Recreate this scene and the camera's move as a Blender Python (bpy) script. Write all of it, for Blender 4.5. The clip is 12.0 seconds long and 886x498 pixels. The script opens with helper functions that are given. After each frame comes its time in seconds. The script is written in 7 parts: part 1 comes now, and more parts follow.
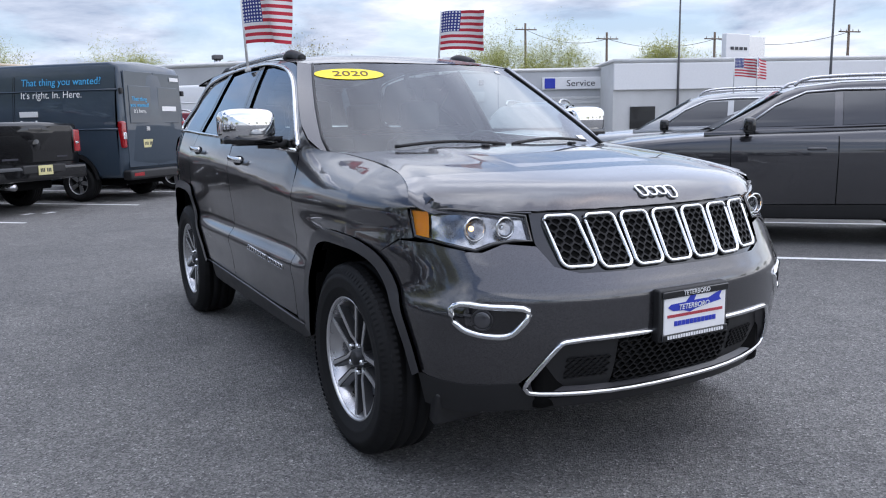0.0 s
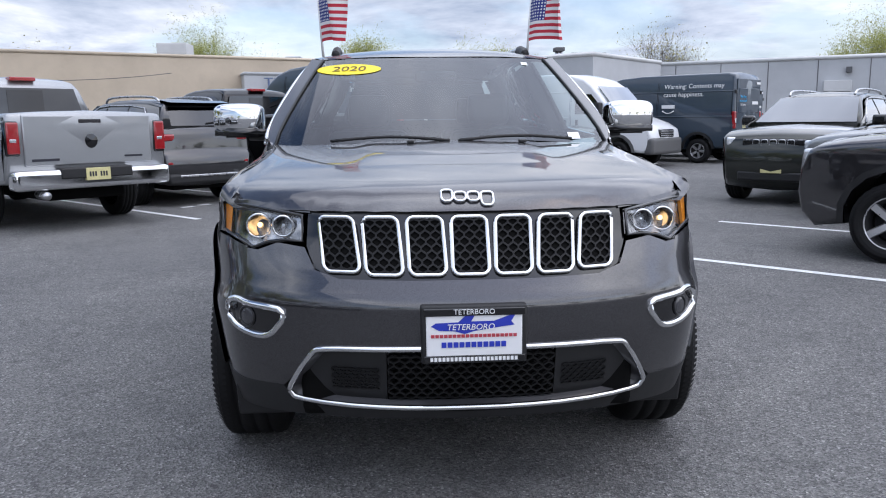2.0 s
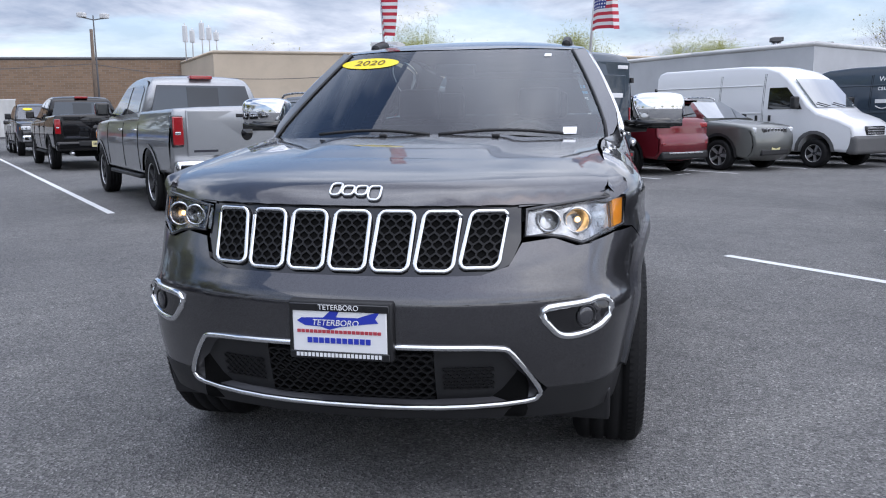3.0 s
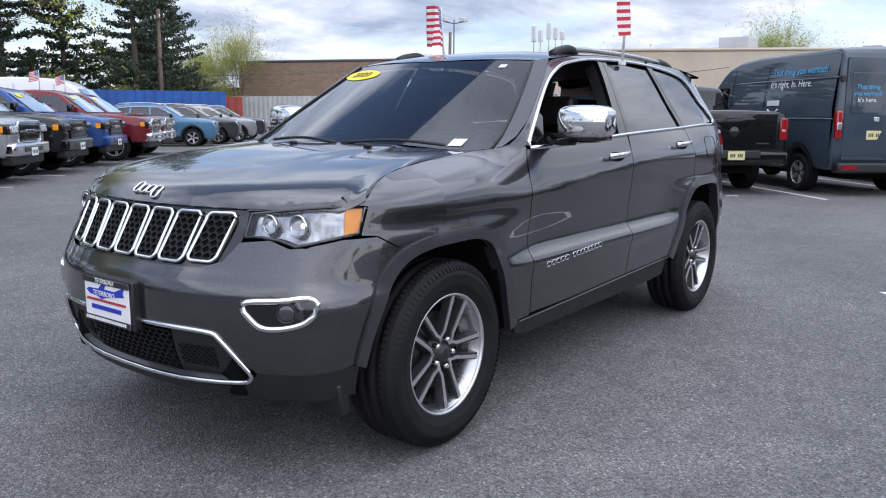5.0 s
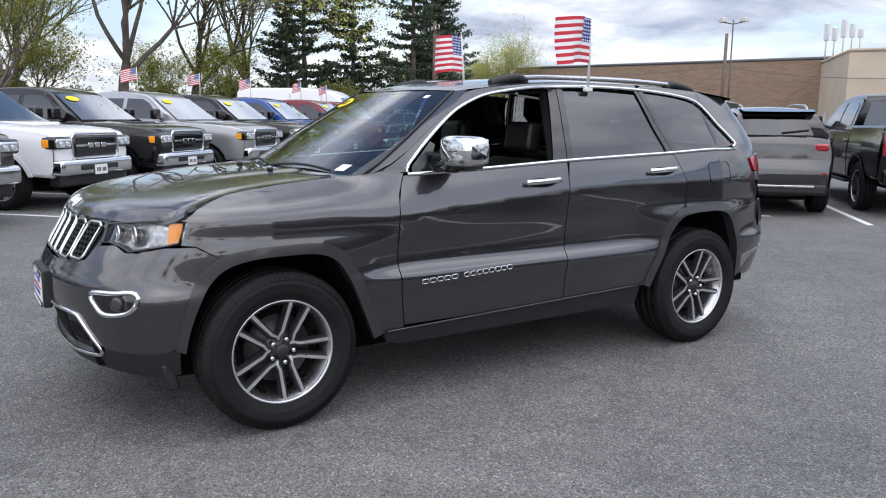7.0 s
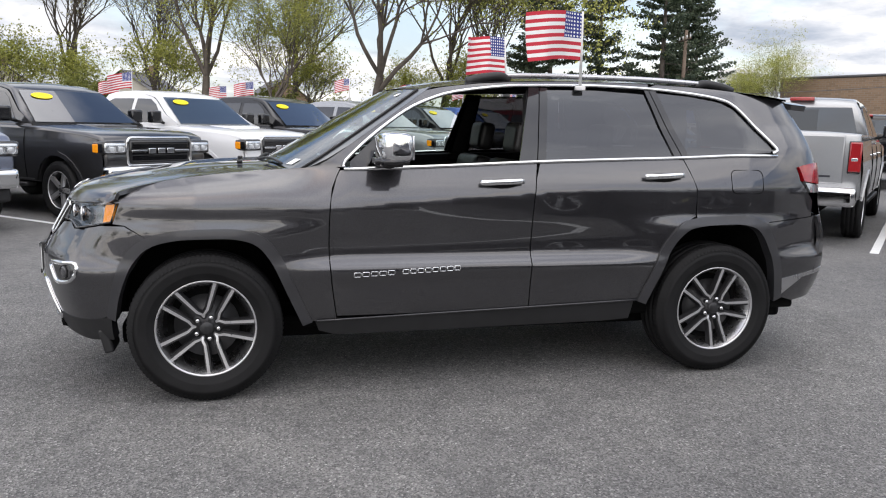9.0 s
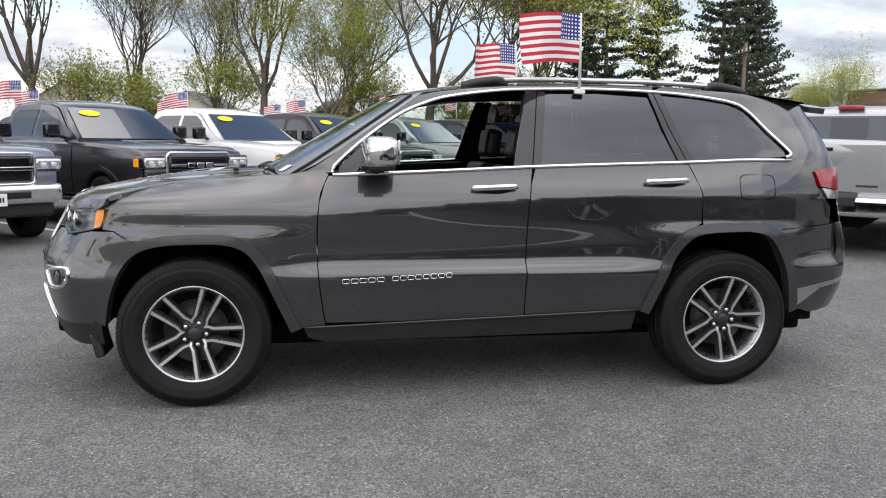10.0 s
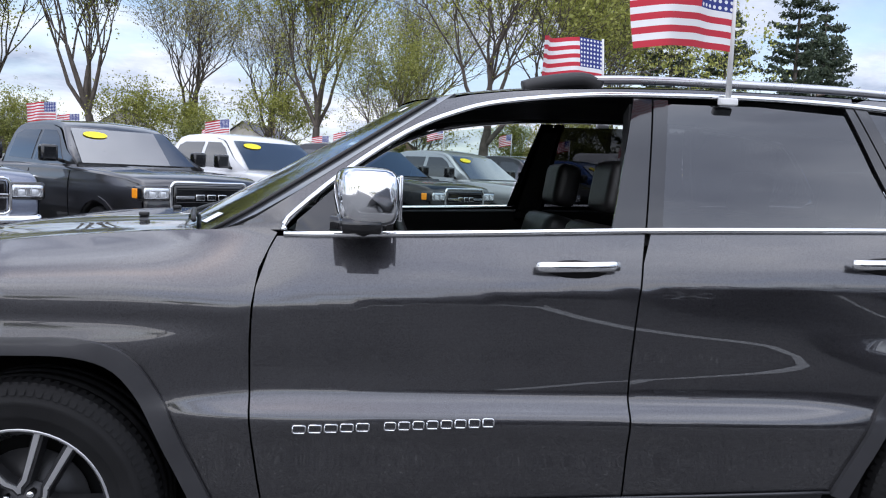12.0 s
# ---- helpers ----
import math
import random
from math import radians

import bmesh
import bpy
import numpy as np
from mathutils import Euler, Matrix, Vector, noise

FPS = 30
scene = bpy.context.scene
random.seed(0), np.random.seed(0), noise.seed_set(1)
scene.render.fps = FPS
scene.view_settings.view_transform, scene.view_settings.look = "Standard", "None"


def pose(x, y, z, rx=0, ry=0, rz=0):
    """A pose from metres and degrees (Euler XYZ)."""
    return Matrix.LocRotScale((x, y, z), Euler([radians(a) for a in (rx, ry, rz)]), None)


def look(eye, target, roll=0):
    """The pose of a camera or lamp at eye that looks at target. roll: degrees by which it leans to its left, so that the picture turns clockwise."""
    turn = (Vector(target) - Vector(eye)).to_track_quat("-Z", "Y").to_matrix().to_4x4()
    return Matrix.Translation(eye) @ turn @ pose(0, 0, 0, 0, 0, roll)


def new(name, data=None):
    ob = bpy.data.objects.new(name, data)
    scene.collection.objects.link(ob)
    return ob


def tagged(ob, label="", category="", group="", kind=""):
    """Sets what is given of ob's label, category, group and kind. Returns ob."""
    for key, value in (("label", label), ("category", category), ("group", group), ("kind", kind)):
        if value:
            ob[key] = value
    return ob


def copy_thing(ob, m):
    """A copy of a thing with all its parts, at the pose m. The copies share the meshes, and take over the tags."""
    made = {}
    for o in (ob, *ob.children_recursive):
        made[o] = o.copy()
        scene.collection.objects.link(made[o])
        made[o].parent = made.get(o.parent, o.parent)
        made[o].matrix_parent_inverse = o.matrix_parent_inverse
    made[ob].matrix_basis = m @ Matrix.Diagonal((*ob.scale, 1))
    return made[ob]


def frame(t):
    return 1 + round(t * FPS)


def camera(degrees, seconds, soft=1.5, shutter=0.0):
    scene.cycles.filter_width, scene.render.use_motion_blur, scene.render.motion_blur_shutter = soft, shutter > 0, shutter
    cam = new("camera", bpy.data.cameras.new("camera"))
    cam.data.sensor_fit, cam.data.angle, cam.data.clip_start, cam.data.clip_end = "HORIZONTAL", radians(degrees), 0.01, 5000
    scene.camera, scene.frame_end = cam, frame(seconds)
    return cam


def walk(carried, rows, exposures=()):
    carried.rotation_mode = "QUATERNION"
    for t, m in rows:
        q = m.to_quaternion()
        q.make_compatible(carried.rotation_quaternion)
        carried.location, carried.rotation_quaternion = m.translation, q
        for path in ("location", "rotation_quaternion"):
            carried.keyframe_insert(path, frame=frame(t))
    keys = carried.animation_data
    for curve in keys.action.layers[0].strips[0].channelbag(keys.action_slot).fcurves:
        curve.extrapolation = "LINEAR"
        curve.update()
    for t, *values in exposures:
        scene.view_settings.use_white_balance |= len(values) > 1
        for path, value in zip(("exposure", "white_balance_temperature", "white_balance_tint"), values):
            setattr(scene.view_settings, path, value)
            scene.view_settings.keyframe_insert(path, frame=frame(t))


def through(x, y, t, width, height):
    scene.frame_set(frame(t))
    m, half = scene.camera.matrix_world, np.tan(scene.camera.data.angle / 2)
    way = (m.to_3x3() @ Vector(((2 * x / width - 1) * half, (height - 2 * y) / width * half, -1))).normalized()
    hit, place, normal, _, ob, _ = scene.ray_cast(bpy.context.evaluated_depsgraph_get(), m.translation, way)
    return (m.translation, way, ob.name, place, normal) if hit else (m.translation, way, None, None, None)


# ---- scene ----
cam = camera(58.7, 12.0, soft=1.1)
PATH = [
    (0, (-2.846, 2.093, 1.307), (-1.125, 1.123, 0.994), -1.0),
    (0.5, (-2.988, 1.715, 1.311), (-1.186, 0.907, 0.993), -1.0),
    (1, (-3.159, 1.249, 1.312), (-1.279, 0.646, 0.99), -1.0),
    (1.5, (-3.228, 0.764, 1.297), (-1.29, 0.394, 0.974), -0.8),
    (2, (-3.289, 0.247, 1.301), (-1.32, 0.12, 0.978), -0.6),
    (2.5, (-3.26, -0.26, 1.29), (-1.292, -0.128, 0.964), -0.4),
    (3, (-3.151, -0.779, 1.283), (-1.218, -0.384, 0.954), -0.5),
    (3.2, (-3.103, -1.004, 1.305), (-1.194, -0.506, 0.974), -0.5),
    (4.8, (-2.563, -2.566, 1.335), (-0.941, -1.444, 0.998), 0.4),
    (5, (-2.489, -2.76, 1.346), (-0.912, -1.576, 1.01), 0.4),
    (5.5, (-2.286, -3.279, 1.375), (-0.822, -1.959, 1.039), 0.5),
    (6, (-2.002, -3.688, 1.398), (-0.656, -2.246, 1.066), 0.5),
    (6.5, (-1.692, -4.107, 1.486), (-0.478, -2.553, 1.155), 0.6),
    (7, (-1.312, -4.343, 1.491), (-0.245, -2.684, 1.158), 0.6),
    (7.2, (-1.141, -4.419, 1.498), (-0.137, -2.722, 1.165), 0.7),
    (8.8, (0.092, -4.978, 1.471), (0.613, -3.073, 1.153), 1.2),
    (9, (0.211, -4.99, 1.437), (0.692, -3.074, 1.125), 1.2),
    (9.5, (0.47, -4.963, 1.371), (0.869, -3.026, 1.077), 1.1),
    (10, (0.577, -4.992, 1.375), (0.914, -3.04, 1.104), 0.7),
    (10.5, (0.636, -4.952, 1.374), (0.918, -2.987, 1.133), 0.5),
    (11, (0.722, -4.53, 1.371), (0.953, -2.554, 1.165), 0.7),
    (11.5, (0.821, -3.872, 1.37), (1.018, -1.89, 1.189), 1.5),
    (12, (0.922, -3.152, 1.38), (1.132, -1.172, 1.197), 2.5),
]
walk(cam, [(t, look(eye, target, roll)) for t, eye, target, roll in PATH],
     exposures=[(0, 0.6, 6350, 15), (3.0, 0.55, 6330, 15), (5.0, 0.64, 6340, 15), (6.0, 0.68, 6480, 15), (7.2, 0.72, 6750, 14), (9.0, 0.75, 7200, 14), (10.3, 0.75, 7200, 14), (11.2, 0.74, 6950, 15), (12, 0.68, 6400, 15)])

# ---------------------------------------------------------------- light
world = bpy.data.worlds.new("sky")
scene.world = world
world.use_nodes = True
SUN_AZ, SUN_EL = -122.0, 56.0          # degrees: where the sun stands, from +x towards +y


def build_world():
    nt = world.node_tree
    nt.nodes.clear()
    N = nt.nodes.new
    L = nt.links.new
    out, bg = N("ShaderNodeOutputWorld"), N("ShaderNodeBackground")
    sky = N("ShaderNodeTexSky")
    sky.sky_type, sky.sun_disc = "NISHITA", False
    sky.sun_elevation, sky.sun_rotation = radians(SUN_EL), radians(90 - SUN_AZ)
    co = N("ShaderNodeTexCoord")
    sep = N("ShaderNodeSeparateXYZ")
    L(co.outputs["Generated"], sep.inputs[0])
    # clouds on a flat layer overhead
    zmax = N("ShaderNodeMath")
    zmax.operation = "MAXIMUM"
    L(sep.outputs[2], zmax.inputs[0])
    zmax.inputs[1].default_value = 0.0
    zadd = N("ShaderNodeMath")
    zadd.operation = "ADD"
    L(zmax.outputs[0], zadd.inputs[0])
    zadd.inputs[1].default_value = 0.16
    div = N("ShaderNodeVectorMath")
    div.operation = "DIVIDE"
    comb = N("ShaderNodeCombineXYZ")
    for k in range(3):
        L(zadd.outputs[0], comb.inputs[k])
    L(co.outputs["Generated"], div.inputs[0])
    L(comb.outputs[0], div.inputs[1])

    def cloud(scale, detail, rough, off):
        mp = N("ShaderNodeMapping")
        mp.inputs["Location"].default_value = off
        L(div.outputs[0], mp.inputs[0])
        n = N("ShaderNodeTexNoise")
        n.inputs["Scale"].default_value, n.inputs["Detail"].default_value, n.inputs["Roughness"].default_value = scale, detail, rough
        n.inputs["Distortion"].default_value = 0.25
        L(mp.outputs[0], n.inputs["Vector"])
        return n

    def ramp(src, stops):
        r = N("ShaderNodeValToRGB")
        els = r.color_ramp.elements
        while len(els) < len(stops):
            els.new(0.5)
        for e, (p, c) in zip(els, stops):
            e.position, e.color = p, (*c, 1)
        L(src, r.inputs[0])
        return r

    cover = ramp(cloud(1.05, 7, 0.5, (3.1, 7.7, 0)).outputs["Fac"], [(0.40, (0, 0, 0)), (0.56, (1, 1, 1))])
    tone = ramp(cloud(1.3, 8, 0.6, (1.4, 2.2, 5)).outputs["Fac"], [(0.36, (2.1, 2.6, 3.4)), (0.5, (3.7, 4.15, 4.8)), (0.64, (5.7, 6.0, 6.3))])
    # an overcast sky is brightest overhead
    lift = N("ShaderNodeMapRange")
    lift.inputs["From Min"].default_value, lift.inputs["From Max"].default_value = 0.28, 0.85
    lift.inputs["To Min"].default_value, lift.inputs["To Max"].default_value = 1.0, 2.5
    L(sep.outputs[2], lift.inputs["Value"])
    bright = N("ShaderNodeVectorMath")
    bright.operation = "SCALE"
    L(tone.outputs[0], bright.inputs[0])
    L(lift.outputs[0], bright.inputs["Scale"])
    mix = N("ShaderNodeMix")
    mix.data_type = "RGBA"
    low = N("ShaderNodeMapRange")
    low.inputs["From Min"].default_value, low.inputs["From Max"].default_value = 0.0, 0.22
    low.inputs["To Min"].default_value, low.inputs["To Max"].default_value = 0.85, 0.0
    L(sep.outputs[2], low.inputs["Value"])
    most = N("ShaderNodeMath")
    most.operation = "MAXIMUM"
    L(cover.outputs[0], most.inputs[0])
    L(low.outputs[0], most.inputs[1])
    L(most.outputs[0], mix.inputs[0])
    L(sky.outputs[0], mix.inputs[6])
    L(bright.outputs[0], mix.inputs[7])
    bg.inputs["Strength"].default_value = 0.13
    L(mix.outputs[2], bg.inputs[0])
    L(bg.outputs[0], out.inputs[0])


build_world()
sun = new("sun", bpy.data.lights.new("sun", "SUN"))
sun.data.energy, sun.data.angle, sun.data.color = 1.3, radians(140), (1.0, 0.975, 0.94)
az, el = radians(SUN_AZ), radians(SUN_EL)
sun.matrix_world = look((40 * math.cos(az), 40 * math.sin(az), 45), (40 * math.cos(az) - math.cos(el) * math.cos(az), 40 * math.sin(az) - math.cos(el) * math.sin(az), 45 - math.sin(el)))

# ---------------------------------------------------------------- materials
MATS = {}


class Nodes:
    """A material under construction: short ways to add and join nodes."""

    def __init__(self, name):
        self.m = bpy.data.materials.new(name)
        self.m.use_nodes = True
        self.t = self.m.node_tree
        self.b = self.t.nodes["Principled BSDF"]
        MATS[name] = self.m

    def add(self, kind, **kw):
        n = self.t.nodes.new(kind)
        for k, v in kw.items():
            n.inputs[k.replace("_", " ")].default_value = v
        return n

    def link(self, a, b):
        self.t.links.new(a, b)

    def set(self, **kw):
        for k, v in kw.items():
            k = k.replace("_", " ")
            self.b.inputs[k].default_value = (*v, 1) if k in ("Base Color", "Emission Color") else v
        return self

    def coords(self, kind="Object"):
        return self.add("ShaderNodeTexCoord").outputs[kind]

    def noise(self, scale, detail=4, rough=0.5, vec=None):
        n = self.add("ShaderNodeTexNoise", Scale=scale, Detail=detail, Roughness=rough)
        self.link(vec if vec else self.coords(), n.inputs["Vector"])
        return n

    def ramp(self, src, stops):
        r = self.add("ShaderNodeValToRGB")
        els = r.color_ramp.elements
        while len(els) < len(stops):
            els.new(0.5)
        for e, (p, c) in zip(els, stops):
            e.position, e.color = p, (*c, 1) if len(c) == 3 else c
        self.link(src, r.inputs[0])
        return r

    def mix(self, fac, a, b, mode="MIX"):
        n = self.add("ShaderNodeMix")
        n.data_type, n.blend_type = "RGBA", mode
        for sock, v in ((n.inputs[0], fac), (n.inputs[6], a), (n.inputs[7], b)):
            if isinstance(v, (int, float)):
                sock.default_value = v
            elif isinstance(v, tuple):
                sock.default_value = (*v, 1)
            else:
                self.link(v, sock)
        return n.outputs[2]

    def bump(self, src, strength=0.3, distance=0.01):
        n = self.add("ShaderNodeBump", Strength=strength, Distance=distance)
        self.link(src, n.inputs["Height"])
        self.link(n.outputs[0], self.b.inputs["Normal"])
        return n

    def color(self, sock):
        self.link(sock, self.b.inputs["Base Color"])
        return self

    def rough(self, sock):
        self.link(sock, self.b.inputs["Roughness"])
        return self


def plain(name, col, rough=0.5, metal=0.0, vary=0.12, scale=6.0, bump=0.0, coat=0.0, spec=0.5):
    """A surface of one colour with a little uneven tone and gloss."""
    n = Nodes(name).set(Roughness=rough, Metallic=metal, Coat_Weight=coat, Coat_Roughness=0.03, Specular_IOR_Level=spec)
    ns = n.noise(scale, 6, 0.6)
    lo, hi = tuple(c * (1 - vary) for c in col), tuple(min(1, c * (1 + vary)) for c in col)
    n.color(n.ramp(ns.outputs[0], [(0.3, lo), (0.7, hi)]).outputs[0])
    r = n.ramp(ns.outputs[0], [(0.25, (rough * 0.85,) * 3), (0.75, (min(1, rough * 1.15),) * 3)])
    n.rough(r.outputs[0])
    if bump:
        n.bump(n.noise(scale * 20, 4).outputs[0], bump, 0.004)
    return n.m


def paint(name, col, flake=0.35, metal=0.55, rough=0.36, dust=0.05, coat=1.5):
    """Car paint: metallic base under a clear coat, with a film of dust."""
    n = Nodes(name).set(Metallic=metal, Coat_Weight=1.0, Coat_Roughness=0.012, Coat_IOR=coat, Specular_IOR_Level=0.1)
    v = n.add("ShaderNodeTexVoronoi", Scale=900.0)
    n.link(n.coords(), v.inputs["Vector"])
    lo, hi = tuple(c * (1 - flake) for c in col), tuple(min(1, c * (1 + flake)) for c in col)
    base = n.ramp(v.outputs["Color"], [(0.2, lo), (0.8, hi)]).outputs[0]
    d = n.noise(3.0, 8, 0.65)
    n.color(n.mix(n.ramp(d.outputs[0], [(0.5, (0, 0, 0)), (0.85, (dust, dust, dust))]).outputs[0], base, (0.3, 0.29, 0.27)))
    n.rough(n.ramp(d.outputs[0], [(0.3, (rough * 0.9,) * 3), (0.8, (rough * 1.2,) * 3)]).outputs[0])
    return n.m


def lamp_inside():
    """Bright plated reflector, softly uneven."""
    n = Nodes("lamp_inside").set(Metallic=0.95, Roughness=0.12)
    n.color(n.ramp(n.noise(16, 3).outputs[0], [(0.35, (0.10, 0.10, 0.105)), (0.65, (0.55, 0.55, 0.55))]).outputs[0])
    n.bump(n.noise(9, 1).outputs[0], 0.5, 0.03)
    return n.m


def glass(name, tint, rough=0.0, gain=1.35):
    """Car glass: a thin tinted sheet, part seen through, with a clear reflection on top."""
    m = bpy.data.materials.new(name)
    m.use_nodes = True
    t = m.node_tree
    t.nodes.clear()
    o, mx = t.nodes.new("ShaderNodeOutputMaterial"), t.nodes.new("ShaderNodeMixShader")
    tr, gl, fr = t.nodes.new("ShaderNodeBsdfTransparent"), t.nodes.new("ShaderNodeBsdfGlossy"), t.nodes.new("ShaderNodeFresnel")
    tr.inputs[0].default_value = (*tint, 1)
    gl.inputs["Roughness"].default_value = rough
    gl.inputs[0].default_value = (0.95, 0.97, 1.0, 1)
    fr.inputs[0].default_value = 1.55
    sc = t.nodes.new("ShaderNodeMath")
    sc.operation = "MULTIPLY_ADD"
    sc.use_clamp = True
    sc.inputs[1].default_value, sc.inputs[2].default_value = gain, 0.02
    t.links.new(fr.outputs[0], sc.inputs[0])
    t.links.new(sc.outputs[0], mx.inputs[0])
    t.links.new(tr.outputs[0], mx.inputs[1])
    t.links.new(gl.outputs[0], mx.inputs[2])
    t.links.new(mx.outputs[0], o.inputs[0])
    MATS[name] = m
    return m


GRANITE = paint("granite_paint", (0.050, 0.049, 0.054), 0.45, 0.85, 0.34, 0.02, 1.8)
BLACKP = paint("black_paint", (0.006, 0.006, 0.007), 0.3, 0.3, 0.3, 0.012)
SILVERP = paint("silver_paint", (0.34, 0.35, 0.36), 0.25, 0.7)
WHITEP = paint("white_paint", (0.74, 0.75, 0.76), 0.03, 0.0, 0.4)
DARKP = paint("dark_grey_paint", (0.045, 0.045, 0.048), 0.4, 0.7, 0.3, 0.02, 1.7)
REDP = paint("red_paint", (0.16, 0.012, 0.02), 0.3, 0.4)
BLUEP = paint("blue_paint", (0.02, 0.07, 0.24), 0.3, 0.4)
NAVYP = paint("slate_blue_paint", (0.042, 0.06, 0.082), 0.1, 0.1, 0.45)
OLIVEP = paint("olive_grey_paint", (0.028, 0.031, 0.027), 0.4, 0.5, 0.3, 0.03)
GREYGREENP = paint("grey_green_paint", (0.15, 0.155, 0.145), 0.3, 0.6)
SKYP = paint("light_blue_paint", (0.08, 0.2, 0.32), 0.2, 0.4)
CHROME = plain("chrome", (0.78, 0.79, 0.8), 0.06, 1.0, 0.03, 12)
MACHINED = plain("machined_alloy", (0.66, 0.66, 0.67), 0.3, 0.85, 0.05, 12)
SATIN = plain("satin_metal", (0.55, 0.55, 0.56), 0.28, 1.0, 0.06, 12)
RIMDARK = plain("rim_pocket", (0.035, 0.035, 0.037), 0.4, 0.4, 0.15, 20)
RUBBER = plain("tyre_rubber", (0.0095, 0.0095, 0.01), 0.66, 0.0, 0.3, 12, 0.15, 0.0, 0.22)
PLASTIC = plain("black_plastic", (0.013, 0.013, 0.014), 0.5, 0.0, 0.2, 9, 0.1)
GLOSSBLK = plain("gloss_black", (0.006, 0.006, 0.007), 0.12, 0.0, 0.2, 9, 0.0, 0.6)
CLADDING = plain("grey_cladding", (0.042, 0.042, 0.046), 0.34, 0.25, 0.1, 9, 0.0, 0.35)
DARK = plain("dark_liner", (0.005, 0.005, 0.005), 0.9, 0.0, 0.3, 5, 0.0, 0.0, 0.08)
MESHBLK = plain("black_mesh", (0.009, 0.009, 0.0095), 0.5, 0.0, 0.2, 9, 0.0, 0.0, 0.25)
TRIM = plain("interior_trim", (0.012, 0.012, 0.013), 0.6, 0.0, 0.25, 8, 0.2)
LEATHER = plain("black_leather", (0.016, 0.015, 0.015), 0.42, 0.0, 0.25, 10, 0.25)
REDLENS = plain("red_lens", (0.32, 0.008, 0.012), 0.1, 0.0, 0.15, 30, 0.0, 1.0)
AMBER = plain("amber_lens", (1.0, 0.33, 0.012), 0.25, 0.0, 0.1, 40, 0.0, 0.1)
CLEARLENS = plain("clear_lens", (0.62, 0.64, 0.66), 0.1, 0.75, 0.1, 18, 0.0, 1.0)
LAMPIN = lamp_inside()
LAMPDARK = plain("smoked_lens", (0.05, 0.05, 0.055), 0.12, 0.2, 0.1, 18, 0.0, 1.0)
HEADLAMP = plain("bright_lamp", (0.72, 0.74, 0.76), 0.2, 0.3, 0.3, 22, 0.0, 1.0)
YELLOW = plain("yellow_vinyl", (0.9, 0.72, 0.01), 0.4, 0.0, 0.04, 10)
WHITEV = plain("white_vinyl", (0.8, 0.8, 0.8), 0.45, 0.0, 0.03, 10)
INK = plain("dark_ink", (0.02, 0.02, 0.03), 0.5, 0.0, 0.1)
BROWNINK = plain("brown_ink", (0.13, 0.06, 0.01), 0.5, 0.0, 0.1)
BLUEINK = plain("blue_ink", (0.02, 0.04, 0.42), 0.45, 0.0, 0.08)
REDINK = plain("red_ink", (0.45, 0.05, 0.07), 0.5, 0.0, 0.1)
CYANV = plain("sky_blue_vinyl", (0.06, 0.42, 0.75), 0.45, 0.0, 0.05)
PLATEY = plain("plate_yellow", (0.66, 0.6, 0.30), 0.4, 0.0, 0.12, 14)
LINEP = plain("line_paint", (0.72, 0.73, 0.72), 0.7, 0.0, 0.18, 25, 0.2)
GLASSC = glass("clear_glass", (0.70, 0.80, 0.76))
GLASSW = glass("windscreen_glass", (0.42, 0.52, 0.50), 0.0, 1.25)
GLASSP = glass("parked_windscreen_glass", (0.16, 0.19, 0.185), 0.0, 2.6)
GLASST = glass("privacy_glass", (0.05, 0.05, 0.052), 0.0, 1.5)
GLASSL = glass("lamp_cover", (0.95, 0.96, 0.97), 0.0, 0.5)
_n = Nodes("lamp_glow").set(Base_Color=(1, 0.75, 0.4), Emission_Color=(1.0, 0.62, 0.25), Emission_Strength=2.5, Roughness=0.2)
GLOW = MATS["lamp_glow"]


# ---------------------------------------------------------------- mesh helpers
def thing(name, label, category, loc=(0, 0, 0), rz=0.0, group="", kind=""):
    ob = new(name)
    ob.empty_display_size = 0.2
    ob.matrix_world = pose(*loc, 0, 0, rz)
    return tagged(ob, label, category, group, kind)


def part(name, data, mat, parent, label=""):
    """Link one mesh (a bmesh or a mesh) as a part under its thing."""
    if isinstance(data, bmesh.types.BMesh):
        me = bpy.data.meshes.new(name)
        data.to_mesh(me)
        data.free()
    else:
        me = data
    if not me.materials:
        me.materials.append(mat)
    ob = new(name, me)
    ob.parent = parent
    if label:
        ob["label"] = label
    return ob


def mesh(name, verts, faces, smooth=True, normals=None):
    me = bpy.data.meshes.new(name)
    me.from_pydata([tuple(v) for v in verts], [], faces)
    if smooth:
        me.polygons.foreach_set("use_smooth", [True] * len(me.polygons))
    if normals:
        me.normals_split_custom_set_from_vertices([tuple(n) for n in normals])
    me.update()
    return me


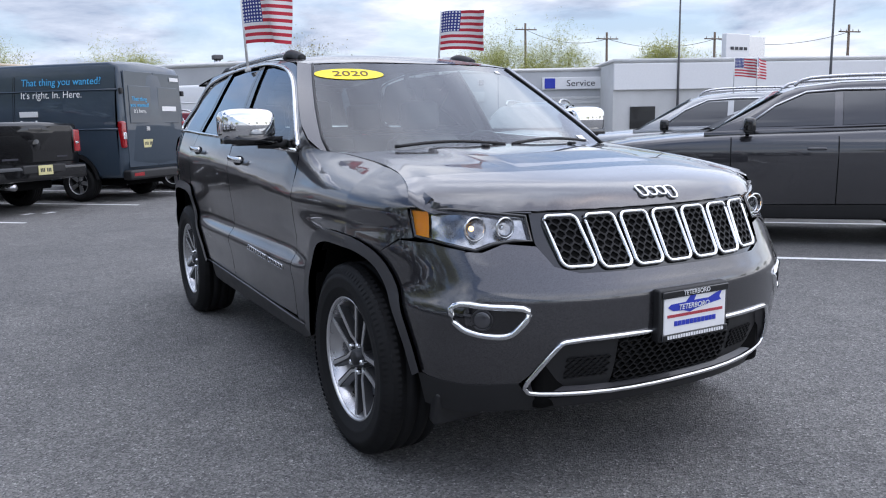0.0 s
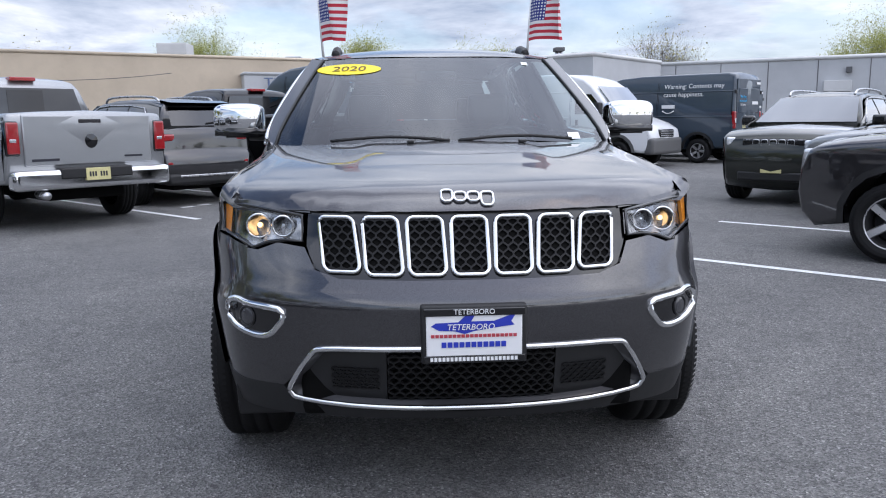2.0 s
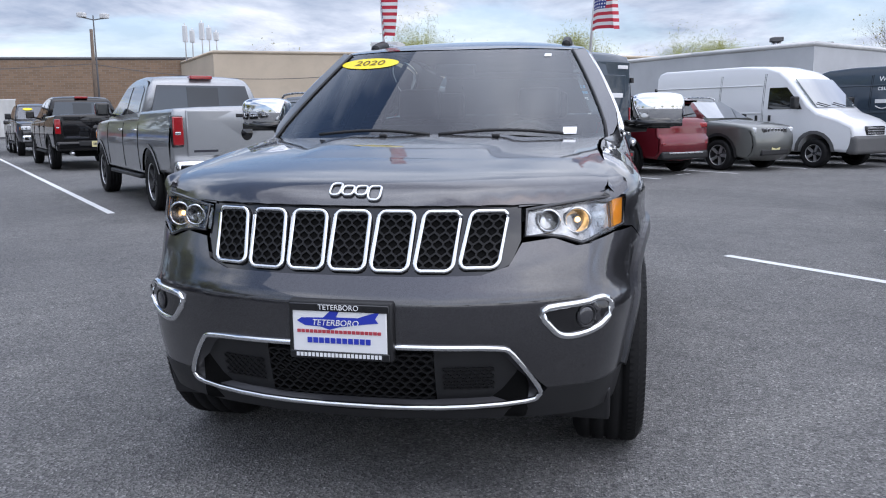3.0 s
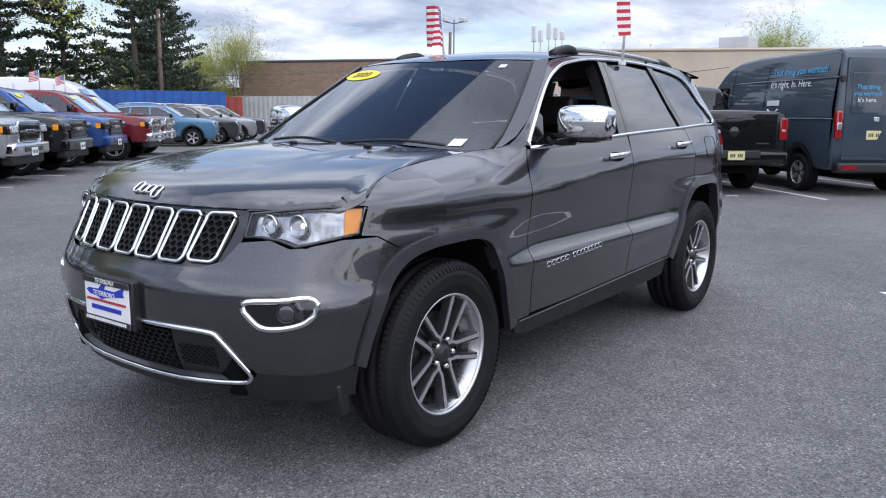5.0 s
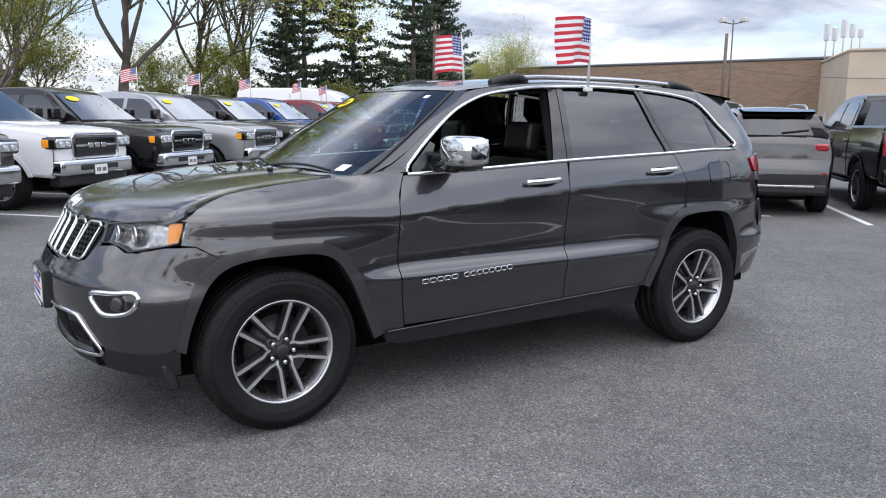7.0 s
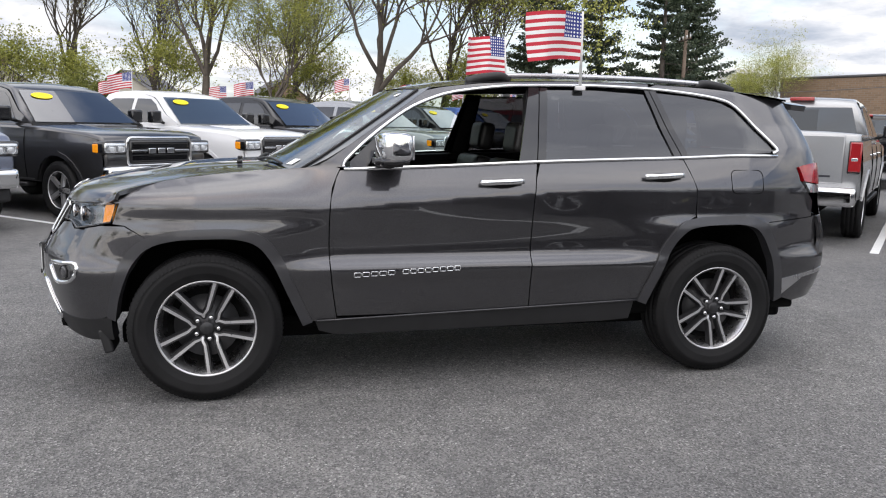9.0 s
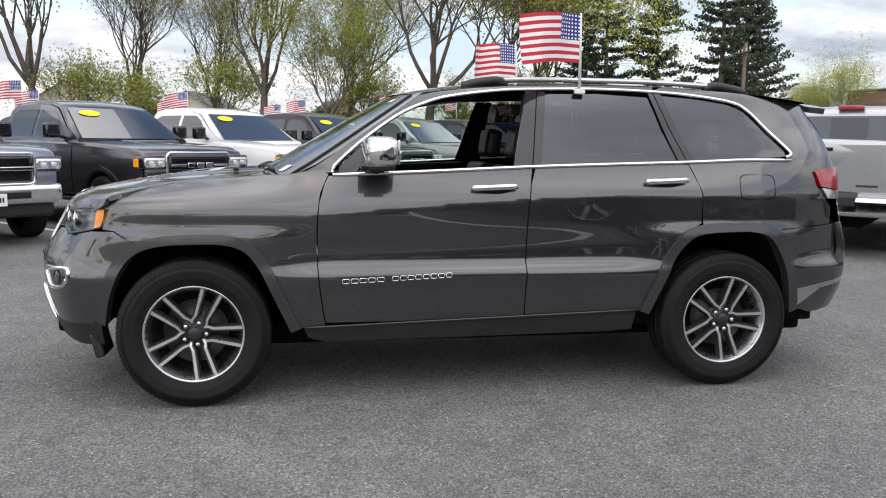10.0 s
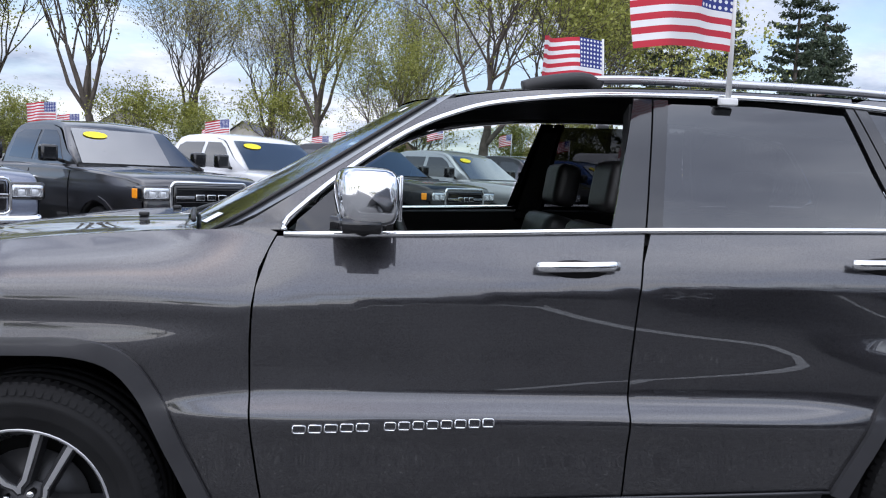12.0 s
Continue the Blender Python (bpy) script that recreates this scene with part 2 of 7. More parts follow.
def lerp_table(x, table):
    """Smooth reading of a table of (x, value) rows."""
    if x <= table[0][0]:
        return table[0][1]
    for i in range(len(table) - 1):
        x0, y0 = table[i]
        x1, y1 = table[i + 1]
        if x <= x1:
            ya = table[i - 1] if i else None
            yb = table[i + 2] if i + 2 < len(table) else None
            d = (y1 - y0) / (x1 - x0)
            m0 = d if not ya else 0.5 * (d + (y0 - ya[1]) / (x0 - ya[0]))
            m1 = d if not yb else 0.5 * (d + (yb[1] - y1) / (yb[0] - x1))
            if ya and d * (y0 - ya[1]) <= 0:
                m0 = 0
            if yb and d * (yb[1] - y1) <= 0:
                m1 = 0
            h = x1 - x0
            t = (x - x0) / h
            return y0 * (2 * t**3 - 3 * t * t + 1) + h * m0 * (t**3 - 2 * t * t + t) + y1 * (3 * t * t - 2 * t**3) + h * m1 * (t**3 - t * t)
    return table[-1][1]


def dense(pts, step, closed=True):
    out = []
    n = len(pts)
    for i in range(n if closed else n - 1):
        a, b = Vector(pts[i]), Vector(pts[(i + 1) % n])
        k = max(1, int(math.ceil((b - a).length / step)))
        out += [a.lerp(b, j / k) for j in range(k)]
    if not closed:
        out.append(Vector(pts[-1]))
    return out


def curve(pts, n=6, closed=False):
    """A rounded line through points (Catmull-Rom)."""
    P = [Vector(p) for p in pts]
    out = []
    m = len(P)
    for i in range(m if closed else m - 1):
        p0 = P[(i - 1) % m] if closed or i else P[0]
        p1, p2 = P[i], P[(i + 1) % m]
        p3 = P[(i + 2) % m] if closed or i + 2 < m else P[-1]
        for j in range(n):
            t = j / n
            out.append(0.5 * (2 * p1 + (p2 - p0) * t + (2 * p0 - 5 * p1 + 4 * p2 - p3) * t * t + (3 * p1 - p0 - 3 * p2 + p3) * t**3))
    if not closed:
        out.append(P[-1])
    return out


def panel(name, outline, chart, mat, parent, step=0.06, lift=0.0, flange=0.012, axis=None, label="", dens=None):
    """A sheet whose edge is an outline on a curved surface; chart turns its two coordinates into a place. The rim is folded in by flange."""
    pts = dense(outline, dens or step * 0.5)
    bm = bmesh.new()
    f = bm.faces.new([bm.verts.new((p[0], p[1], 0)) for p in pts])
    us, vs = [p[0] for p in pts], [p[1] for p in pts]
    for k, (lo, hi) in enumerate(((min(us), max(us)), (min(vs), max(vs)))):
        n = int((hi - lo) / step)
        for i in range(1, n + 1):
            c = lo + i * (hi - lo) / (n + 1)
            co, no = ((c, 0, 0), (1, 0, 0)) if k == 0 else ((0, c, 0), (0, 1, 0))
            bmesh.ops.bisect_plane(bm, geom=bm.verts[:] + bm.edges[:] + bm.faces[:], dist=1e-5, plane_co=co, plane_no=no)
    bm.verts.index_update()
    P, Nn = [], []
    e = 1e-3
    for v in bm.verts:
        u, w = v.co.x, v.co.y
        p = chart(u, w)
        du = chart(u + e, w) - chart(u - e, w)
        dv = chart(u, w + e) - chart(u, w - e)
        n = du.cross(dv)
        n = n.normalized() if n.length > 1e-12 else Vector((0, 0, 1))
        hint = axis if axis else Vector((p.x - min(max(p.x, -0.2), 3.4), p.y, p.z - 0.75))
        if n.dot(hint) < 0:
            n = -n
        P.append(p + n * lift)
        Nn.append(n)
    faces = []
    for f in bm.faces:
        idx = [v.index for v in f.verts]
        a, b, c = P[idx[0]], P[idx[1]], P[idx[2]]
        nn = Vector((0, 0, 0))
        for i in range(len(idx)):
            nn += P[idx[i]].cross(P[idx[(i + 1) % len(idx)]])
        if nn.dot(Nn[idx[0]]) < 0:
            idx.reverse()
        faces.append(idx)
    if flange:
        for ed in bm.edges:
            if len(ed.link_faces) == 1:
                i, j = ed.verts[0].index, ed.verts[1].index
                q = len(P)
                out = (P[j] - P[i]).cross(Nn[i])
                out = out.normalized() if out.length > 1e-9 else Nn[i]
                mid = Vector((0, 0, 0))
                for v in ed.link_faces[0].verts:
                    mid += P[v.index]
                mid /= len(ed.link_faces[0].verts)
                if out.dot(P[i] - mid) < 0:
                    out = -out
                P += [P[i].copy(), P[j].copy(), P[j] - Nn[j] * flange, P[i] - Nn[i] * flange]
                Nn += [out] * 4
                faces.append([q, q + 1, q + 2, q + 3])
    bm.free()
    return part(name, mesh(name, P, faces, True, Nn), mat, parent, label)


def tube(name, pts, rad, mat, parent, closed=False, sides=8, label="", up=None, flat=1.0, taper=None):
    """A bar along a line of places; flat squeezes it along up."""
    P = [Vector(p) for p in pts]
    n = len(P)
    verts, faces = [], []
    for i, p in enumerate(P):
        a = P[(i - 1) % n] if closed or i else p
        b = P[(i + 1) % n] if closed or i < n - 1 else p
        d = (b - a).normalized()
        ref = up(i) if callable(up) else (up or (Vector((0, 0, 1)) if abs(d.z) < 0.9 else Vector((1, 0, 0))))
        s = d.cross(ref).normalized()
        t = s.cross(d)
        r = rad * (taper(i / max(1, n - 1)) if taper else 1)
        for k in range(sides):
            a2 = 2 * math.pi * k / sides
            verts.append(p + s * math.cos(a2) * r + t * math.sin(a2) * r * flat)
    for i in range(n if closed else n - 1):
        for k in range(sides):
            faces.append([i * sides + k, i * sides + (k + 1) % sides, ((i + 1) % n) * sides + (k + 1) % sides, ((i + 1) % n) * sides + k])
    if not closed:
        faces += [list(range(sides))[::-1], [(n - 1) * sides + k for k in range(sides)]]
    return part(name, mesh(name, verts, faces), mat, parent, label)


def lathe(name, prof, mat, parent, centre, axis_y=1.0, seg=48, label=""):
    """A turned form round an axis along y: prof is rows of (radius, y)."""
    verts, faces = [], []
    for i in range(seg):
        a = 2 * math.pi * i / seg
        for r, y in prof:
            verts.append((centre[0] + r * math.cos(a), centre[1] + y * axis_y, centre[2] + r * math.sin(a)))
    m = len(prof)
    for i in range(seg):
        for k in range(m - 1):
            q = [i * m + k, i * m + k + 1, ((i + 1) % seg) * m + k + 1, ((i + 1) % seg) * m + k]
            faces.append(q if axis_y < 0 else q[::-1])
    return part(name, mesh(name, verts, faces), mat, parent, label)


def box(name, lo, hi, mat, parent, bevel=0.01, label="", rot=None, seg=2):
    bm = bmesh.new()
    bmesh.ops.create_cube(bm, size=1)
    c = [(a + b) / 2 for a, b in zip(lo, hi)]
    for v in bm.verts:
        v.co = Vector((v.co.x * (hi[0] - lo[0]), v.co.y * (hi[1] - lo[1]), v.co.z * (hi[2] - lo[2])))
    if bevel:
        for f in bmesh.ops.bevel(bm, geom=bm.edges[:], offset=bevel, segments=seg, affect="EDGES", profile=0.6)["faces"]:
            f.smooth = True
    if rot:
        bmesh.ops.rotate(bm, verts=bm.verts[:], matrix=Euler([radians(a) for a in rot]).to_matrix())
    bmesh.ops.translate(bm, verts=bm.verts[:], vec=c)
    return part(name, bm, mat, parent, label)


def text(name, s, size, m, mat, parent, label="", depth=0.001, shear=0.0, sx=1.0):
    """Flat lettering with a little thickness, at the pose m in its thing."""
    cu = bpy.data.curves.new(name, "FONT")
    cu.body, cu.size, cu.extrude, cu.align_x, cu.align_y, cu.shear, cu.resolution_u = s, size, depth, "CENTER", "CENTER", shear, 3
    tmp = bpy.data.objects.new("t", cu)
    scene.collection.objects.link(tmp)
    dg = bpy.context.evaluated_depsgraph_get()
    me = bpy.data.meshes.new_from_object(tmp.evaluated_get(dg))
    bpy.data.objects.remove(tmp)
    me.transform(m @ Matrix.Diagonal((sx, 1, 1, 1)))
    me.materials.clear()
    return part(name, me, mat, parent, label)


def frame_of(p, right, up):
    """A pose whose x runs along right and whose y runs along up."""
    r = Vector(right).normalized()
    n = r.cross(Vector(up)).normalized()
    u = n.cross(r)
    m = Matrix((r, u, n)).transposed().to_4x4()
    m.translation = Vector(p)
    return m


def bend_to(ob, chart):
    """Lay a flat mesh (x, y, small z) on a curved surface."""
    e = 1e-3
    for v in ob.data.vertices:
        u, w, h = v.co
        p = chart(u, w)
        n = (chart(u + e, w) - chart(u - e, w)).cross(chart(u, w + e) - chart(u, w - e)).normalized()
        if n.dot(Vector((p.x - min(max(p.x, -0.2), 3.4), p.y, p.z - 0.75))) < 0:
            n = -n
        v.co = p + n * (h + 0.002)
    return ob

# ---------------------------------------------------------------- ground
E1, E2 = Vector((0.713, 0.701, 0)), Vector((-0.701, 0.713, 0))     # along the stalls, across the stalls


def lot(a, b, z=0.0):
    return E1 * a + E2 * b + Vector((0, 0, z))


def asphalt():
    n = Nodes("asphalt").set(Specular_IOR_Level=0.35)
    co = n.coords()
    fine = n.add("ShaderNodeTexVoronoi", Scale=125.0)
    n.link(co, fine.inputs["Vector"])
    stone = n.ramp(fine.outputs["Color"], [(0.08, (0.075, 0.075, 0.076)), (0.5, (0.165, 0.164, 0.162)), (0.82, (0.25, 0.249, 0.243)), (0.96, (0.44, 0.43, 0.42))])
    big = n.noise(0.35, 6, 0.6, co)
    mid = n.noise(2.6, 6, 0.65, co)
    c = n.mix(1.0, stone.outputs[0], n.ramp(big.outputs[0], [(0.3, (0.78, 0.78, 0.79)), (0.7, (1.15, 1.14, 1.12))]).outputs[0], "MULTIPLY")
    c = n.mix(1.0, c, n.ramp(mid.outputs[0], [(0.3, (0.86, 0.86, 0.87)), (0.7, (1.12, 1.12, 1.11))]).outputs[0], "MULTIPLY")
    # a few pale stones and scraps, and faint old seams
    rare = n.add("ShaderNodeTexVoronoi", Scale=5.0)
    n.link(co, rare.inputs["Vector"])
    near = n.ramp(rare.outputs["Distance"], [(0.018, (1, 1, 1)), (0.03, (0, 0, 0))])
    c = n.mix(near.outputs[0], c, (0.42, 0.41, 0.39))
    seam = n.noise(0.9, 8, 0.7, co)
    c = n.mix(n.ramp(seam.outputs[0], [(0.485, (0, 0, 0)), (0.5, (0.35, 0.35, 0.35)), (0.515, (0, 0, 0))]).outputs[0], c, (0.05, 0.05, 0.052))
    n.color(c)
    n.rough(n.ramp(mid.outputs[0], [(0.3, (0.72,) * 3), (0.7, (0.88,) * 3)]).outputs[0])
    n.bump(fine.outputs["Distance"], 0.9, 0.009)
    return n.m


ASPHALT = asphalt()


def build_ground():
    bm = bmesh.new()
    xs = [-3000, -400, -60, -20, -8, 0, 8, 20, 40, 60, 120, 400, 3000]
    grid = [[bm.verts.new((x, y, 0)) for y in xs] for x in xs]
    for i in range(len(xs) - 1):
        for j in range(len(xs) - 1):
            bm.faces.new((grid[i][j], grid[i + 1][j], grid[i + 1][j + 1], grid[i][j + 1]))
    g = part("ground", bm, ASPHALT, None)
    tagged(g, "dark grey asphalt of a car lot with light specks", "ground", kind="structure")


build_ground()


def stall_line(a0, a1, b, wide=0.1, along=True):
    bm = bmesh.new()
    n = max(2, int(abs(a1 - a0) / 0.25))
    rows = []
    for i in range(n + 1):
        a = a0 + (a1 - a0) * i / n
        w = wide / 2 * (1 + 0.08 * noise.noise((a * 3, b, 0)))
        p = [lot(a, b - w, 0.004), lot(a, b + w, 0.004)] if along else [lot(b - w, a, 0.004), lot(b + w, a, 0.004)]
        rows.append([bm.verts.new(q) for q in p])
    for r, s in zip(rows, rows[1:]):
        bm.faces.new((r[0], s[0], s[1], r[1]))
    bmesh.ops.recalc_face_normals(bm, faces=bm.faces[:])
    tagged(part("parking_line", bm, LINEP, None), "worn white painted stall line on the asphalt", "parking line", "stall lines", "structure")


for b in (-5.7, -8.25, -10.9, -13.4, -16.0, -18.6, -21.2, -23.8, -26.4):
    stall_line(8.35, 13.6, b)
for b in (-4.45, -7.2, -9.95, -12.7, -15.4):
    stall_line(1.8, -4.2, b)
stall_line(8.9, 42.0, -0.42)
stall_line(7.4, 13.0, -3.25)
for a in (-4.1, -1.3, 1.55, 4.4, 7.2, 10.0, 12.8, 15.6, 18.4, 21.2, 24.0):
    stall_line(5.6, 11.2, a + 1.4, along=False)
for a, b in ((8.9, -4.0), (9.0, -4.35), (9.2, -6.7), (9.0, -6.95), (8.9, -12.2), (8.95, -12.5)):
    stall_line(a, a + 0.12, b, 0.22)

# ---------------------------------------------------------------- the grey SUV in the middle
W_LOW = [(0.18, 0.84), (0.30, 0.885), (0.45, 0.915), (0.60, 0.934), (0.665, 0.948), (0.685, 0.946), (0.735, 0.910), (0.76, 0.906), (0.79, 0.906), (0.90, 0.920), (1.0, 0.93)]
W_UP = [(1.225, 0.862), (1.35, 0.815), (1.5, 0.745), (1.62, 0.68), (1.67, 0.648), (1.70, 0.615), (1.74, 0.55)]
X_NOSE = [(0.2, -0.74), (0.3, -0.80), (0.42, -0.86), (0.56, -0.895), (0.72, -0.90), (0.78, -0.875), (0.83, -0.85), (0.93, -0.79), (1.0, -0.76), (1.1, -0.70), (1.25, -0.6)]
X_TAIL = [(0.25, 3.74), (0.42, 3.84), (0.56, 3.90), (0.75, 3.91), (0.9, 3.87), (1.05, 3.83), (1.25, 3.80), (1.45, 3.72), (1.62, 3.60), (1.75, 3.5)]
YE = [(-0.6, 0.929), (-0.5, 0.927), (-0.47, 0.903), (-0.4, 0.853), (-0.3, 0.8126), (-0.2, 0.785), (-0.1, 0.767), (0.1, 0.755), (0.35, 0.768), (0.55, 0.82), (0.72, 0.858), (0.9, 0.862), (4.0, 0.862)]
ZE = [(-0.6, 1.03), (-0.5, 1.05), (-0.3, 1.106), (-0.1, 1.143), (0.2, 1.175), (0.45, 1.196), (0.7, 1.21), (0.9, 1.212), (1.8, 1.255), (2.7, 1.28), (3.3, 1.315), (4.0, 1.34)]
PE = [(-0.5, 2.6), (0.2, 2.6), (0.7, 1.25), (2.7, 1.25), (3.3, 1.6), (4.0, 1.7)]
ZB = [(-0.5, 1.0), (0.2, 0.985), (0.5, 0.985), (1.03, 1.02), (1.72, 1.07), (2.57, 1.10), (3.1, 1.09), (4.0, 1.05)]


def side_raw(x, z):
    """Half the width of the middle part of the body at a height."""
    ze = lerp_table(x, ZE)
    zb = min(lerp_table(x, ZB), ze - 0.02)
    if z <= zb:
        w = lerp_table(z if z < 0.79 else 0.79 + (z - 0.79) * 0.21 / (zb - 0.79), W_LOW)
    elif z <= ze:
        s = (z - zb) / (ze - zb)
        w = 0.93 - (0.93 - lerp_table(x, YE)) * s ** lerp_table(x, PE)
    else:
        w = lerp_table(z, W_UP) - (lerp_table(ze, W_UP) - lerp_table(x, YE)) * max(0, 1 - (z - ze) / 0.15)
    # the door crease fades out over the wheels; the wings swell a little
    bulge = 0.0
    for xw in (0.02, 2.93):
        g = math.exp(-(((x - xw) / 0.52) ** 4))
        if 0.55 < z < 0.95:
            flat = 0.935
            w = w + (flat - w) * g * min(1, (z - 0.55) / 0.06) * min(1, (0.95 - z) / 0.06)
        bulge += 0.012 * g * max(0, 1 - abs(z - 0.85) / 0.35)
    return w + bulge


def side_w(x, z):
    """The same with its creases a little rounded."""
    return (side_raw(x, z - 0.011) + 2 * side_raw(x, z) + side_raw(x, z + 0.011)) / 4


def nose_x(y, z):
    """Where the front face stands at a half width y."""
    w = side_w(-0.05, min(z, 1.03))
    xf = lerp_table(z, X_NOSE)
    y = min(abs(y), w)
    b = max(0.05, -0.05 - xf - 0.30 * (w / 0.85) ** 2.6)
    return xf + 0.30 * (y / 0.85) ** 2.6 + b * (y / w) ** 22


def tail_x(y, z):
    w = side_w(3.2, z)
    xr = lerp_table(z, X_TAIL)
    y = min(abs(y), w)
    b = max(0.05, xr - 0.16 * (w / 0.85) ** 2.6 - 3.1)
    return xr - 0.16 * (y / 0.85) ** 2.6 - b * (y / w) ** 16


def body_y(x, z):
    """Half width of the body at a place along it and a height."""
    w0 = side_w(x, z)
    if -0.05 <= x <= 3.1:
        return w0
    zc = min(z, 1.0) if x < 0 else z
    w = side_w(-0.05, zc) if x < 0 else side_w(3.2, zc)
    fn = nose_x if x < 0 else tail_x
    lo, hi = 0.0, w
    for _ in range(20):
        mid = (lo + hi) / 2
        inside = fn(mid, zc) < x if x < 0 else fn(mid, zc) > x
        if inside:
            lo = mid
        else:
            hi = mid
    return w0 * (lo + hi) / 2 / w


def side(s):
    return lambda x, z: Vector((x, s * body_y(x, z), z))


def nose(y, z):
    return Vector((nose_x(y, z), y, z))


def rear(y, z):
    return Vector((tail_x(y, z), y, z))


YK, XEND = 0.76, -0.25


def wrap(k, z):
    """Round the front: k from -1 (left side) over 0 (middle) to 1 (right side)."""
    s, a = (1 if k >= 0 else -1), abs(k)
    if a <= 0.6:
        y = a / 0.6 * YK
        return Vector((nose_x(y, z), s * y, z))
    x0 = nose_x(YK, z)
    x = x0 + (XEND - x0) * min(1.02, (a - 0.6) / 0.4)
    return Vector((x, s * body_y(x, z), z))


def k_of_y(y):
    return 0.6 * y / YK


def k_of_x(x, z):
    x0 = nose_x(YK, z)
    return 0.6 + 0.4 * (x - x0) / (XEND - x0)


def screen_x(y, z):
    """The windscreen."""
    return 0.25 + (z - 1.17) * 1.72 + 0.16 * (abs(y) / 0.7) ** 2.2


def screen(y, z):
    return Vector((screen_x(y, z), y, z))


def hood_lead(y):
    return -0.765 + 0.26 * (abs(y) / 0.79) ** 2.6


HOOD_G = [(0.0, 1.005), (0.025, 1.04), (0.06, 1.066), (0.12, 1.09), (0.25, 1.118), (0.45, 1.148), (0.75, 1.178), (1.1, 1.198)]


def hood(x, y):
    d = max(0.0, x - hood_lead(y))
    z = lerp_table(d, HOOD_G)
    # raised middle and the two long folds
    edge = 0.36 + 0.03 * (x + 0.3)
    k = 1 / (1 + math.exp((abs(y) - edge) / 0.018))
    z += 0.013 * k * max(0, min(1, (x + 0.35) / 0.25))
    z -= 0.018 * max(0, abs(y) / 0.78 - 0.5) ** 2
    # its sides meet the wings
    k = max(0.0, min(1.0, (abs(y) - lerp_table(x, YE) + 0.11) / 0.105)) * max(0.0, min(1.0, d / 0.05))
    k = k * k * (3 - 2 * k)
    z += (lerp_table(x, ZE) - 0.001 - z) * k
    return Vector((x, y, z))


ZR = [(0.95, 1.60), (1.06, 1.640), (1.2, 1.672), (1.4, 1.703), (1.7, 1.728), (2.2, 1.738), (2.8, 1.725), (3.3, 1.692), (3.7, 1.648)]
ZS = [(1.1, 1.60), (1.22, 1.635), (1.4, 1.662), (1.7, 1.688), (2.1, 1.702), (2.6, 1.700), (3.0, 1.682), (3.4, 1.640), (3.7, 1.59)]


def roof(x, y):
    zs, zr = lerp_table(x, ZS), lerp_table(x, ZR)
    yw = lerp_table(zs, W_UP)
    return Vector((x, y, zr - (zr - zs) * (abs(y) / yw) ** 2.6))


ARCH_F = curve([(-0.475, 0.45), (-0.455, 0.56), (-0.405, 0.72), (-0.31, 0.835), (-0.16, 0.885), (0.02, 0.897), (0.18, 0.893), (0.30, 0.85), (0.385, 0.735), (0.445, 0.60), (0.535, 0.40)], 4)
ARCH_FI = curve([(-0.435, 0.43), (-0.41, 0.56), (-0.355, 0.70), (-0.27, 0.80), (-0.14, 0.842), (0.02, 0.85), (0.16, 0.845), (0.26, 0.808), (0.335, 0.71), (0.40, 0.57), (0.485, 0.38)], 4)
ARCH_R = curve([(2.40, 0.45), (2.475, 0.62), (2.545, 0.78), (2.64, 0.895), (2.75, 0.93), (2.93, 0.94), (3.10, 0.935), (3.22, 0.88), (3.31, 0.73), (3.36, 0.58), (3.39, 0.43)], 4)
ARCH_RI = curve([(2.455, 0.43), (2.525, 0.60), (2.595, 0.76), (2.68, 0.855), (2.78, 0.883), (2.93, 0.89), (3.07, 0.885), (3.17, 0.84), (3.255, 0.71), (3.305, 0.56), (3.335, 0.41)], 4)
DLO = curve([(0.705, 1.205), (0.715, 1.24), (0.86, 1.37), (1.05, 1.505), (1.2, 1.575), (1.35, 1.618), (1.62, 1.655), (1.85, 1.668), (2.2, 1.676), (2.54, 1.668), (2.8, 1.648), (3.0, 1.618), (3.09, 1.575), (3.2, 1.46), (3.305, 1.345), (3.315, 1.32), (3.28, 1.305)], 4)
BELT = [(0.74, 1.196), (1.2, 1.215), (1.77, 1.243), (2.3, 1.262), (2.69, 1.275), (3.0, 1.29)]


def belt_z(x):
    return lerp_table(x, BELT)


def seam_f(z):
    return lerp_table(z, [(0.40, 0.665), (0.6, 0.635), (0.79, 0.622), (0.95, 0.624), (1.1, 0.642), (1.17, 0.672), (1.23, 0.705)])


def seam_b(z):
    return lerp_table(z, [(0.40, 1.735), (0.8, 1.738), (1.08, 1.748), (1.25, 1.775), (1.66, 1.845)])


def seam_r(z):
    return lerp_table(z, [(0.45, 2.405), (0.62, 2.48), (0.78, 2.55), (0.90, 2.65), (0.935, 2.735), (1.0, 2.74), (1.1, 2.735), (1.28, 2.665), (1.45, 2.60), (1.66, 2.535)])


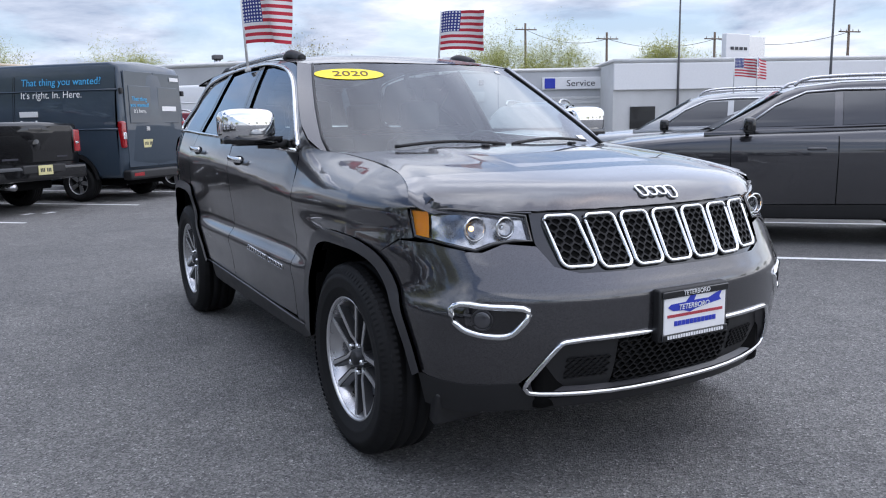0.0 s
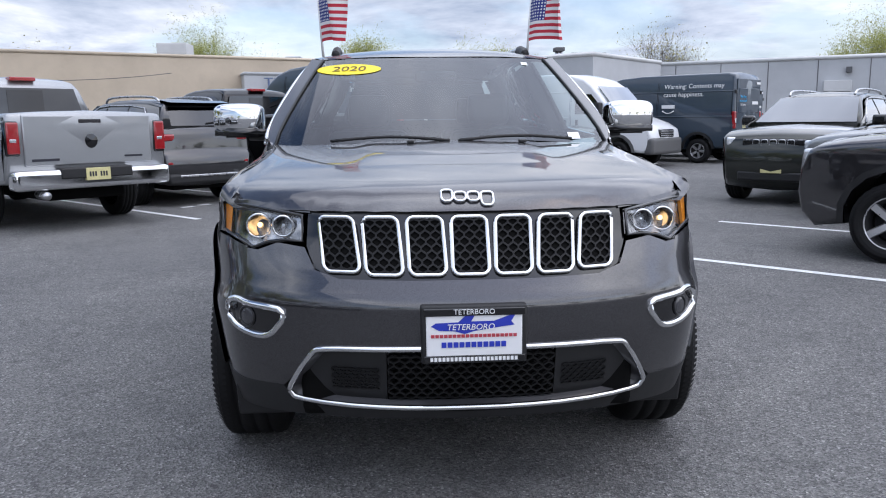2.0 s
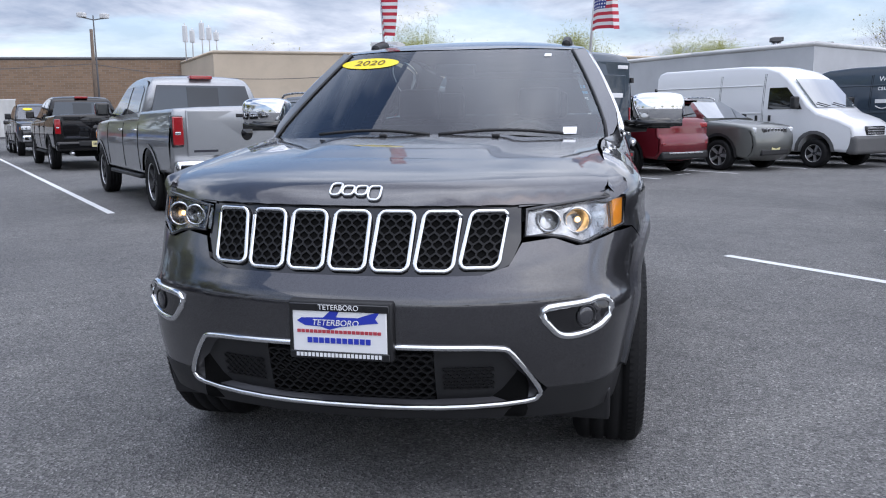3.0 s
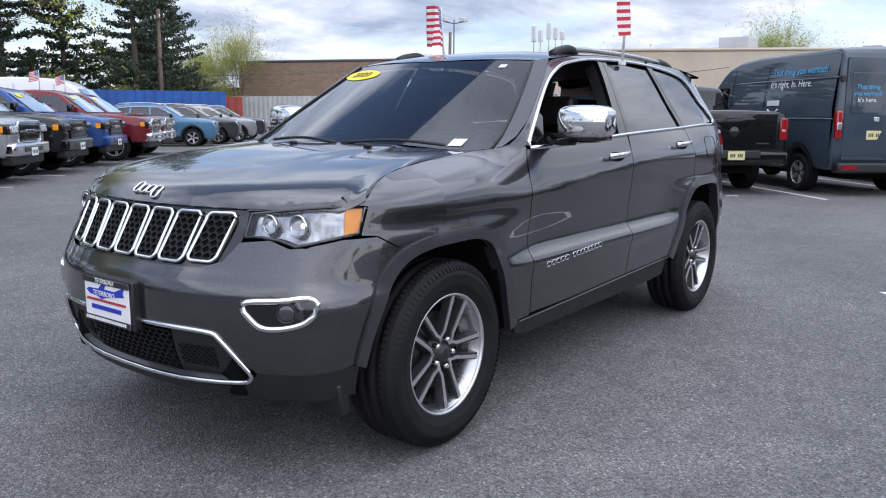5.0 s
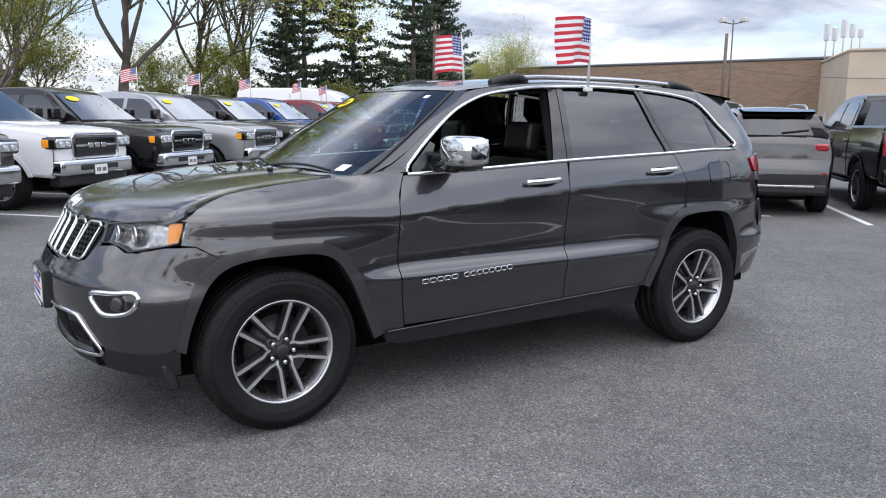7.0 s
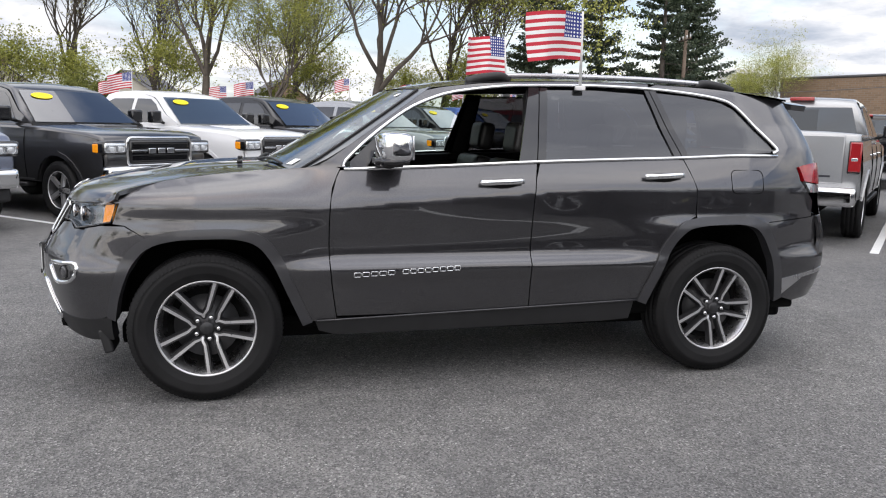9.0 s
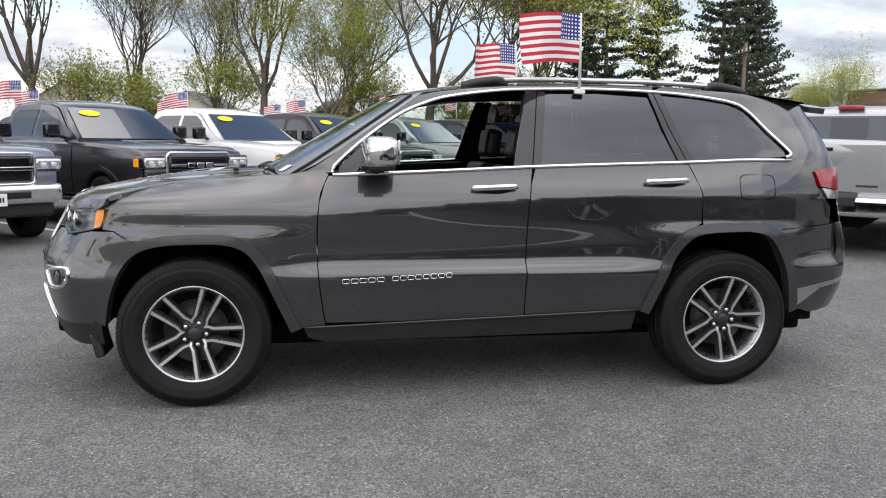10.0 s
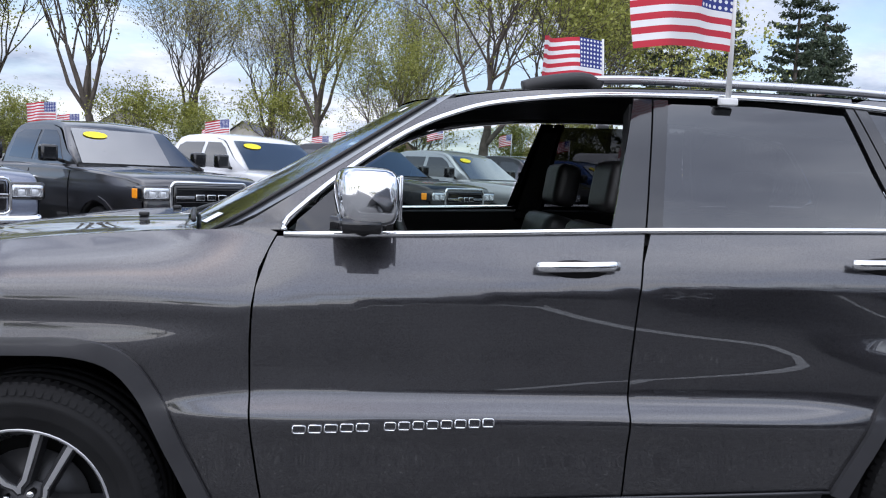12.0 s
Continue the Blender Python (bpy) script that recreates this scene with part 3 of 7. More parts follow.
def wheel_parts(par, c, s, tyre_r=0.385, wid=0.26, rim_r=0.249, spokes=5, style="split", seg=56):
    """Tyre with tread blocks, rim with spokes, hub cap and nuts. s: the side that it faces."""
    w = wid / 2
    prof = [(rim_r - 0.005, -w * 0.8), (rim_r + 0.02, -w * 0.92), (tyre_r - 0.05, -w), (tyre_r - 0.012, -w * 0.86), (tyre_r - 0.002, -w * 0.7)]
    for g in (-0.42, 0.0, 0.42):
        prof += [(tyre_r, w * (g - 0.12)), (tyre_r - 0.009, w * (g - 0.1)), (tyre_r - 0.009, w * (g - 0.02)), (tyre_r, w * g)]
    prof += [(tyre_r - 0.002, w * 0.7), (tyre_r - 0.012, w * 0.86), (tyre_r - 0.046, w * 0.985), (tyre_r - 0.05, w), (tyre_r - 0.056, w * 1.012), (tyre_r - 0.062, w * 1.0), (rim_r + 0.045, w * 0.99), (rim_r + 0.036, w * 0.975), (rim_r + 0.033, w * 0.95), (rim_r + 0.012, w * 0.93), (rim_r - 0.004, w * 0.82)]
    tyre = lathe("tyre", prof, RUBBER, par, c, s, seg, "black all-season tyre")
    # shoulder tread blocks
    verts, faces = [], []
    nb = 96 if seg > 40 else 28
    for i in range(nb):
        a0, a1 = 2 * math.pi * i / nb, 2 * math.pi * (i + 0.62) / nb
        for y0, y1, r0, r1 in ((0.55, 1.0, tyre_r + 0.003, tyre_r - 0.034),):
            q = len(verts)
            for a in (a0, a1):
                for y, r in ((y0, r0), (y0 * 1.42, tyre_r - 0.004), (y1, r1)):
                    verts.append((c[0] + r * math.cos(a), c[1] + s * y * w * 1.004, c[2] + r * math.sin(a)))
            faces += [[q, q + 1, q + 4, q + 3], [q + 1, q + 2, q + 5, q + 4]]
    part("tread", mesh("tread", verts, faces, False), RUBBER, tyre)
    f = w * 0.80
    rim = lathe("rim", [(rim_r - 0.009, f - 0.002), (rim_r - 0.007, f + 0.006), (rim_r - 0.001, f + 0.010), (rim_r + 0.003, f + 0.008), (rim_r + 0.005, f - 0.004)], MACHINED, par, c, s, seg, "machined alloy rim lip")
    lathe("barrel", [(rim_r - 0.009, f - 0.003), (rim_r - 0.026, f - 0.03), (rim_r - 0.034, f - 0.06), (rim_r - 0.05, f - 0.105)], SATIN if style == "split" else RIMDARK, rim, c, s, 32)
    lathe("backing", [(rim_r - 0.045, f - 0.10), (0.06, f - 0.115), (0.0, f - 0.115)], DARK, rim, c, s, 24)
    lathe("brake_disc", [(0.165, f - 0.09), (0.165, f - 0.085), (0.07, f - 0.083), (0.06, f - 0.07)], RIMDARK, rim, c, s, 32)

    def spoke(a, line, name, mat, drop, wid0, wid1, skirt):
        """A bar along rows of (out from the hub, off the axis) at the angle a, with sloped flanks."""
        vs, fs = [], []
        n = len(line)
        for i, (r, off) in enumerate(line):
            t = i / (n - 1)
            p, q = line[max(0, i - 1)], line[min(n - 1, i + 1)]
            d = Vector((q[0] - p[0], q[1] - p[1])).normalized()
            hw = (wid0 + (wid1 - wid0) * t) / 2
            dep = f - 0.030 + 0.026 * min(1.0, (r / rim_r) ** 1.5) + 0.006 * math.sin(math.pi * t) - drop
            for o, dy in ((-hw - skirt, -0.032), (-hw, 0.0), (hw, 0.0), (hw + skirt, -0.032)):
                u, v = r - d.y * o, off + d.x * o
                vs.append((c[0] + u * math.cos(a) - v * math.sin(a), c[1] + s * (dep + dy), c[2] + u * math.sin(a) + v * math.cos(a)))
        for i in range(n - 1):
            for k in range(3):
                q = [i * 4 + k, i * 4 + k + 1, (i + 1) * 4 + k + 1, (i + 1) * 4 + k]
                fs.append(q if s < 0 else q[::-1])
        return part(name, mesh(name, vs, fs, False), mat, rim)

    for i in range(spokes):
        a = math.pi / 2 + 2 * math.pi * i / spokes + s * 0.40
        if style == "split":
            for d in (-1, 1):
                back = spoke(a, [(0.036, d * 0.030), (0.060, d * 0.036), (0.088, d * 0.029), (0.16, d * 0.037), (rim_r - 0.008, d * 0.047)], "spoke", RIMDARK, 0.004, 0.022, 0.030, 0.006)
                face = spoke(a, [(0.042, d * 0.031), (0.062, d * 0.0375), (0.088, d * 0.0315), (0.16, d * 0.0395), (rim_r - 0.006, d * 0.0495)], "spoke_face", MACHINED, 0.0, 0.009, 0.0165, 0.0015)
                face.parent = back
            nut = 0.0
        else:
            spoke(a, [(0.03, 0), (0.08, 0), (0.15, 0), (rim_r - 0.006, 0)], "spoke", MACHINED if style == "star" else RIMDARK, 0.0, 0.05, 0.062, 0.008)
            nut = 0.63
        lathe("wheel_nut", [(0.0115, f - 0.04), (0.0115, f - 0.016), (0.008, f - 0.010), (0.0, f - 0.010)], CHROME if style == "split" else RIMDARK, rim,
              (c[0] + 0.058 * math.cos(a + nut), c[1], c[2] + 0.058 * math.sin(a + nut)), s, 8)
    lathe("hub_cap", [(0.082, f - 0.055), (0.062, f - 0.036), (0.034, f - 0.030), (0.034, f - 0.012), (0.028, f - 0.006), (0.0, f - 0.006)], RIMDARK, rim, c, s, 24)


def hex_bars(name, u0, u1, v0, v1, cu, cv, chart, mat, parent, bar=0.0035, deep=0.012):
    """Honeycomb bars over a rectangle of a surface."""
    verts, faces = [], []

    def strip(pts):
        for a, b in zip(pts, pts[1:]):
            d = (Vector(b) - Vector(a))
            n = Vector((-d.y, d.x)).normalized() * bar / 2
            q = len(verts)
            for p in (a, b):
                for sg in (-1, 1):
                    c = chart(p[0] + sg * n.x, p[1] + sg * n.y)
                    verts.append(c)
                    verts.append(c + Vector((deep, 0, 0)))
            faces.extend([[q, q + 2, q + 6, q + 4], [q, q + 1, q + 5, q + 4], [q + 2, q + 3, q + 7, q + 6]])

    rows = int(round((v1 - v0) / cv))
    cols = int(round((u1 - u0) / cu))
    for j in range(rows + 1):
        v = v0 + (v1 - v0) * j / rows
        pts = []
        for i in range(cols * 2 + 1):
            u = u0 + (u1 - u0) * i / (cols * 2)
            up = (i + j) % 2
            pts.append((u, min(v1, max(v0, v + (cv * 0.28 if up else -cv * 0.28)))))
        strip(pts)
        if j < rows:
            for i in range(cols * 2 + 1):
                if (i + j) % 2:
                    u = u0 + (u1 - u0) * i / (cols * 2)
                    strip([(u, v + cv * 0.28), (u, v + cv * 0.72)])
    return part(name, mesh(name, verts, faces, False), mat, parent)


def rounded(u0, u1, v0, v1, r, n=4, skew=0.0):
    """A rectangle with round corners; skew pulls the lower edge inwards."""
    out = []
    for cu, cv, a0 in ((u1 - r, v1 - r, 0), (u0 + r, v1 - r, 90), (u0 + r, v0 + r, 180), (u1 - r, v0 + r, 270)):
        for i in range(n + 1):
            a = radians(a0 + 90 * i / n)
            u, v = cu + r * math.cos(a), cv + r * math.sin(a)
            out.append(Vector((u + skew * (v1 - v) / (v1 - v0), v)))
    return out


def ring(name, outline, chart, rad, mat, parent, lift=0.0, label="", flat=1.0):
    pts = []
    for p in outline:
        q = chart(p[0], p[1])
        n = Vector((q.x - min(max(q.x, -0.2), 3.4), q.y * 0.6, 0)).normalized() if lift else Vector((0, 0, 0))
        pts.append(q + n * lift)
    return tube(name, pts, rad, mat, parent, True, 8, label, flat=flat)


def tangent(chart, u, v):
    e = 1e-3
    p = chart(u, v)
    t1 = (chart(u + e, v) - chart(u - e, v)).normalized()
    t2 = (chart(u, v + e) - chart(u, v - e)).normalized()
    n = t1.cross(t2).normalized()
    if n.dot(Vector((p.x + 0.2, p.y, 0))) < 0:
        n = -n
    t2 = n.cross(t1).normalized()
    return p, t1, t2, n


def disc(name, chart, u, v, r, mat, parent, off, dome):
    p, t1, t2, n = tangent(chart, u, v)
    vs = [p + n * (off + dome * math.cos(math.pi / 2 * j / 5)) + (t1 * math.cos(a) + t2 * math.sin(a)) * r * math.sin(math.pi / 2 * j / 5) for j in range(6) for a in [i * math.pi / 12 for i in range(24)]]
    fs = [[j * 24 + i, j * 24 + (i + 1) % 24, (j + 1) * 24 + (i + 1) % 24, (j + 1) * 24 + i] for j in range(5) for i in range(24)]
    return part(name, mesh(name, vs, fs), mat, parent)


def ring_disc(name, chart, u, v, r, thick, mat, parent, off):
    p, t1, t2, n = tangent(chart, u, v)
    return tube(name, [p + n * off + (t1 * math.cos(a) + t2 * math.sin(a)) * r for a in [i * math.pi / 14 for i in range(28)]], thick, mat, parent, True, 6)


def reflector_bowl(chart, u, v, r, parent, lit):
    """A plated bowl with a bulb in it, opening forwards."""
    p = chart(u, v) + Vector((0.012, 0, 0))
    deep = 0.040
    vs = [p + Vector((deep * (1 - (j / 6) ** 2) - 0.010, r * j / 6 * math.cos(a), r * j / 6 * math.sin(a))) for j in range(7) for a in [i * math.pi / 14 for i in range(28)]]
    bowl = part("reflector", mesh("reflector", vs, [[j * 28 + i, j * 28 + (i + 1) % 28, (j + 1) * 28 + (i + 1) % 28, (j + 1) * 28 + i] for j in range(6) for i in range(28)]), LAMPIN, parent)
    tube("reflector_ring", [p + Vector((-0.010, r * math.cos(a), r * math.sin(a))) for a in [i * math.pi / 14 for i in range(28)]], 0.004, CHROME, bowl, True, 6)
    bm = bmesh.new()
    bmesh.ops.create_uvsphere(bm, u_segments=12, v_segments=8, radius=0.009)
    bmesh.ops.translate(bm, verts=bm.verts[:], vec=p + Vector((deep - 0.026, 0, 0)))
    part("lamp_bulb", bm, GLOW if lit else CHROME, bowl)


def build_hero():
    car = thing("suv", "dark grey metallic mid-size SUV with chrome trim, parked on asphalt", "car")
    # ---- sides
    for s in (1, -1):
        ch = side(s)
        top = [(x, lerp_table(x, ZE) - 0.0006) for x in (0.66, 0.5, 0.35, 0.2, 0.05, -0.1, -0.25, -0.38, -0.47)]
        fend = [(seam_f(z) - 0.003, z) for z in (0.40, 0.5, 0.6, 0.7, 0.8, 0.9, 1.0, 1.1, 1.17, 1.2)] + top + [(-0.46, 1.028), (-0.40, 1.02), (-0.435, 0.918), (-0.375, 0.912)]
        fend += [tuple(p) for p in ARCH_F[13:]]
        panel("front_wing", fend, ch, GRANITE, car, 0.025)
        # front door and rear door below the glass
        zs = [0.425, 0.5, 0.6, 0.66, 0.7, 0.76, 0.85, 0.95, 1.05, 1.15]
        door = [(seam_f(z) + 0.003, z) for z in zs + [1.19]] + [(x, belt_z(x) - 0.004) for x in (0.76, 0.9, 1.1, 1.3, 1.5, 1.7)] + [(seam_b(z) - 0.003, z) for z in [1.235] + zs[::-1]]
        fd = panel("front_door", door, ch, GRANITE, car, 0.028)
        rd = [(seam_b(z) + 0.003, z) for z in [0.44] + zs[1:]] + [(x, belt_z(x) - 0.004) for x in (1.79, 2.0, 2.2, 2.4, 2.6)] + [(seam_r(z) - 0.003, z) for z in (1.26, 1.2, 1.15, 1.1, 1.05, 1.0, 0.94, 0.92, 0.9, 0.85, 0.78, 0.7, 0.62, 0.55, 0.46)]
        rdo = panel("rear_door", rd, ch, GRANITE, car, 0.028)
        # quarter panel up to the roof
        q = [(seam_r(z) + 0.003, z) for z in (0.945, 1.0, 1.1, 1.2, 1.27)] + [(2.9, belt_z(2.9) - 0.004), (3.1, 1.292), (3.28, 1.296), (3.325, 1.31), (3.32, 1.345), (3.21, 1.468), (3.1, 1.585), (3.01, 1.63), (2.8, 1.66), (2.55, 1.682)]
        q += [(x, lerp_table(x, ZS) - 0.003) for x in (2.6, 2.8, 3.0, 3.2, 3.4, 3.52)] + [(3.60, 1.45), (3.655, 1.24), (3.50, 1.235), (3.455, 1.222), (3.475, 1.145), (3.55, 1.07), (3.60, 1.02), (3.60, 0.925), (3.24, 0.902)] + [tuple(p) for p in ARCH_R[::-1][12:25]]
        panel("quarter_panel", q, ch, GRANITE, car, 0.03)
        # roof side rail of the body over the windows
        cant = [(0.70, 1.225), (0.715, 1.25), (0.855, 1.38), (1.045, 1.514), (1.2, 1.585), (1.35, 1.628), (1.62, 1.665), (1.85, 1.678), (2.2, 1.686), (2.54, 1.680)]
        cant += [(x, lerp_table(x, ZS) - 0.003) for x in (2.55, 2.3, 2.0, 1.7, 1.5, 1.35, 1.25)]
        for z in (1.62, 1.57, 1.51, 1.44, 1.37, 1.3, 1.235):
            cant.append((0.25 + (z - 1.17) * 1.72 + 0.16 * (lerp_table(z, W_UP) / 0.7) ** 2.2, z))
        panel("door_frame", cant, ch, GRANITE, car, 0.05)
        # pillars, gloss black between the panes
        for z0, fn, hw in ((0, seam_b, 0.062), (1, seam_r, 0.04)):
            zz = [1.24 + z0 * 0.035 + i * (0.415 - z0 * 0.03) / 6 for i in range(7)]
            lo, hi = (0.105, -0.004) if z0 == 0 else (0.05, -0.003)
            panel("pillar_trim", [(fn(z) - lo * (0.6 + 0.4 * (1.66 - z) / 0.42), z) for z in zz] + [(fn(z) - 0.003, z) for z in zz[::-1]], ch, GLOSSBLK, car, 0.06, 0.002)
            panel("pillar_trim", [(fn(z) + 0.003, z) for z in zz] + [(fn(z) + (0.05 if z0 == 0 else 0.045), z) for z in zz[::-1]], ch, GLOSSBLK, car, 0.06, 0.002)
        # panes
        rg = [(1.80, belt_z(1.8) + 0.006), (2.2, belt_z(2.2) + 0.006), (2.62, belt_z(2.62) + 0.006), (2.55, 1.45), (2.50, 1.64), (2.2, 1.655), (1.87, 1.648), (1.83, 1.45)]
        panel("rear_door_glass", rg, ch, GLASST, rdo, 0.08, -0.008, 0, label="dark privacy glass")
        qg = [(2.70, 1.288), (3.0, 1.298), (3.27, 1.312), (3.29, 1.34), (3.19, 1.46), (3.08, 1.565), (2.99, 1.606), (2.8, 1.634), (2.56, 1.652), (2.62, 1.47)]
        panel("quarter_glass", qg, ch, GLASST, car, 0.08, -0.006, 0, label="dark privacy glass")
        if s > 0:
            fg = [(0.78, 1.205), (1.2, 1.22), (1.67, 1.24), (1.70, 1.45), (1.74, 1.645), (1.62, 1.642), (1.35, 1.606), (1.2, 1.562), (1.05, 1.49), (0.87, 1.355)]
            panel("front_door_glass", fg, ch, GLASSC, fd, 0.08, -0.008, 0, label="lightly tinted glass")
        tri = [(0.735, 1.207), (0.83, 1.209), (0.90, 1.345), (0.875, 1.362), (0.74, 1.238)]
        panel("mirror_sail", tri, ch, GLOSSBLK, fd, 0.06, -0.003, 0.01)
        # bright strip round the panes, and under them
        ring_pts = [ch(p[0], p[1]) + Vector((0, s * 0.003, 0.002)) for p in DLO]
        tube("window_chrome", ring_pts, 0.0105, CHROME, car, False, 8, "bright chrome window surround")
        tube("belt_chrome", [ch(0.705 + i * (2.6 / 30), belt_z(0.705 + i * (2.6 / 30)) + 0.001) + Vector((0, s * 0.004, 0)) for i in range(31)], 0.0105, CHROME, car, False, 8, "bright chrome belt strip")
        # wheel arch cladding
        for nm, o, i in (("front_arch_trim", ARCH_F, ARCH_FI), ("rear_arch_trim", ARCH_R, ARCH_RI)):
            panel(nm, [tuple(p) for p in o] + [tuple(p) for p in i[::-1]], ch, CLADDING, car, 0.05, 0.014, 0.06, label="satin grey wheel arch moulding")
            liner = []
            for dy in (0.0, 0.5):
                liner.append([Vector((p[0], s * (body_y(max(-0.4, min(3.3, p[0])), p[1]) - 0.02 - dy), p[1])) for p in i])
            n = len(i)
            part("wheel_liner", mesh("wheel_liner", liner[0] + liner[1], [[k, k + 1, n + k + 1, n + k] for k in range(n - 1)] + [list(range(n, 2 * n))]), DARK, car)
        # sill
        sill = [(0.55, 0.395), (1.2, 0.412), (1.75, 0.428), (2.39, 0.452), (2.37, 0.335), (2.2, 0.325), (1.2, 0.315), (0.66, 0.312), (0.57, 0.34)]
        panel("sill", sill, ch, PLASTIC, car, 0.06, -0.012, 0.05, label="black lower sill")
        tube("sill_strip", [ch(0.56 + i * 0.153, 0.402 + i * 0.0045) + Vector((0, s * 0.008, 0)) for i in range(13)], 0.005, CLADDING, car)
        # rear lamp, fuel door, handles
        lamp = panel("tail_lamp", [(3.46, 1.226), (3.56, 1.243), (3.66, 1.248), (3.70, 1.15), (3.685, 1.115), (3.50, 1.14)], ch, REDLENS, car, 0.03, 0.012, 0.05, label="red and clear rear lamp")
        panel("reverse_lens", [(3.51, 1.132), (3.685, 1.108), (3.67, 1.066), (3.56, 1.072)], ch, CLEARLENS, lamp, 0.03, 0.010, 0.03)
        if s < 0:
            fo = [tuple(p) for p in rounded(2.965, 3.18, 1.072, 1.208, 0.035)]
            tube("fuel_door_gap", [ch(*p) + Vector((0, s * 0.0005, 0)) for p in fo], 0.0022, DARK, car, True, 6)
        for x0, z0, dp in ((1.43, 1.128, fd), (2.40, 1.165, rdo)):
            # flat dark patch that paints the shade in the hollow behind the handle
            panel("handle_cup_shade", [(x0 + 0.03 + 0.19 * (0.5 + 0.5 * math.cos(a)), z0 - 0.002 + 0.026 * math.sin(a)) for a in [i * math.pi / 8 for i in range(16)]], ch, DARK, dp, 0.03, 0.001, 0)
            hp = [ch(x0 + t * 0.245, z0 + 0.004 + 0.01 * t) + Vector((0, s * (0.012 + 0.030 * math.sin(math.pi * (0.06 + 0.88 * t)) ** 0.5), 0)) for t in [i / 12 for i in range(13)]]
            tube("door_handle", hp, 0.016, CHROME, dp, False, 10, "chrome pull handle", up=Vector((0, 1, 0)), flat=0.6)
        # mirror
        mc = Vector((0.93, s * 1.03, 1.318))
        vs, fs = [], []
        nu, nv = 26, 24
        for i in range(nu + 1):
            th = math.pi * i / nu
            for j in range(nv):
                ph = 2 * math.pi * j / nv
                ex = lambda v, p: math.copysign(abs(v) ** p, v)
                yy = -ex(math.cos(th), 0.62) * 0.128
                rr = ex(math.sin(th), 0.36)
                xx = ex(math.cos(ph), 0.5) * rr * 0.082
                zz = ex(math.sin(ph), 0.5) * rr * 0.079
                vs.append(mc + Vector((xx + 0.25 * abs(yy) * (1 if yy > 0 else 0.2) * 0.6, s * yy, zz)))
        for i in range(nu):
            for j in range(nv):
                qd = [i * nv + j, i * nv + (j + 1) % nv, (i + 1) * nv + (j + 1) % nv, (i + 1) * nv + j]
                fs.append(qd if s < 0 else qd[::-1])
        mi = part("door_mirror", mesh("door_mirror", vs, fs), CHROME, car, "chrome capped door mirror")
        box("mirror_glass", (mc.x + 0.088, mc.y - 0.09, mc.z - 0.06), (mc.x + 0.098, mc.y + 0.09, mc.z + 0.06), CHROME, mi, 0.004)
        bm = bmesh.new()
        bmesh.ops.create_cube(bm, size=1)
        bmesh.ops.bevel(bm, geom=bm.edges[:], offset=0.2, segments=3, affect="EDGES")
        for v in bm.verts:
            v.co = Vector((mc.x - 0.005 + v.co.x * 0.165, mc.y - s * 0.02 + v.co.y * 0.275, mc.z - 0.070 + v.co.z * (0.052)))
        for f in bm.faces:
            f.smooth = True
        part("mirror_base", bm, GLOSSBLK, mi)
        tube("mirror_arm", [(0.93, s * 0.98, 1.225), (0.92, s * 0.91, 1.222), (0.88, s * 0.85, 1.23)], 0.024, PLASTIC, mi, False, 8, flat=0.8)
        # roof rail
        rp = [(1.46, 0.0), (1.54, 0.016), (1.66, 0.022), (1.9, 0.023), (2.5, 0.023), (2.95, 0.021), (3.08, 0.015), (3.14, 0.0)]
        rr = curve([(x, s * 0.555, roof(x, 0.555).z + h) for x, h in rp], 4)
        rail = tube("roof_rail", rr, 0.02, SATIN, car, False, 8, "satin roof rail", flat=0.75)
        for xa, xb in ((1.44, 1.70), (2.9, 3.16)):
            pts = curve([(xa, s * 0.555, roof(xa, 0.555).z), (xa * 0.75 + xb * 0.25, s * 0.555, roof(xa, 0.555).z + 0.02), (xa * 0.25 + xb * 0.75, s * 0.555, roof(xb, 0.555).z + 0.02), (xb, s * 0.555, roof(xb, 0.555).z)], 4)
            tube("rail_foot", pts, 0.025, PLASTIC, rail, False, 8)
        # wheels
        for xw, nm in ((0.0, "front_wheel"), (2.914, "rear_wheel")):
            hub = new(nm)
            hub.parent = car
            wheel_parts(hub, (xw, s * 0.815, 0.385), s)
        # name badge on the front door, as plain chrome blocks
        for n, x0, wd in ((5, 0.745, 0.225), (8, 1.005, 0.325)):
            for i in range(n):
                xa = x0 + wd * i / n
                zc = 0.648 + (xa - 0.745) * 0.047
                o = rounded(xa + 0.004, xa + wd / n - 0.004, zc - 0.0115, zc + 0.0115, 0.005, 2)
                tube("badge_block", [ch(*p) + Vector((0, s * 0.002, 0)) for p in o], 0.0028, CHROME, fd, True, 5)
    # ---- front
    kz = lambda y: k_of_y(y)
    half = [(0.0, 0.803), (kz(0.2), 0.803), (kz(0.42), 0.806), (kz(0.5), 0.83), (kz(0.535), 0.895), (kz(0.63), 0.905), (kz(0.70), 0.878), (0.6 + 0.0, 0.882), (k_of_x(-0.50, 0.90), 0.905), (k_of_x(-0.38, 0.908), 0.908)]
    half += [(min(1.0, k_of_x(p[0], p[1])), p[1]) for p in ARCH_F[13::-1]]
    half += [(k_of_x(-0.52, 0.44), 0.435), (0.6, 0.425), (kz(0.62), 0.432), (kz(0.595), 0.46), (kz(0.53), 0.56), (kz(0.49), 0.588), (kz(0.3), 0.592), (0.0, 0.592)]
    panel("front_bumper", half + [(-k, z) for k, z in half[::-1][1:-1]], wrap, GRANITE, car, 0.03)
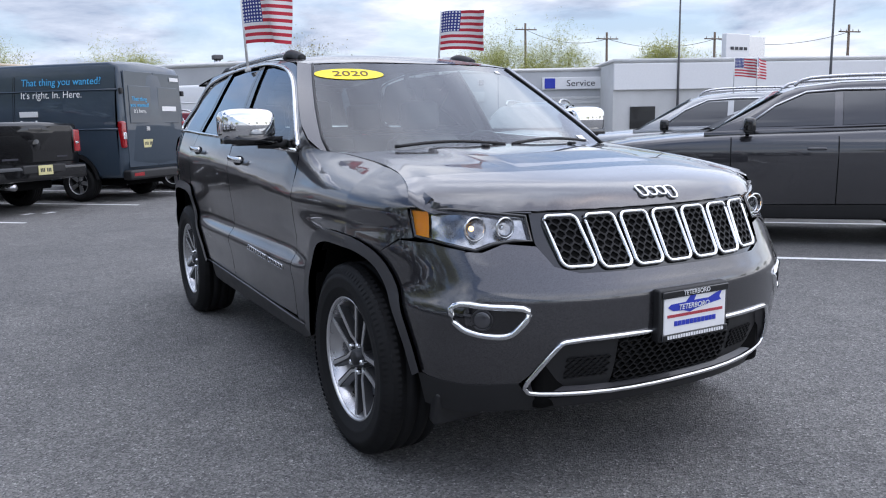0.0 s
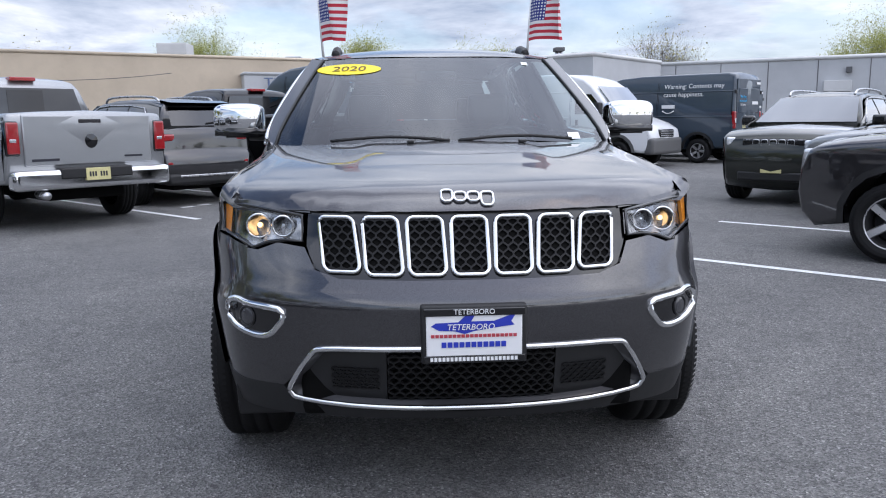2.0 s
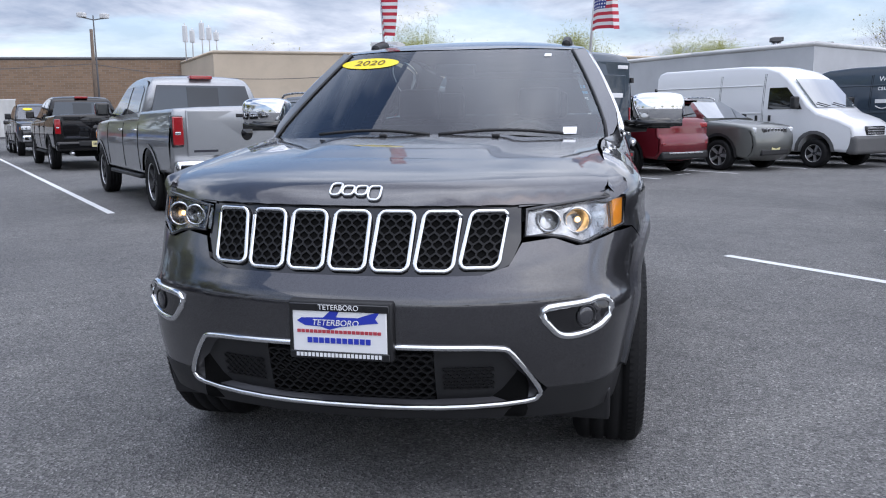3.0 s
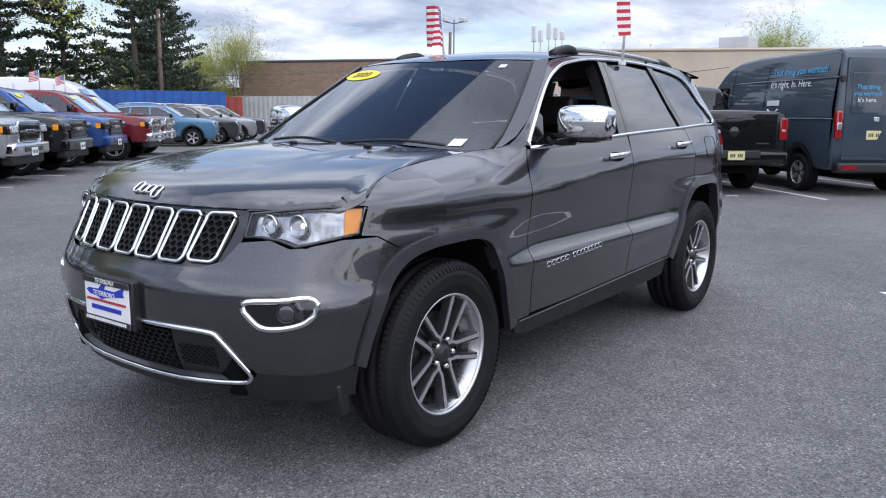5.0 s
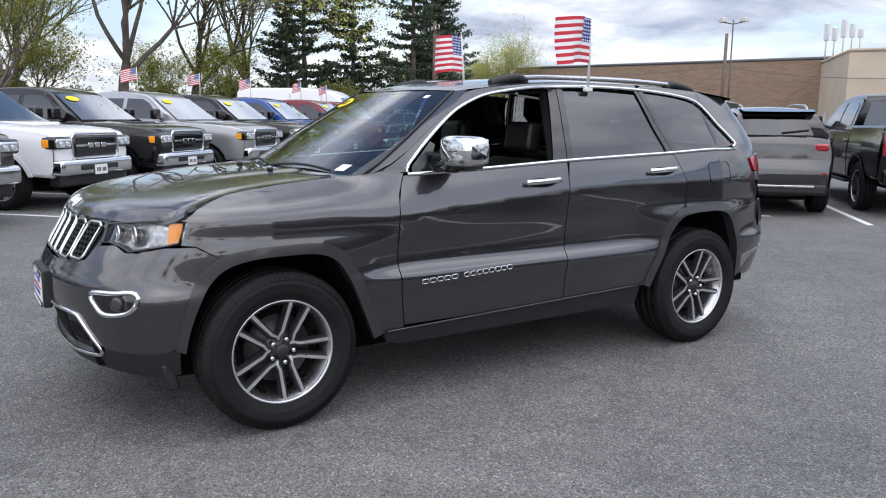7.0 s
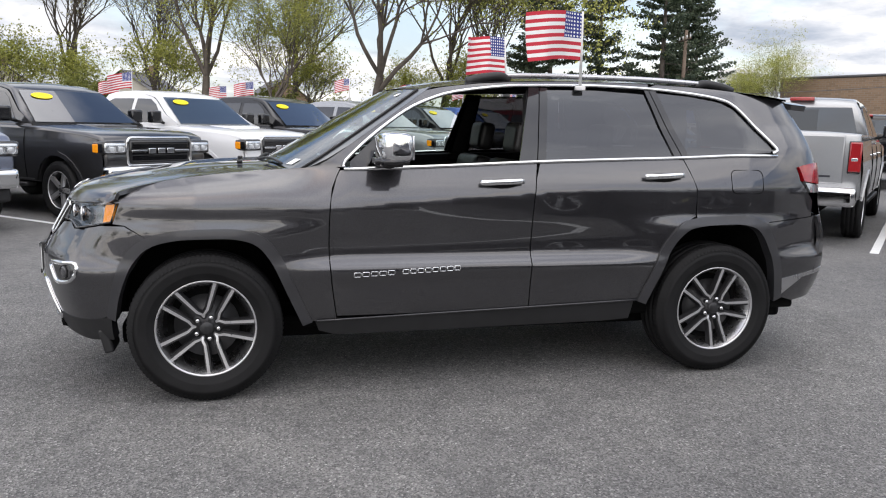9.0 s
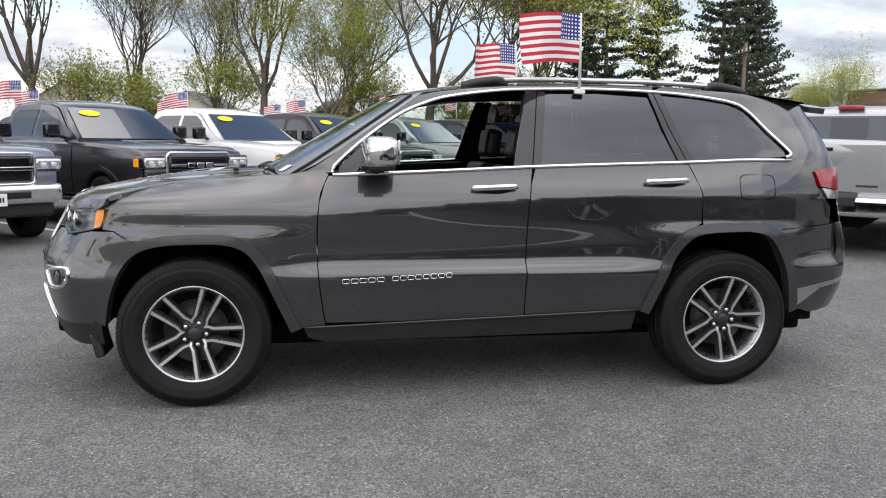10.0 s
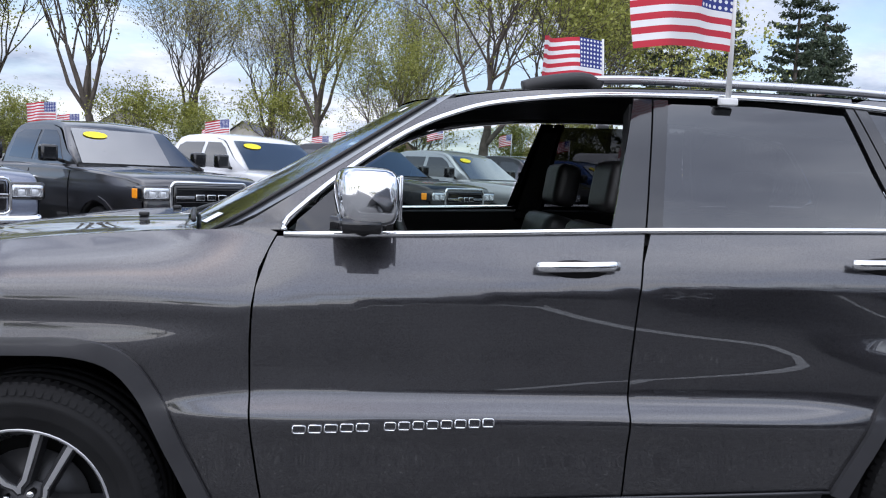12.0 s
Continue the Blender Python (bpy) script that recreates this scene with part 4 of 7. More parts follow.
    chin_top = [(k_of_x(-0.455, 0.44), 0.447), (k_of_x(-0.52, 0.44), 0.437), (0.6, 0.427), (kz(0.62), 0.434), (kz(0.595), 0.40), (kz(0.55), 0.372), (0.0, 0.358)]
    chin_low = [(k_of_x(-0.455, 0.33), 0.325), (0.6, 0.315), (kz(0.58), 0.325), (kz(0.4), 0.332), (0.0, 0.330)]
    low = chin_top + [(-k, z) for k, z in chin_top[::-1][1:]] + [(-k, z) for k, z in chin_low] + chin_low[::-1][1:]
    panel("front_chin", low, wrap, PLASTIC, car, 0.04, 0.002, 0.06, label="black lower air dam")
    for s in (1, -1):
        box("air_dam_flap", (-0.52, s * 0.72 - 0.1, 0.25), (-0.47, s * 0.72 + 0.1, 0.38), PLASTIC, car, 0.012, rot=(0, -14, 0))
    box("crash_beam", (-0.76, -0.56, 0.33), (-0.55, 0.56, 0.8), DARK, car, 0.03)
    # lower intake
    opening = [(0.0, 0.598), (0.3, 0.596), (0.475, 0.59), (0.525, 0.565), (0.60, 0.44), (0.60, 0.405), (0.555, 0.385), (0.3, 0.372), (0.0, 0.369)]
    outer = curve(opening + [(-y, z) for y, z in opening[::-1][1:-1]], 3, True)
    back = lambda y, z: nose(y, z) + Vector((0.05, 0, 0))
    intake = panel("lower_intake", [tuple(p) for p in outer], back, GLOSSBLK, car, 0.06, 0, 0, label="black lower grille")
    # the sloped frame between the bright strip and the mesh
    inner = [Vector((p.x * 0.93, 0.482 + (p.y - 0.482) * 0.78)) for p in outer]
    n = len(outer)
    vs = [nose(*p) + Vector((-0.002, 0, 0)) for p in outer] + [nose(*p) + Vector((0.035, 0, 0)) for p in inner]
    part("intake_frame", mesh("intake_frame", vs, [[i, (i + 1) % n, n + (i + 1) % n, n + i] for i in range(n)]), CLADDING, intake)
    ring("intake_chrome", [Vector((p.x * 0.985, 0.482 + (p.y - 0.482) * 0.94)) for p in outer], nose, 0.0095, CHROME, intake, 0.003, "bright intake surround")
    mback = lambda y, z: nose(y, z) + Vector((0.030, 0, 0))
    hex_bars("intake_mesh", -0.27, 0.27, 0.40, 0.555, 0.036, 0.0185, mback, MESHBLK, intake, 0.006, 0.015)
    for s in (1, -1):
        hex_bars("intake_mesh", min(s * 0.30, s * 0.455), max(s * 0.30, s * 0.455), 0.435, 0.51, 0.024, 0.0125, mback, MESHBLK, intake, 0.0045, 0.012)
        panel("intake_blank", [(s * 0.275, 0.385), (s * 0.55, 0.392), (s * 0.572, 0.43), (s * 0.50, 0.572), (s * 0.275, 0.578)], lambda y, z: nose(y, z) + Vector((0.036, 0, 0)), PLASTIC, intake, 0.05, 0, 0.01)
    # grille
    gr = [(0.0, 1.004), (0.3, 1.004), (0.525, 1.002), (0.53, 0.9), (0.505, 0.835), (0.44, 0.802), (0.2, 0.797), (0.0, 0.797)]
    gback = lambda y, z: nose(y, z) + Vector((0.035, 0, 0))
    grille = panel("grille", gr + [(-y, z) for y, z in gr[::-1][1:-1]], lambda y, z: nose(y, z) + Vector((0.012, 0, 0)), GLOSSBLK, car, 0.04, 0, 0.03, label="seven-slot black and chrome grille")
    for i in range(7):
        yc = (i - 3) * 0.1445
        sk = -0.024 * (i - 3) / 3
        hgt = 0.0 if abs(i - 3) < 3 else 0.008
        o = rounded(yc - 0.058, yc + 0.058, 0.818 + hgt, 0.992, 0.022, 4, sk)
        face = lambda y, z: nose(y, z) + Vector((0.003, 0, 0))
        slot = tube("grille_slot", [face(*p) for p in o], 0.0078, CHROME, grille, True, 8, "bright chrome slot ring")
        panel("slot_back", [tuple(p) for p in o], lambda y, z: nose(y, z) + Vector((0.009, 0, 0)), DARK, slot, 0.05, 0, 0)
        hex_bars("slot_mesh", yc - 0.05, yc + 0.05, 0.825 + hgt, 0.986, 0.034, 0.0205, lambda y, z: nose(y + sk * (0.992 - z) / 0.174, z) + Vector((0.001, 0, 0)), MESHBLK, slot, 0.0055, 0.007)
    # head lamps
    for s in (1, -1):
        lo = [(0.545, 0.992), (0.65, 1.006), (0.755, 1.018)]
        k_rear_t, k_rear_b = k_of_x(-0.415, 1.02), k_of_x(-0.445, 0.915)
        out = [(s * kz(y), z) for y, z in lo] + [(s * k_rear_t, 1.018), (s * k_rear_b, 0.925), (s * 0.605, 0.893), (s * kz(0.715), 0.884), (s * kz(0.66), 0.905), (s * kz(0.60), 0.914), (s * kz(0.542), 0.912)]
        depth = lambda k, z: wrap(k, z) + Vector((0.030, 0, 0))
        lamp = panel("head_lamp", out, depth, LAMPIN, car, 0.03, 0, 0.03, label="clear halogen head lamp, lit")
        ring("lamp_bezel", out, wrap, 0.007, GLOSSBLK, lamp, 0.0)
        am = [(s * 0.68, 1.01), (s * k_rear_t, 1.014), (s * k_rear_b, 0.93), (s * 0.70, 0.912)]
        panel("side_marker", am, wrap, AMBER, lamp, 0.03, -0.006, 0.01, label="amber side marker")
        for kk, zc, r, lit in ((kz(0.70), 0.953, 0.040, True), (kz(0.612), 0.957, 0.034, False)):
            reflector_bowl(wrap, s * kk, zc, r, lamp, lit)
        panel("lamp_brow", [(s * kz(0.52), 1.004), (s * kz(0.65), 1.012), (s * 0.6, 1.022), (s * k_rear_t, 1.022), (s * (k_rear_t + 0.06), 1.03), (s * (k_rear_t + 0.06), 1.07), (s * k_rear_t, 1.062), (s * 0.66, 1.05), (s * 0.6, 1.04), (s * kz(0.65), 1.028), (s * kz(0.52), 1.02)], wrap, GRANITE, car, 0.03, -0.004, 0.02)
        panel("lamp_cover", out, wrap, GLASSL, lamp, 0.03, 0.002, 0)
        # fog lamp
        fo = [(s * kz(0.605), 0.694), (s * kz(0.71), 0.706), (s * k_of_x(-0.62, 0.69), 0.708), (s * k_of_x(-0.64, 0.64), 0.640), (s * kz(0.745), 0.612), (s * kz(0.675), 0.606), (s * kz(0.635), 0.632)]
        fo = [tuple(q) for q in curve(fo, 4, True)]
        fog = panel("fog_lamp", fo, wrap, GLOSSBLK, car, 0.03, 0.001, 0, label="fog lamp in a chrome bezel")
        ring("fog_bezel", fo, wrap, 0.012, CHROME, fog, 0.0, "chrome bezel")
        disc("fog_lens", wrap, s * kz(0.735), 0.663, 0.030, LAMPDARK, fog, 0.002, 0.006)
        ring_disc("fog_ring", wrap, s * kz(0.735), 0.663, 0.033, 0.004, RIMDARK, fog, 0.003)
    # ---- bonnet
    ye = lambda x: lerp_table(x, YE) - 0.005
    hl = [(hood_lead(y) + 0.003, y) for y in (-0.80, -0.7, -0.6, -0.5, -0.4, -0.3, -0.2, -0.1, 0, 0.1, 0.2, 0.3, 0.4, 0.5, 0.6, 0.7, 0.80)]
    xs = [-0.42, -0.36, -0.3, -0.22, -0.15, 0.0, 0.15, 0.3, 0.40, 0.46]
    cowl = [(0.30 + 0.14 * (abs(y) / 0.74) ** 2.2, y) for y in (0.70, 0.6, 0.45, 0.3, 0.15, 0, -0.15, -0.3, -0.45, -0.6, -0.70)]
    bonnet = panel("bonnet", hl + [(x, ye(x)) for x in xs] + cowl + [(x, -ye(x)) for x in xs[::-1]], hood, GRANITE, car, 0.035, 0, 0.02, Vector((0, 0, 1)))
    # maker's badge, as plain chrome shapes
    for y0, wd, x0, x1 in ((0.086, 0.036, -0.742, -0.698), (0.044, 0.038, -0.742, -0.710), (0.0, 0.038, -0.742, -0.710), (-0.044, 0.040, -0.752, -0.710)):
        o = rounded(y0 - wd, y0, x0, x1, 0.012, 4)
        tube("badge_shape", [hood(p.y, p.x) + Vector((-0.002, 0, 0.004)) for p in o], 0.0048, CHROME, bonnet, True, 6)
    for yy in (0.16, -0.33):
        box("washer_jet", (0.16, yy - 0.016, hood(0.17, yy).z), (0.19, yy + 0.016, hood(0.17, yy).z + 0.014), PLASTIC, bonnet, 0.005)
    cw = [(0.29 + 0.14 * (abs(y) / 0.74) ** 2.2, y) for y in (-0.72, -0.45, -0.2, 0, 0.2, 0.45, 0.72)]
    panel("cowl", cw + [(x + 0.10, y) for x, y in cw[::-1]], lambda x, y: Vector((x, y, hood(x, y).z - 0.012 + 0.0 * x)), PLASTIC, car, 0.06, 0, 0.01, Vector((0, 0, 1)))
    for s in (1, -1):
        panel("cowl_corner", [(0.38, s * 0.66), (0.47, s * 0.79), (0.56, s * 0.82), (0.66, s * 0.845), (0.74, s * 0.855), (0.74, s * 0.78), (0.62, s * 0.68), (0.5, s * 0.62)], lambda x, y: Vector((x, y, lerp_table(x, ZE) - 0.006)), GRANITE, car, 0.06, 0, 0.02, Vector((0, 0, 1)))
    # ---- windscreen and roof
    we = lambda z: lerp_table(z, W_UP) - 0.075
    zz = [1.185, 1.25, 1.32, 1.4, 1.48, 1.55, 1.60, 1.625]
    glassp = [(we(z), z) for z in zz] + [(y, 1.632) for y in (0.45, 0.3, 0.15, 0, -0.15, -0.3, -0.45)] + [(-we(z), z) for z in zz[::-1]] + [(y, 1.18) for y in (-0.6, -0.3, 0, 0.3, 0.6)]
    ws = panel("windscreen", glassp, screen, GLASSW, car, 0.07, 0, 0, Vector((-0.6, 0, 0.8)), label="windscreen reflecting clouds")
    for s in (1, -1):
        wp = lambda z: lerp_table(z, [(1.17, 0.783), (1.185, 0.798), (1.21, 0.820), (1.25, 0.837), (1.32, 0.826)]) if z < 1.32 else lerp_table(z, W_UP)
        pil = [(s * (we(z) + 0.001), z) for z in zz] + [(s * (wp(z) - 0.001), z) for z in (zz[:1] + [1.21] + zz[1:] + [1.64])[::-1]]
        panel("pillar_base", [(0.50, 1.198), (0.60, 1.2035), (0.66, 1.2065), (0.70, 1.2085), (0.702, 1.228), (0.66, 1.262), (0.615, 1.237), (0.565, 1.213)], side(s), GRANITE, car, 0.04, 0.0, 0.012)
        panel("screen_pillar", pil, screen, GRANITE, car, 0.06, 0.001, 0.01, Vector((-0.6, 0, 0.8)))
        tube("screen_gasket", [screen(s * (we(z) + 0.002), z) + Vector((-0.003, 0, 0.004)) for z in zz], 0.007, PLASTIC, ws, False, 6)
    header = lambda y: screen_x(y, 1.634)
    ys = [0.62, 0.55, 0.45, 0.3, 0.15, 0, -0.15, -0.3, -0.45, -0.55, -0.62]
    ro = [(header(y), y) for y in ys] + [(x, -lerp_table(lerp_table(x, ZS), W_UP)) for x in (1.3, 1.5, 1.8, 2.1, 2.5, 2.9, 3.2, 3.45)] + [(3.6, -0.5), (3.64, 0), (3.6, 0.5)] + [(x, lerp_table(lerp_table(x, ZS), W_UP)) for x in (3.45, 3.2, 2.9, 2.5, 2.1, 1.8, 1.5, 1.3)]
    panel("roof", ro, roof, GRANITE, car, 0.07, 0, 0.01, Vector((0, 0, 1)))
    sp = [(3.50, 0.0), (3.50, 0.54), (3.60, 0.56), (3.72, 0.54), (3.76, 0.3), (3.77, 0.0)]
    panel("spoiler", sp + [(x, -y) for x, y in sp[::-1][1:-1]], lambda x, y: Vector((x, y, 1.668 - (x - 3.5) * 0.10 - 0.05 * (abs(y) / 0.56) ** 3)), GRANITE, car, 0.06, 0, 0.035, Vector((0, 0, 1)))
    # wipers
    for y0, y1 in ((0.52, -0.02), (-0.06, -0.60)):
        pts = [screen(y0 + (y1 - y0) * t, 1.198 + 0.018 * math.sin(math.pi * t)) + Vector((-0.014, 0, 0.012)) for t in [i / 8 for i in range(9)]]
        wiper = tube("wiper", pts, 0.008, PLASTIC, car, False, 6)
    # ---- tail
    rb = lambda y, z: rear(y, z)
    rbp = [(-0.82, 0.925), (0.82, 0.925), (0.84, 0.6), (0.82, 0.43), (0.4, 0.38), (-0.4, 0.38), (-0.82, 0.43), (-0.84, 0.6)]
    panel("rear_bumper", rbp, rb, GRANITE, car, 0.05, 0, 0.02)
    tg = [(-0.78, 0.93), (0.78, 0.93), (0.78, 1.2), (0.72, 1.3), (-0.72, 1.3), (-0.78, 1.2)]
    panel("tailgate", tg, rb, GRANITE, car, 0.06, 0, 0.02)
    panel("rear_glass", [(-0.66, 1.31), (0.66, 1.31), (0.54, 1.60), (-0.54, 1.60)], rb, GLASST, car, 0.08, 0, 0)
    for s in (1, -1):
        ch = side(s)
        rbs = [(3.395, 0.43)] + [tuple(p) for p in ARCH_R[::-1][1:13]] + [(3.235, 0.897), (3.6, 0.92), (3.72, 0.93), (3.74, 0.6), (3.70, 0.42), (3.5, 0.40)]
        panel("rear_bumper_side", rbs, ch, GRANITE, car, 0.04, 0, 0.02)
        panel("bumper_insert", [(3.38, 0.44), (3.375, 0.55), (3.55, 0.575), (3.74, 0.60), (3.73, 0.575), (3.55, 0.55)], ch, SATIN, car, 0.05, 0.003, 0.01)
    # ---- inside
    box("underbody", (-0.45, -0.62, 0.24), (3.6, 0.62, 0.36), DARK, car, 0.03)
    box("floor_pan", (0.5, -0.80, 0.34), (3.55, 0.80, 0.42), DARK, car, 0.02)
    box("engine_block", (-0.70, -0.42, 0.36), (0.35, 0.42, 0.98), DARK, car, 0.05)
    for s in (1, -1):
        ch2 = lambda x, z, s=s: Vector((x, s * (body_y(x, z) - 0.07), z))
        panel("door_card", [(0.66, 0.42), (2.38, 0.45), (2.66, 0.95), (3.5, 1.0), (3.5, 1.25), (2.6, 1.25), (1.7, 1.23), (0.76, 1.19)], ch2, TRIM, car, 0.12, 0, 0.02)
        panel("inner_pillar", [(seam_b(1.2) - 0.07, 1.2), (seam_b(1.6) - 0.06, 1.64), (seam_b(1.6) + 0.03, 1.64), (seam_b(1.2) + 0.07, 1.2)], lambda x, z, s=s: Vector((x, s * (body_y(x, z) - 0.03), z)), TRIM, car, 0.1, 0, 0.06)
    panel("headliner", [(header(0) + 0.1, -0.55), (header(0) + 0.1, 0.55), (3.4, 0.52), (3.4, -0.52)], lambda x, y: roof(x, y) - Vector((0, 0, 0.035)), TRIM, car, 0.2, 0, 0, Vector((0, 0, -1)))
    dash = box("dashboard", (0.62, -0.72, 0.85), (1.02, 0.72, 1.165), TRIM, car, 0.08, seg=4)
    tube("steering_wheel", [Vector((1.10 + 0.06 * math.sin(a) * -1, -0.38 + 0.185 * math.cos(a), 1.09 + 0.165 * math.sin(a))) for a in [i * math.pi / 12 for i in range(24)]], 0.016, LEATHER, car, True, 8)
    box("wheel_boss", (1.06, -0.46, 1.03), (1.12, -0.30, 1.13), TRIM, car, 0.02)
    for yy in (-0.38, 0.38):
        for xb, nm in ((1.72, "front_seat"), (2.62, "rear_seat")):
            se = box(nm, (xb - 0.52, yy - 0.25, 0.52), (xb + 0.02, yy + 0.25, 0.70), LEATHER, car, 0.06, seg=4)
            box("seat_back", (xb - 0.08, yy - 0.245, 0.62), (xb + 0.08, yy + 0.245, 1.24), LEATHER, se, 0.06, rot=(0, 14, 0), seg=4)
            box("headrest", (xb + 0.05, yy - 0.13, 1.27), (xb + 0.16, yy + 0.13, 1.46), LEATHER, se, 0.045, rot=(0, 8, 0), seg=4)
    # dealer plate in its black frame
    plate = box("plate_holder", (-0.925, -0.166, 0.548), (-0.885, 0.166, 0.735), PLASTIC, car, 0.008, label="dealer plate in a black frame")
    box("plate_sheet", (-0.931, -0.150, 0.562), (-0.924, 0.150, 0.722), WHITEV, plate, 0.004)
    for zc, dz, col in ((0.716, 0.016, GLOSSBLK), (0.566, 0.016, GLOSSBLK)):
        box("plate_frame", (-0.936, -0.158, zc - dz / 2 - 0.004), (-0.930, 0.158, zc + dz / 2 + 0.004), col, plate, 0.003)
    fr = lambda y, z: frame_of((-0.9365, y, z), (0, -1, 0), (0, 0, 1))
    text("plate_name", "TETERBORO", 0.023, fr(0, 0.7165), WHITEV, plate, "", 0.0006, 0, 1.0)
    text("plate_name", "TETERBORO", 0.0265, frame_of((-0.9350, 0.012, 0.668), (0, -1, 0), (0, 0, 1)), WHITEV, plate, "", 0.0008, 0.2, 1.0)
    for zc, hh, mt, n, wtot in ((0.640, 0.010, REDINK, 20, 0.27), (0.612, 0.017, BLUEINK, 11, 0.205)):
        for i in range(n):
            ya = wtot / 2 - wtot * i / n
            box("plate_bar", (-0.9335, ya - wtot / n * 0.8, zc - hh / 2), (-0.931, ya, zc + hh / 2), mt, plate, 0)
    for i in range(22):
        ya = 0.138 - 0.276 * i / 22
        box("plate_bar", (-0.9375, ya - 0.009, 0.561), (-0.936, ya, 0.573), WHITEV, plate, 0)
    # blue aeroplane shape
    pl = [(0.135, 0.672), (0.12, 0.682), (0.05, 0.684), (0.02, 0.712), (-0.005, 0.712), (0.01, 0.686), (-0.06, 0.686), (-0.10, 0.70), (-0.13, 0.708), (-0.115, 0.685), (-0.125, 0.672), (-0.09, 0.668), (0.0, 0.655), (0.03, 0.646), (0.06, 0.655), (0.11, 0.658)]
    panel("plane_shape", pl, lambda y, z: Vector((-0.9325, y, z)), BLUEINK, plate, 0.2, 0, 0, Vector((-1, 0, 0)))
    # stickers on the windscreen
    el = [(0.46 + 0.172 * math.cos(a), 1.568 + 0.030 * math.sin(a)) for a in [i * math.pi / 16 for i in range(32)]]
    st = panel("year_sticker", el, screen, YELLOW, ws, 0.04, 0.003, 0, Vector((-0.6, 0, 0.8)), label="yellow oval year sticker")
    yt = text("year", "2020", 0.062, Matrix.Identity(4), BROWNINK, st, "", 0.0005, 0.15)
    for v in yt.data.vertices:
        u, w, h = v.co
        p = screen(0.46 - u * 1.45, 1.568 + w * 0.62)
        v.co = p + Vector((-0.5, 0, 0.86)) * (0.005 + h)
    panel("inspection_sticker", [(-0.655, 1.205), (-0.595, 1.205), (-0.595, 1.235), (-0.655, 1.235)], screen, WHITEV, ws, 0.05, 0.003, 0, Vector((-0.6, 0, 0.8)))
    panel("toll_tag", [(-0.50, 1.588), (-0.465, 1.588), (-0.465, 1.604), (-0.50, 1.604)], screen, WHITEV, ws, 0.05, 0.003, 0, Vector((-0.6, 0, 0.8)))
    box("inner_mirror", (1.02, -0.11, 1.50), (1.05, 0.11, 1.56), TRIM, car, 0.015)
    return car


HERO = build_hero()

# ---------------------------------------------------------------- other vehicles
def prism(name, outline, width, r, mat, parent, crown=0.0, label="", cap_step=0.22):
    """A body swept from side to side: a side outline with rounded edges; width gives half its width at a place."""
    P = [Vector(p) for p in outline]
    n = len(P)
    area = sum(P[i].x * P[(i + 1) % n].y - P[(i + 1) % n].x * P[i].y for i in range(n))
    N = []
    for i in range(n):
        d = (P[(i + 1) % n] - P[i - 1]).normalized()
        N.append(Vector((-d.y, d.x)) * (1 if area > 0 else -1))
    verts, rows = [], []
    steps = [(-1, 90), (-1, 60), (-1, 30), (-1, 0), (0, -0.5), (0, 0.0), (0, 0.5), (1, 0), (1, 30), (1, 60), (1, 90)]
    caps = {}
    for s, v in steps:
        row = []
        for i in range(n):
            w = width(P[i].x, P[i].y)
            if s == 0:
                y, q = v * 2 * (w - r) * 0.66, P[i] - N[i] * crown * (1 - (v * 1.32) ** 2)
            else:
                ph = radians(v)
                q = P[i] + N[i] * r * (1 - math.cos(ph))
                y = s * (w - r + r * math.sin(ph))
            row.append(len(verts))
            verts.append(Vector((q.x, y, q.y)))
        if s and v == 90:
            caps[s] = [(P[i] + N[i] * r) for i in range(n)]
        rows.append(row)
    faces = []
    for a, b in zip(rows, rows[1:]):
        for i in range(n):
            j = (i + 1) % n
            f = [a[i], b[i], b[j], a[j]]
            faces.append(f if area < 0 else f[::-1])
    ob = part(name, mesh(name, verts, faces), mat, parent, label)
    for s in (1, -1):
        panel("side_skin", [tuple(p) for p in caps[s]], lambda x, z, s=s: Vector((x, s * width(x, z), z)), mat, ob, cap_step, 0, 0, Vector((0, s, 0)), dens=1.0)
    return ob


def arch(cx, r, z0, n=9):
    """A wheel opening from its rear foot over to its front foot, at sill height z0."""
    a0 = math.asin(max(-0.95, min(0.95, (z0 - 0.40) / r)))
    return [(cx + r * math.cos(a0 + (math.pi - 2 * a0) * i / n), 0.40 + r * math.sin(a0 + (math.pi - 2 * a0) * i / n)) for i in range(n + 1)]


def simple_wheel(par, x, s, yo, r, rim, style):
    hub = new("wheel")
    hub.parent = par
    wheel_parts(hub, (x, s * (yo - 0.12), r), s, r, 0.25, rim, 5, style, 28)


def year_oval(par, chart, y, z, w=0.19, h=0.045):
    el = [(y + w * math.cos(a), z + h * math.sin(a)) for a in [i * math.pi / 10 for i in range(20)]]
    panel("year_sticker", el, chart, YELLOW, par, 0.2, 0.048, 0, Vector((-0.6, 0, 0.8)))


def plate_part(par, x, y, z, face, mat=None):
    p = box("number_plate", (x - 0.006, y - 0.152, z - 0.076), (x + 0.006, y + 0.152, z + 0.076), mat or PLATEY, par, 0.003)
    for i in range(7):
        if i != 3:
            ya = y - 0.115 + i * 0.034
            box("plate_bar", (x + face * 0.007 - 0.001, ya, z - 0.03), (x + face * 0.007 + 0.001, ya + 0.022, z + 0.03), INK, p, 0)


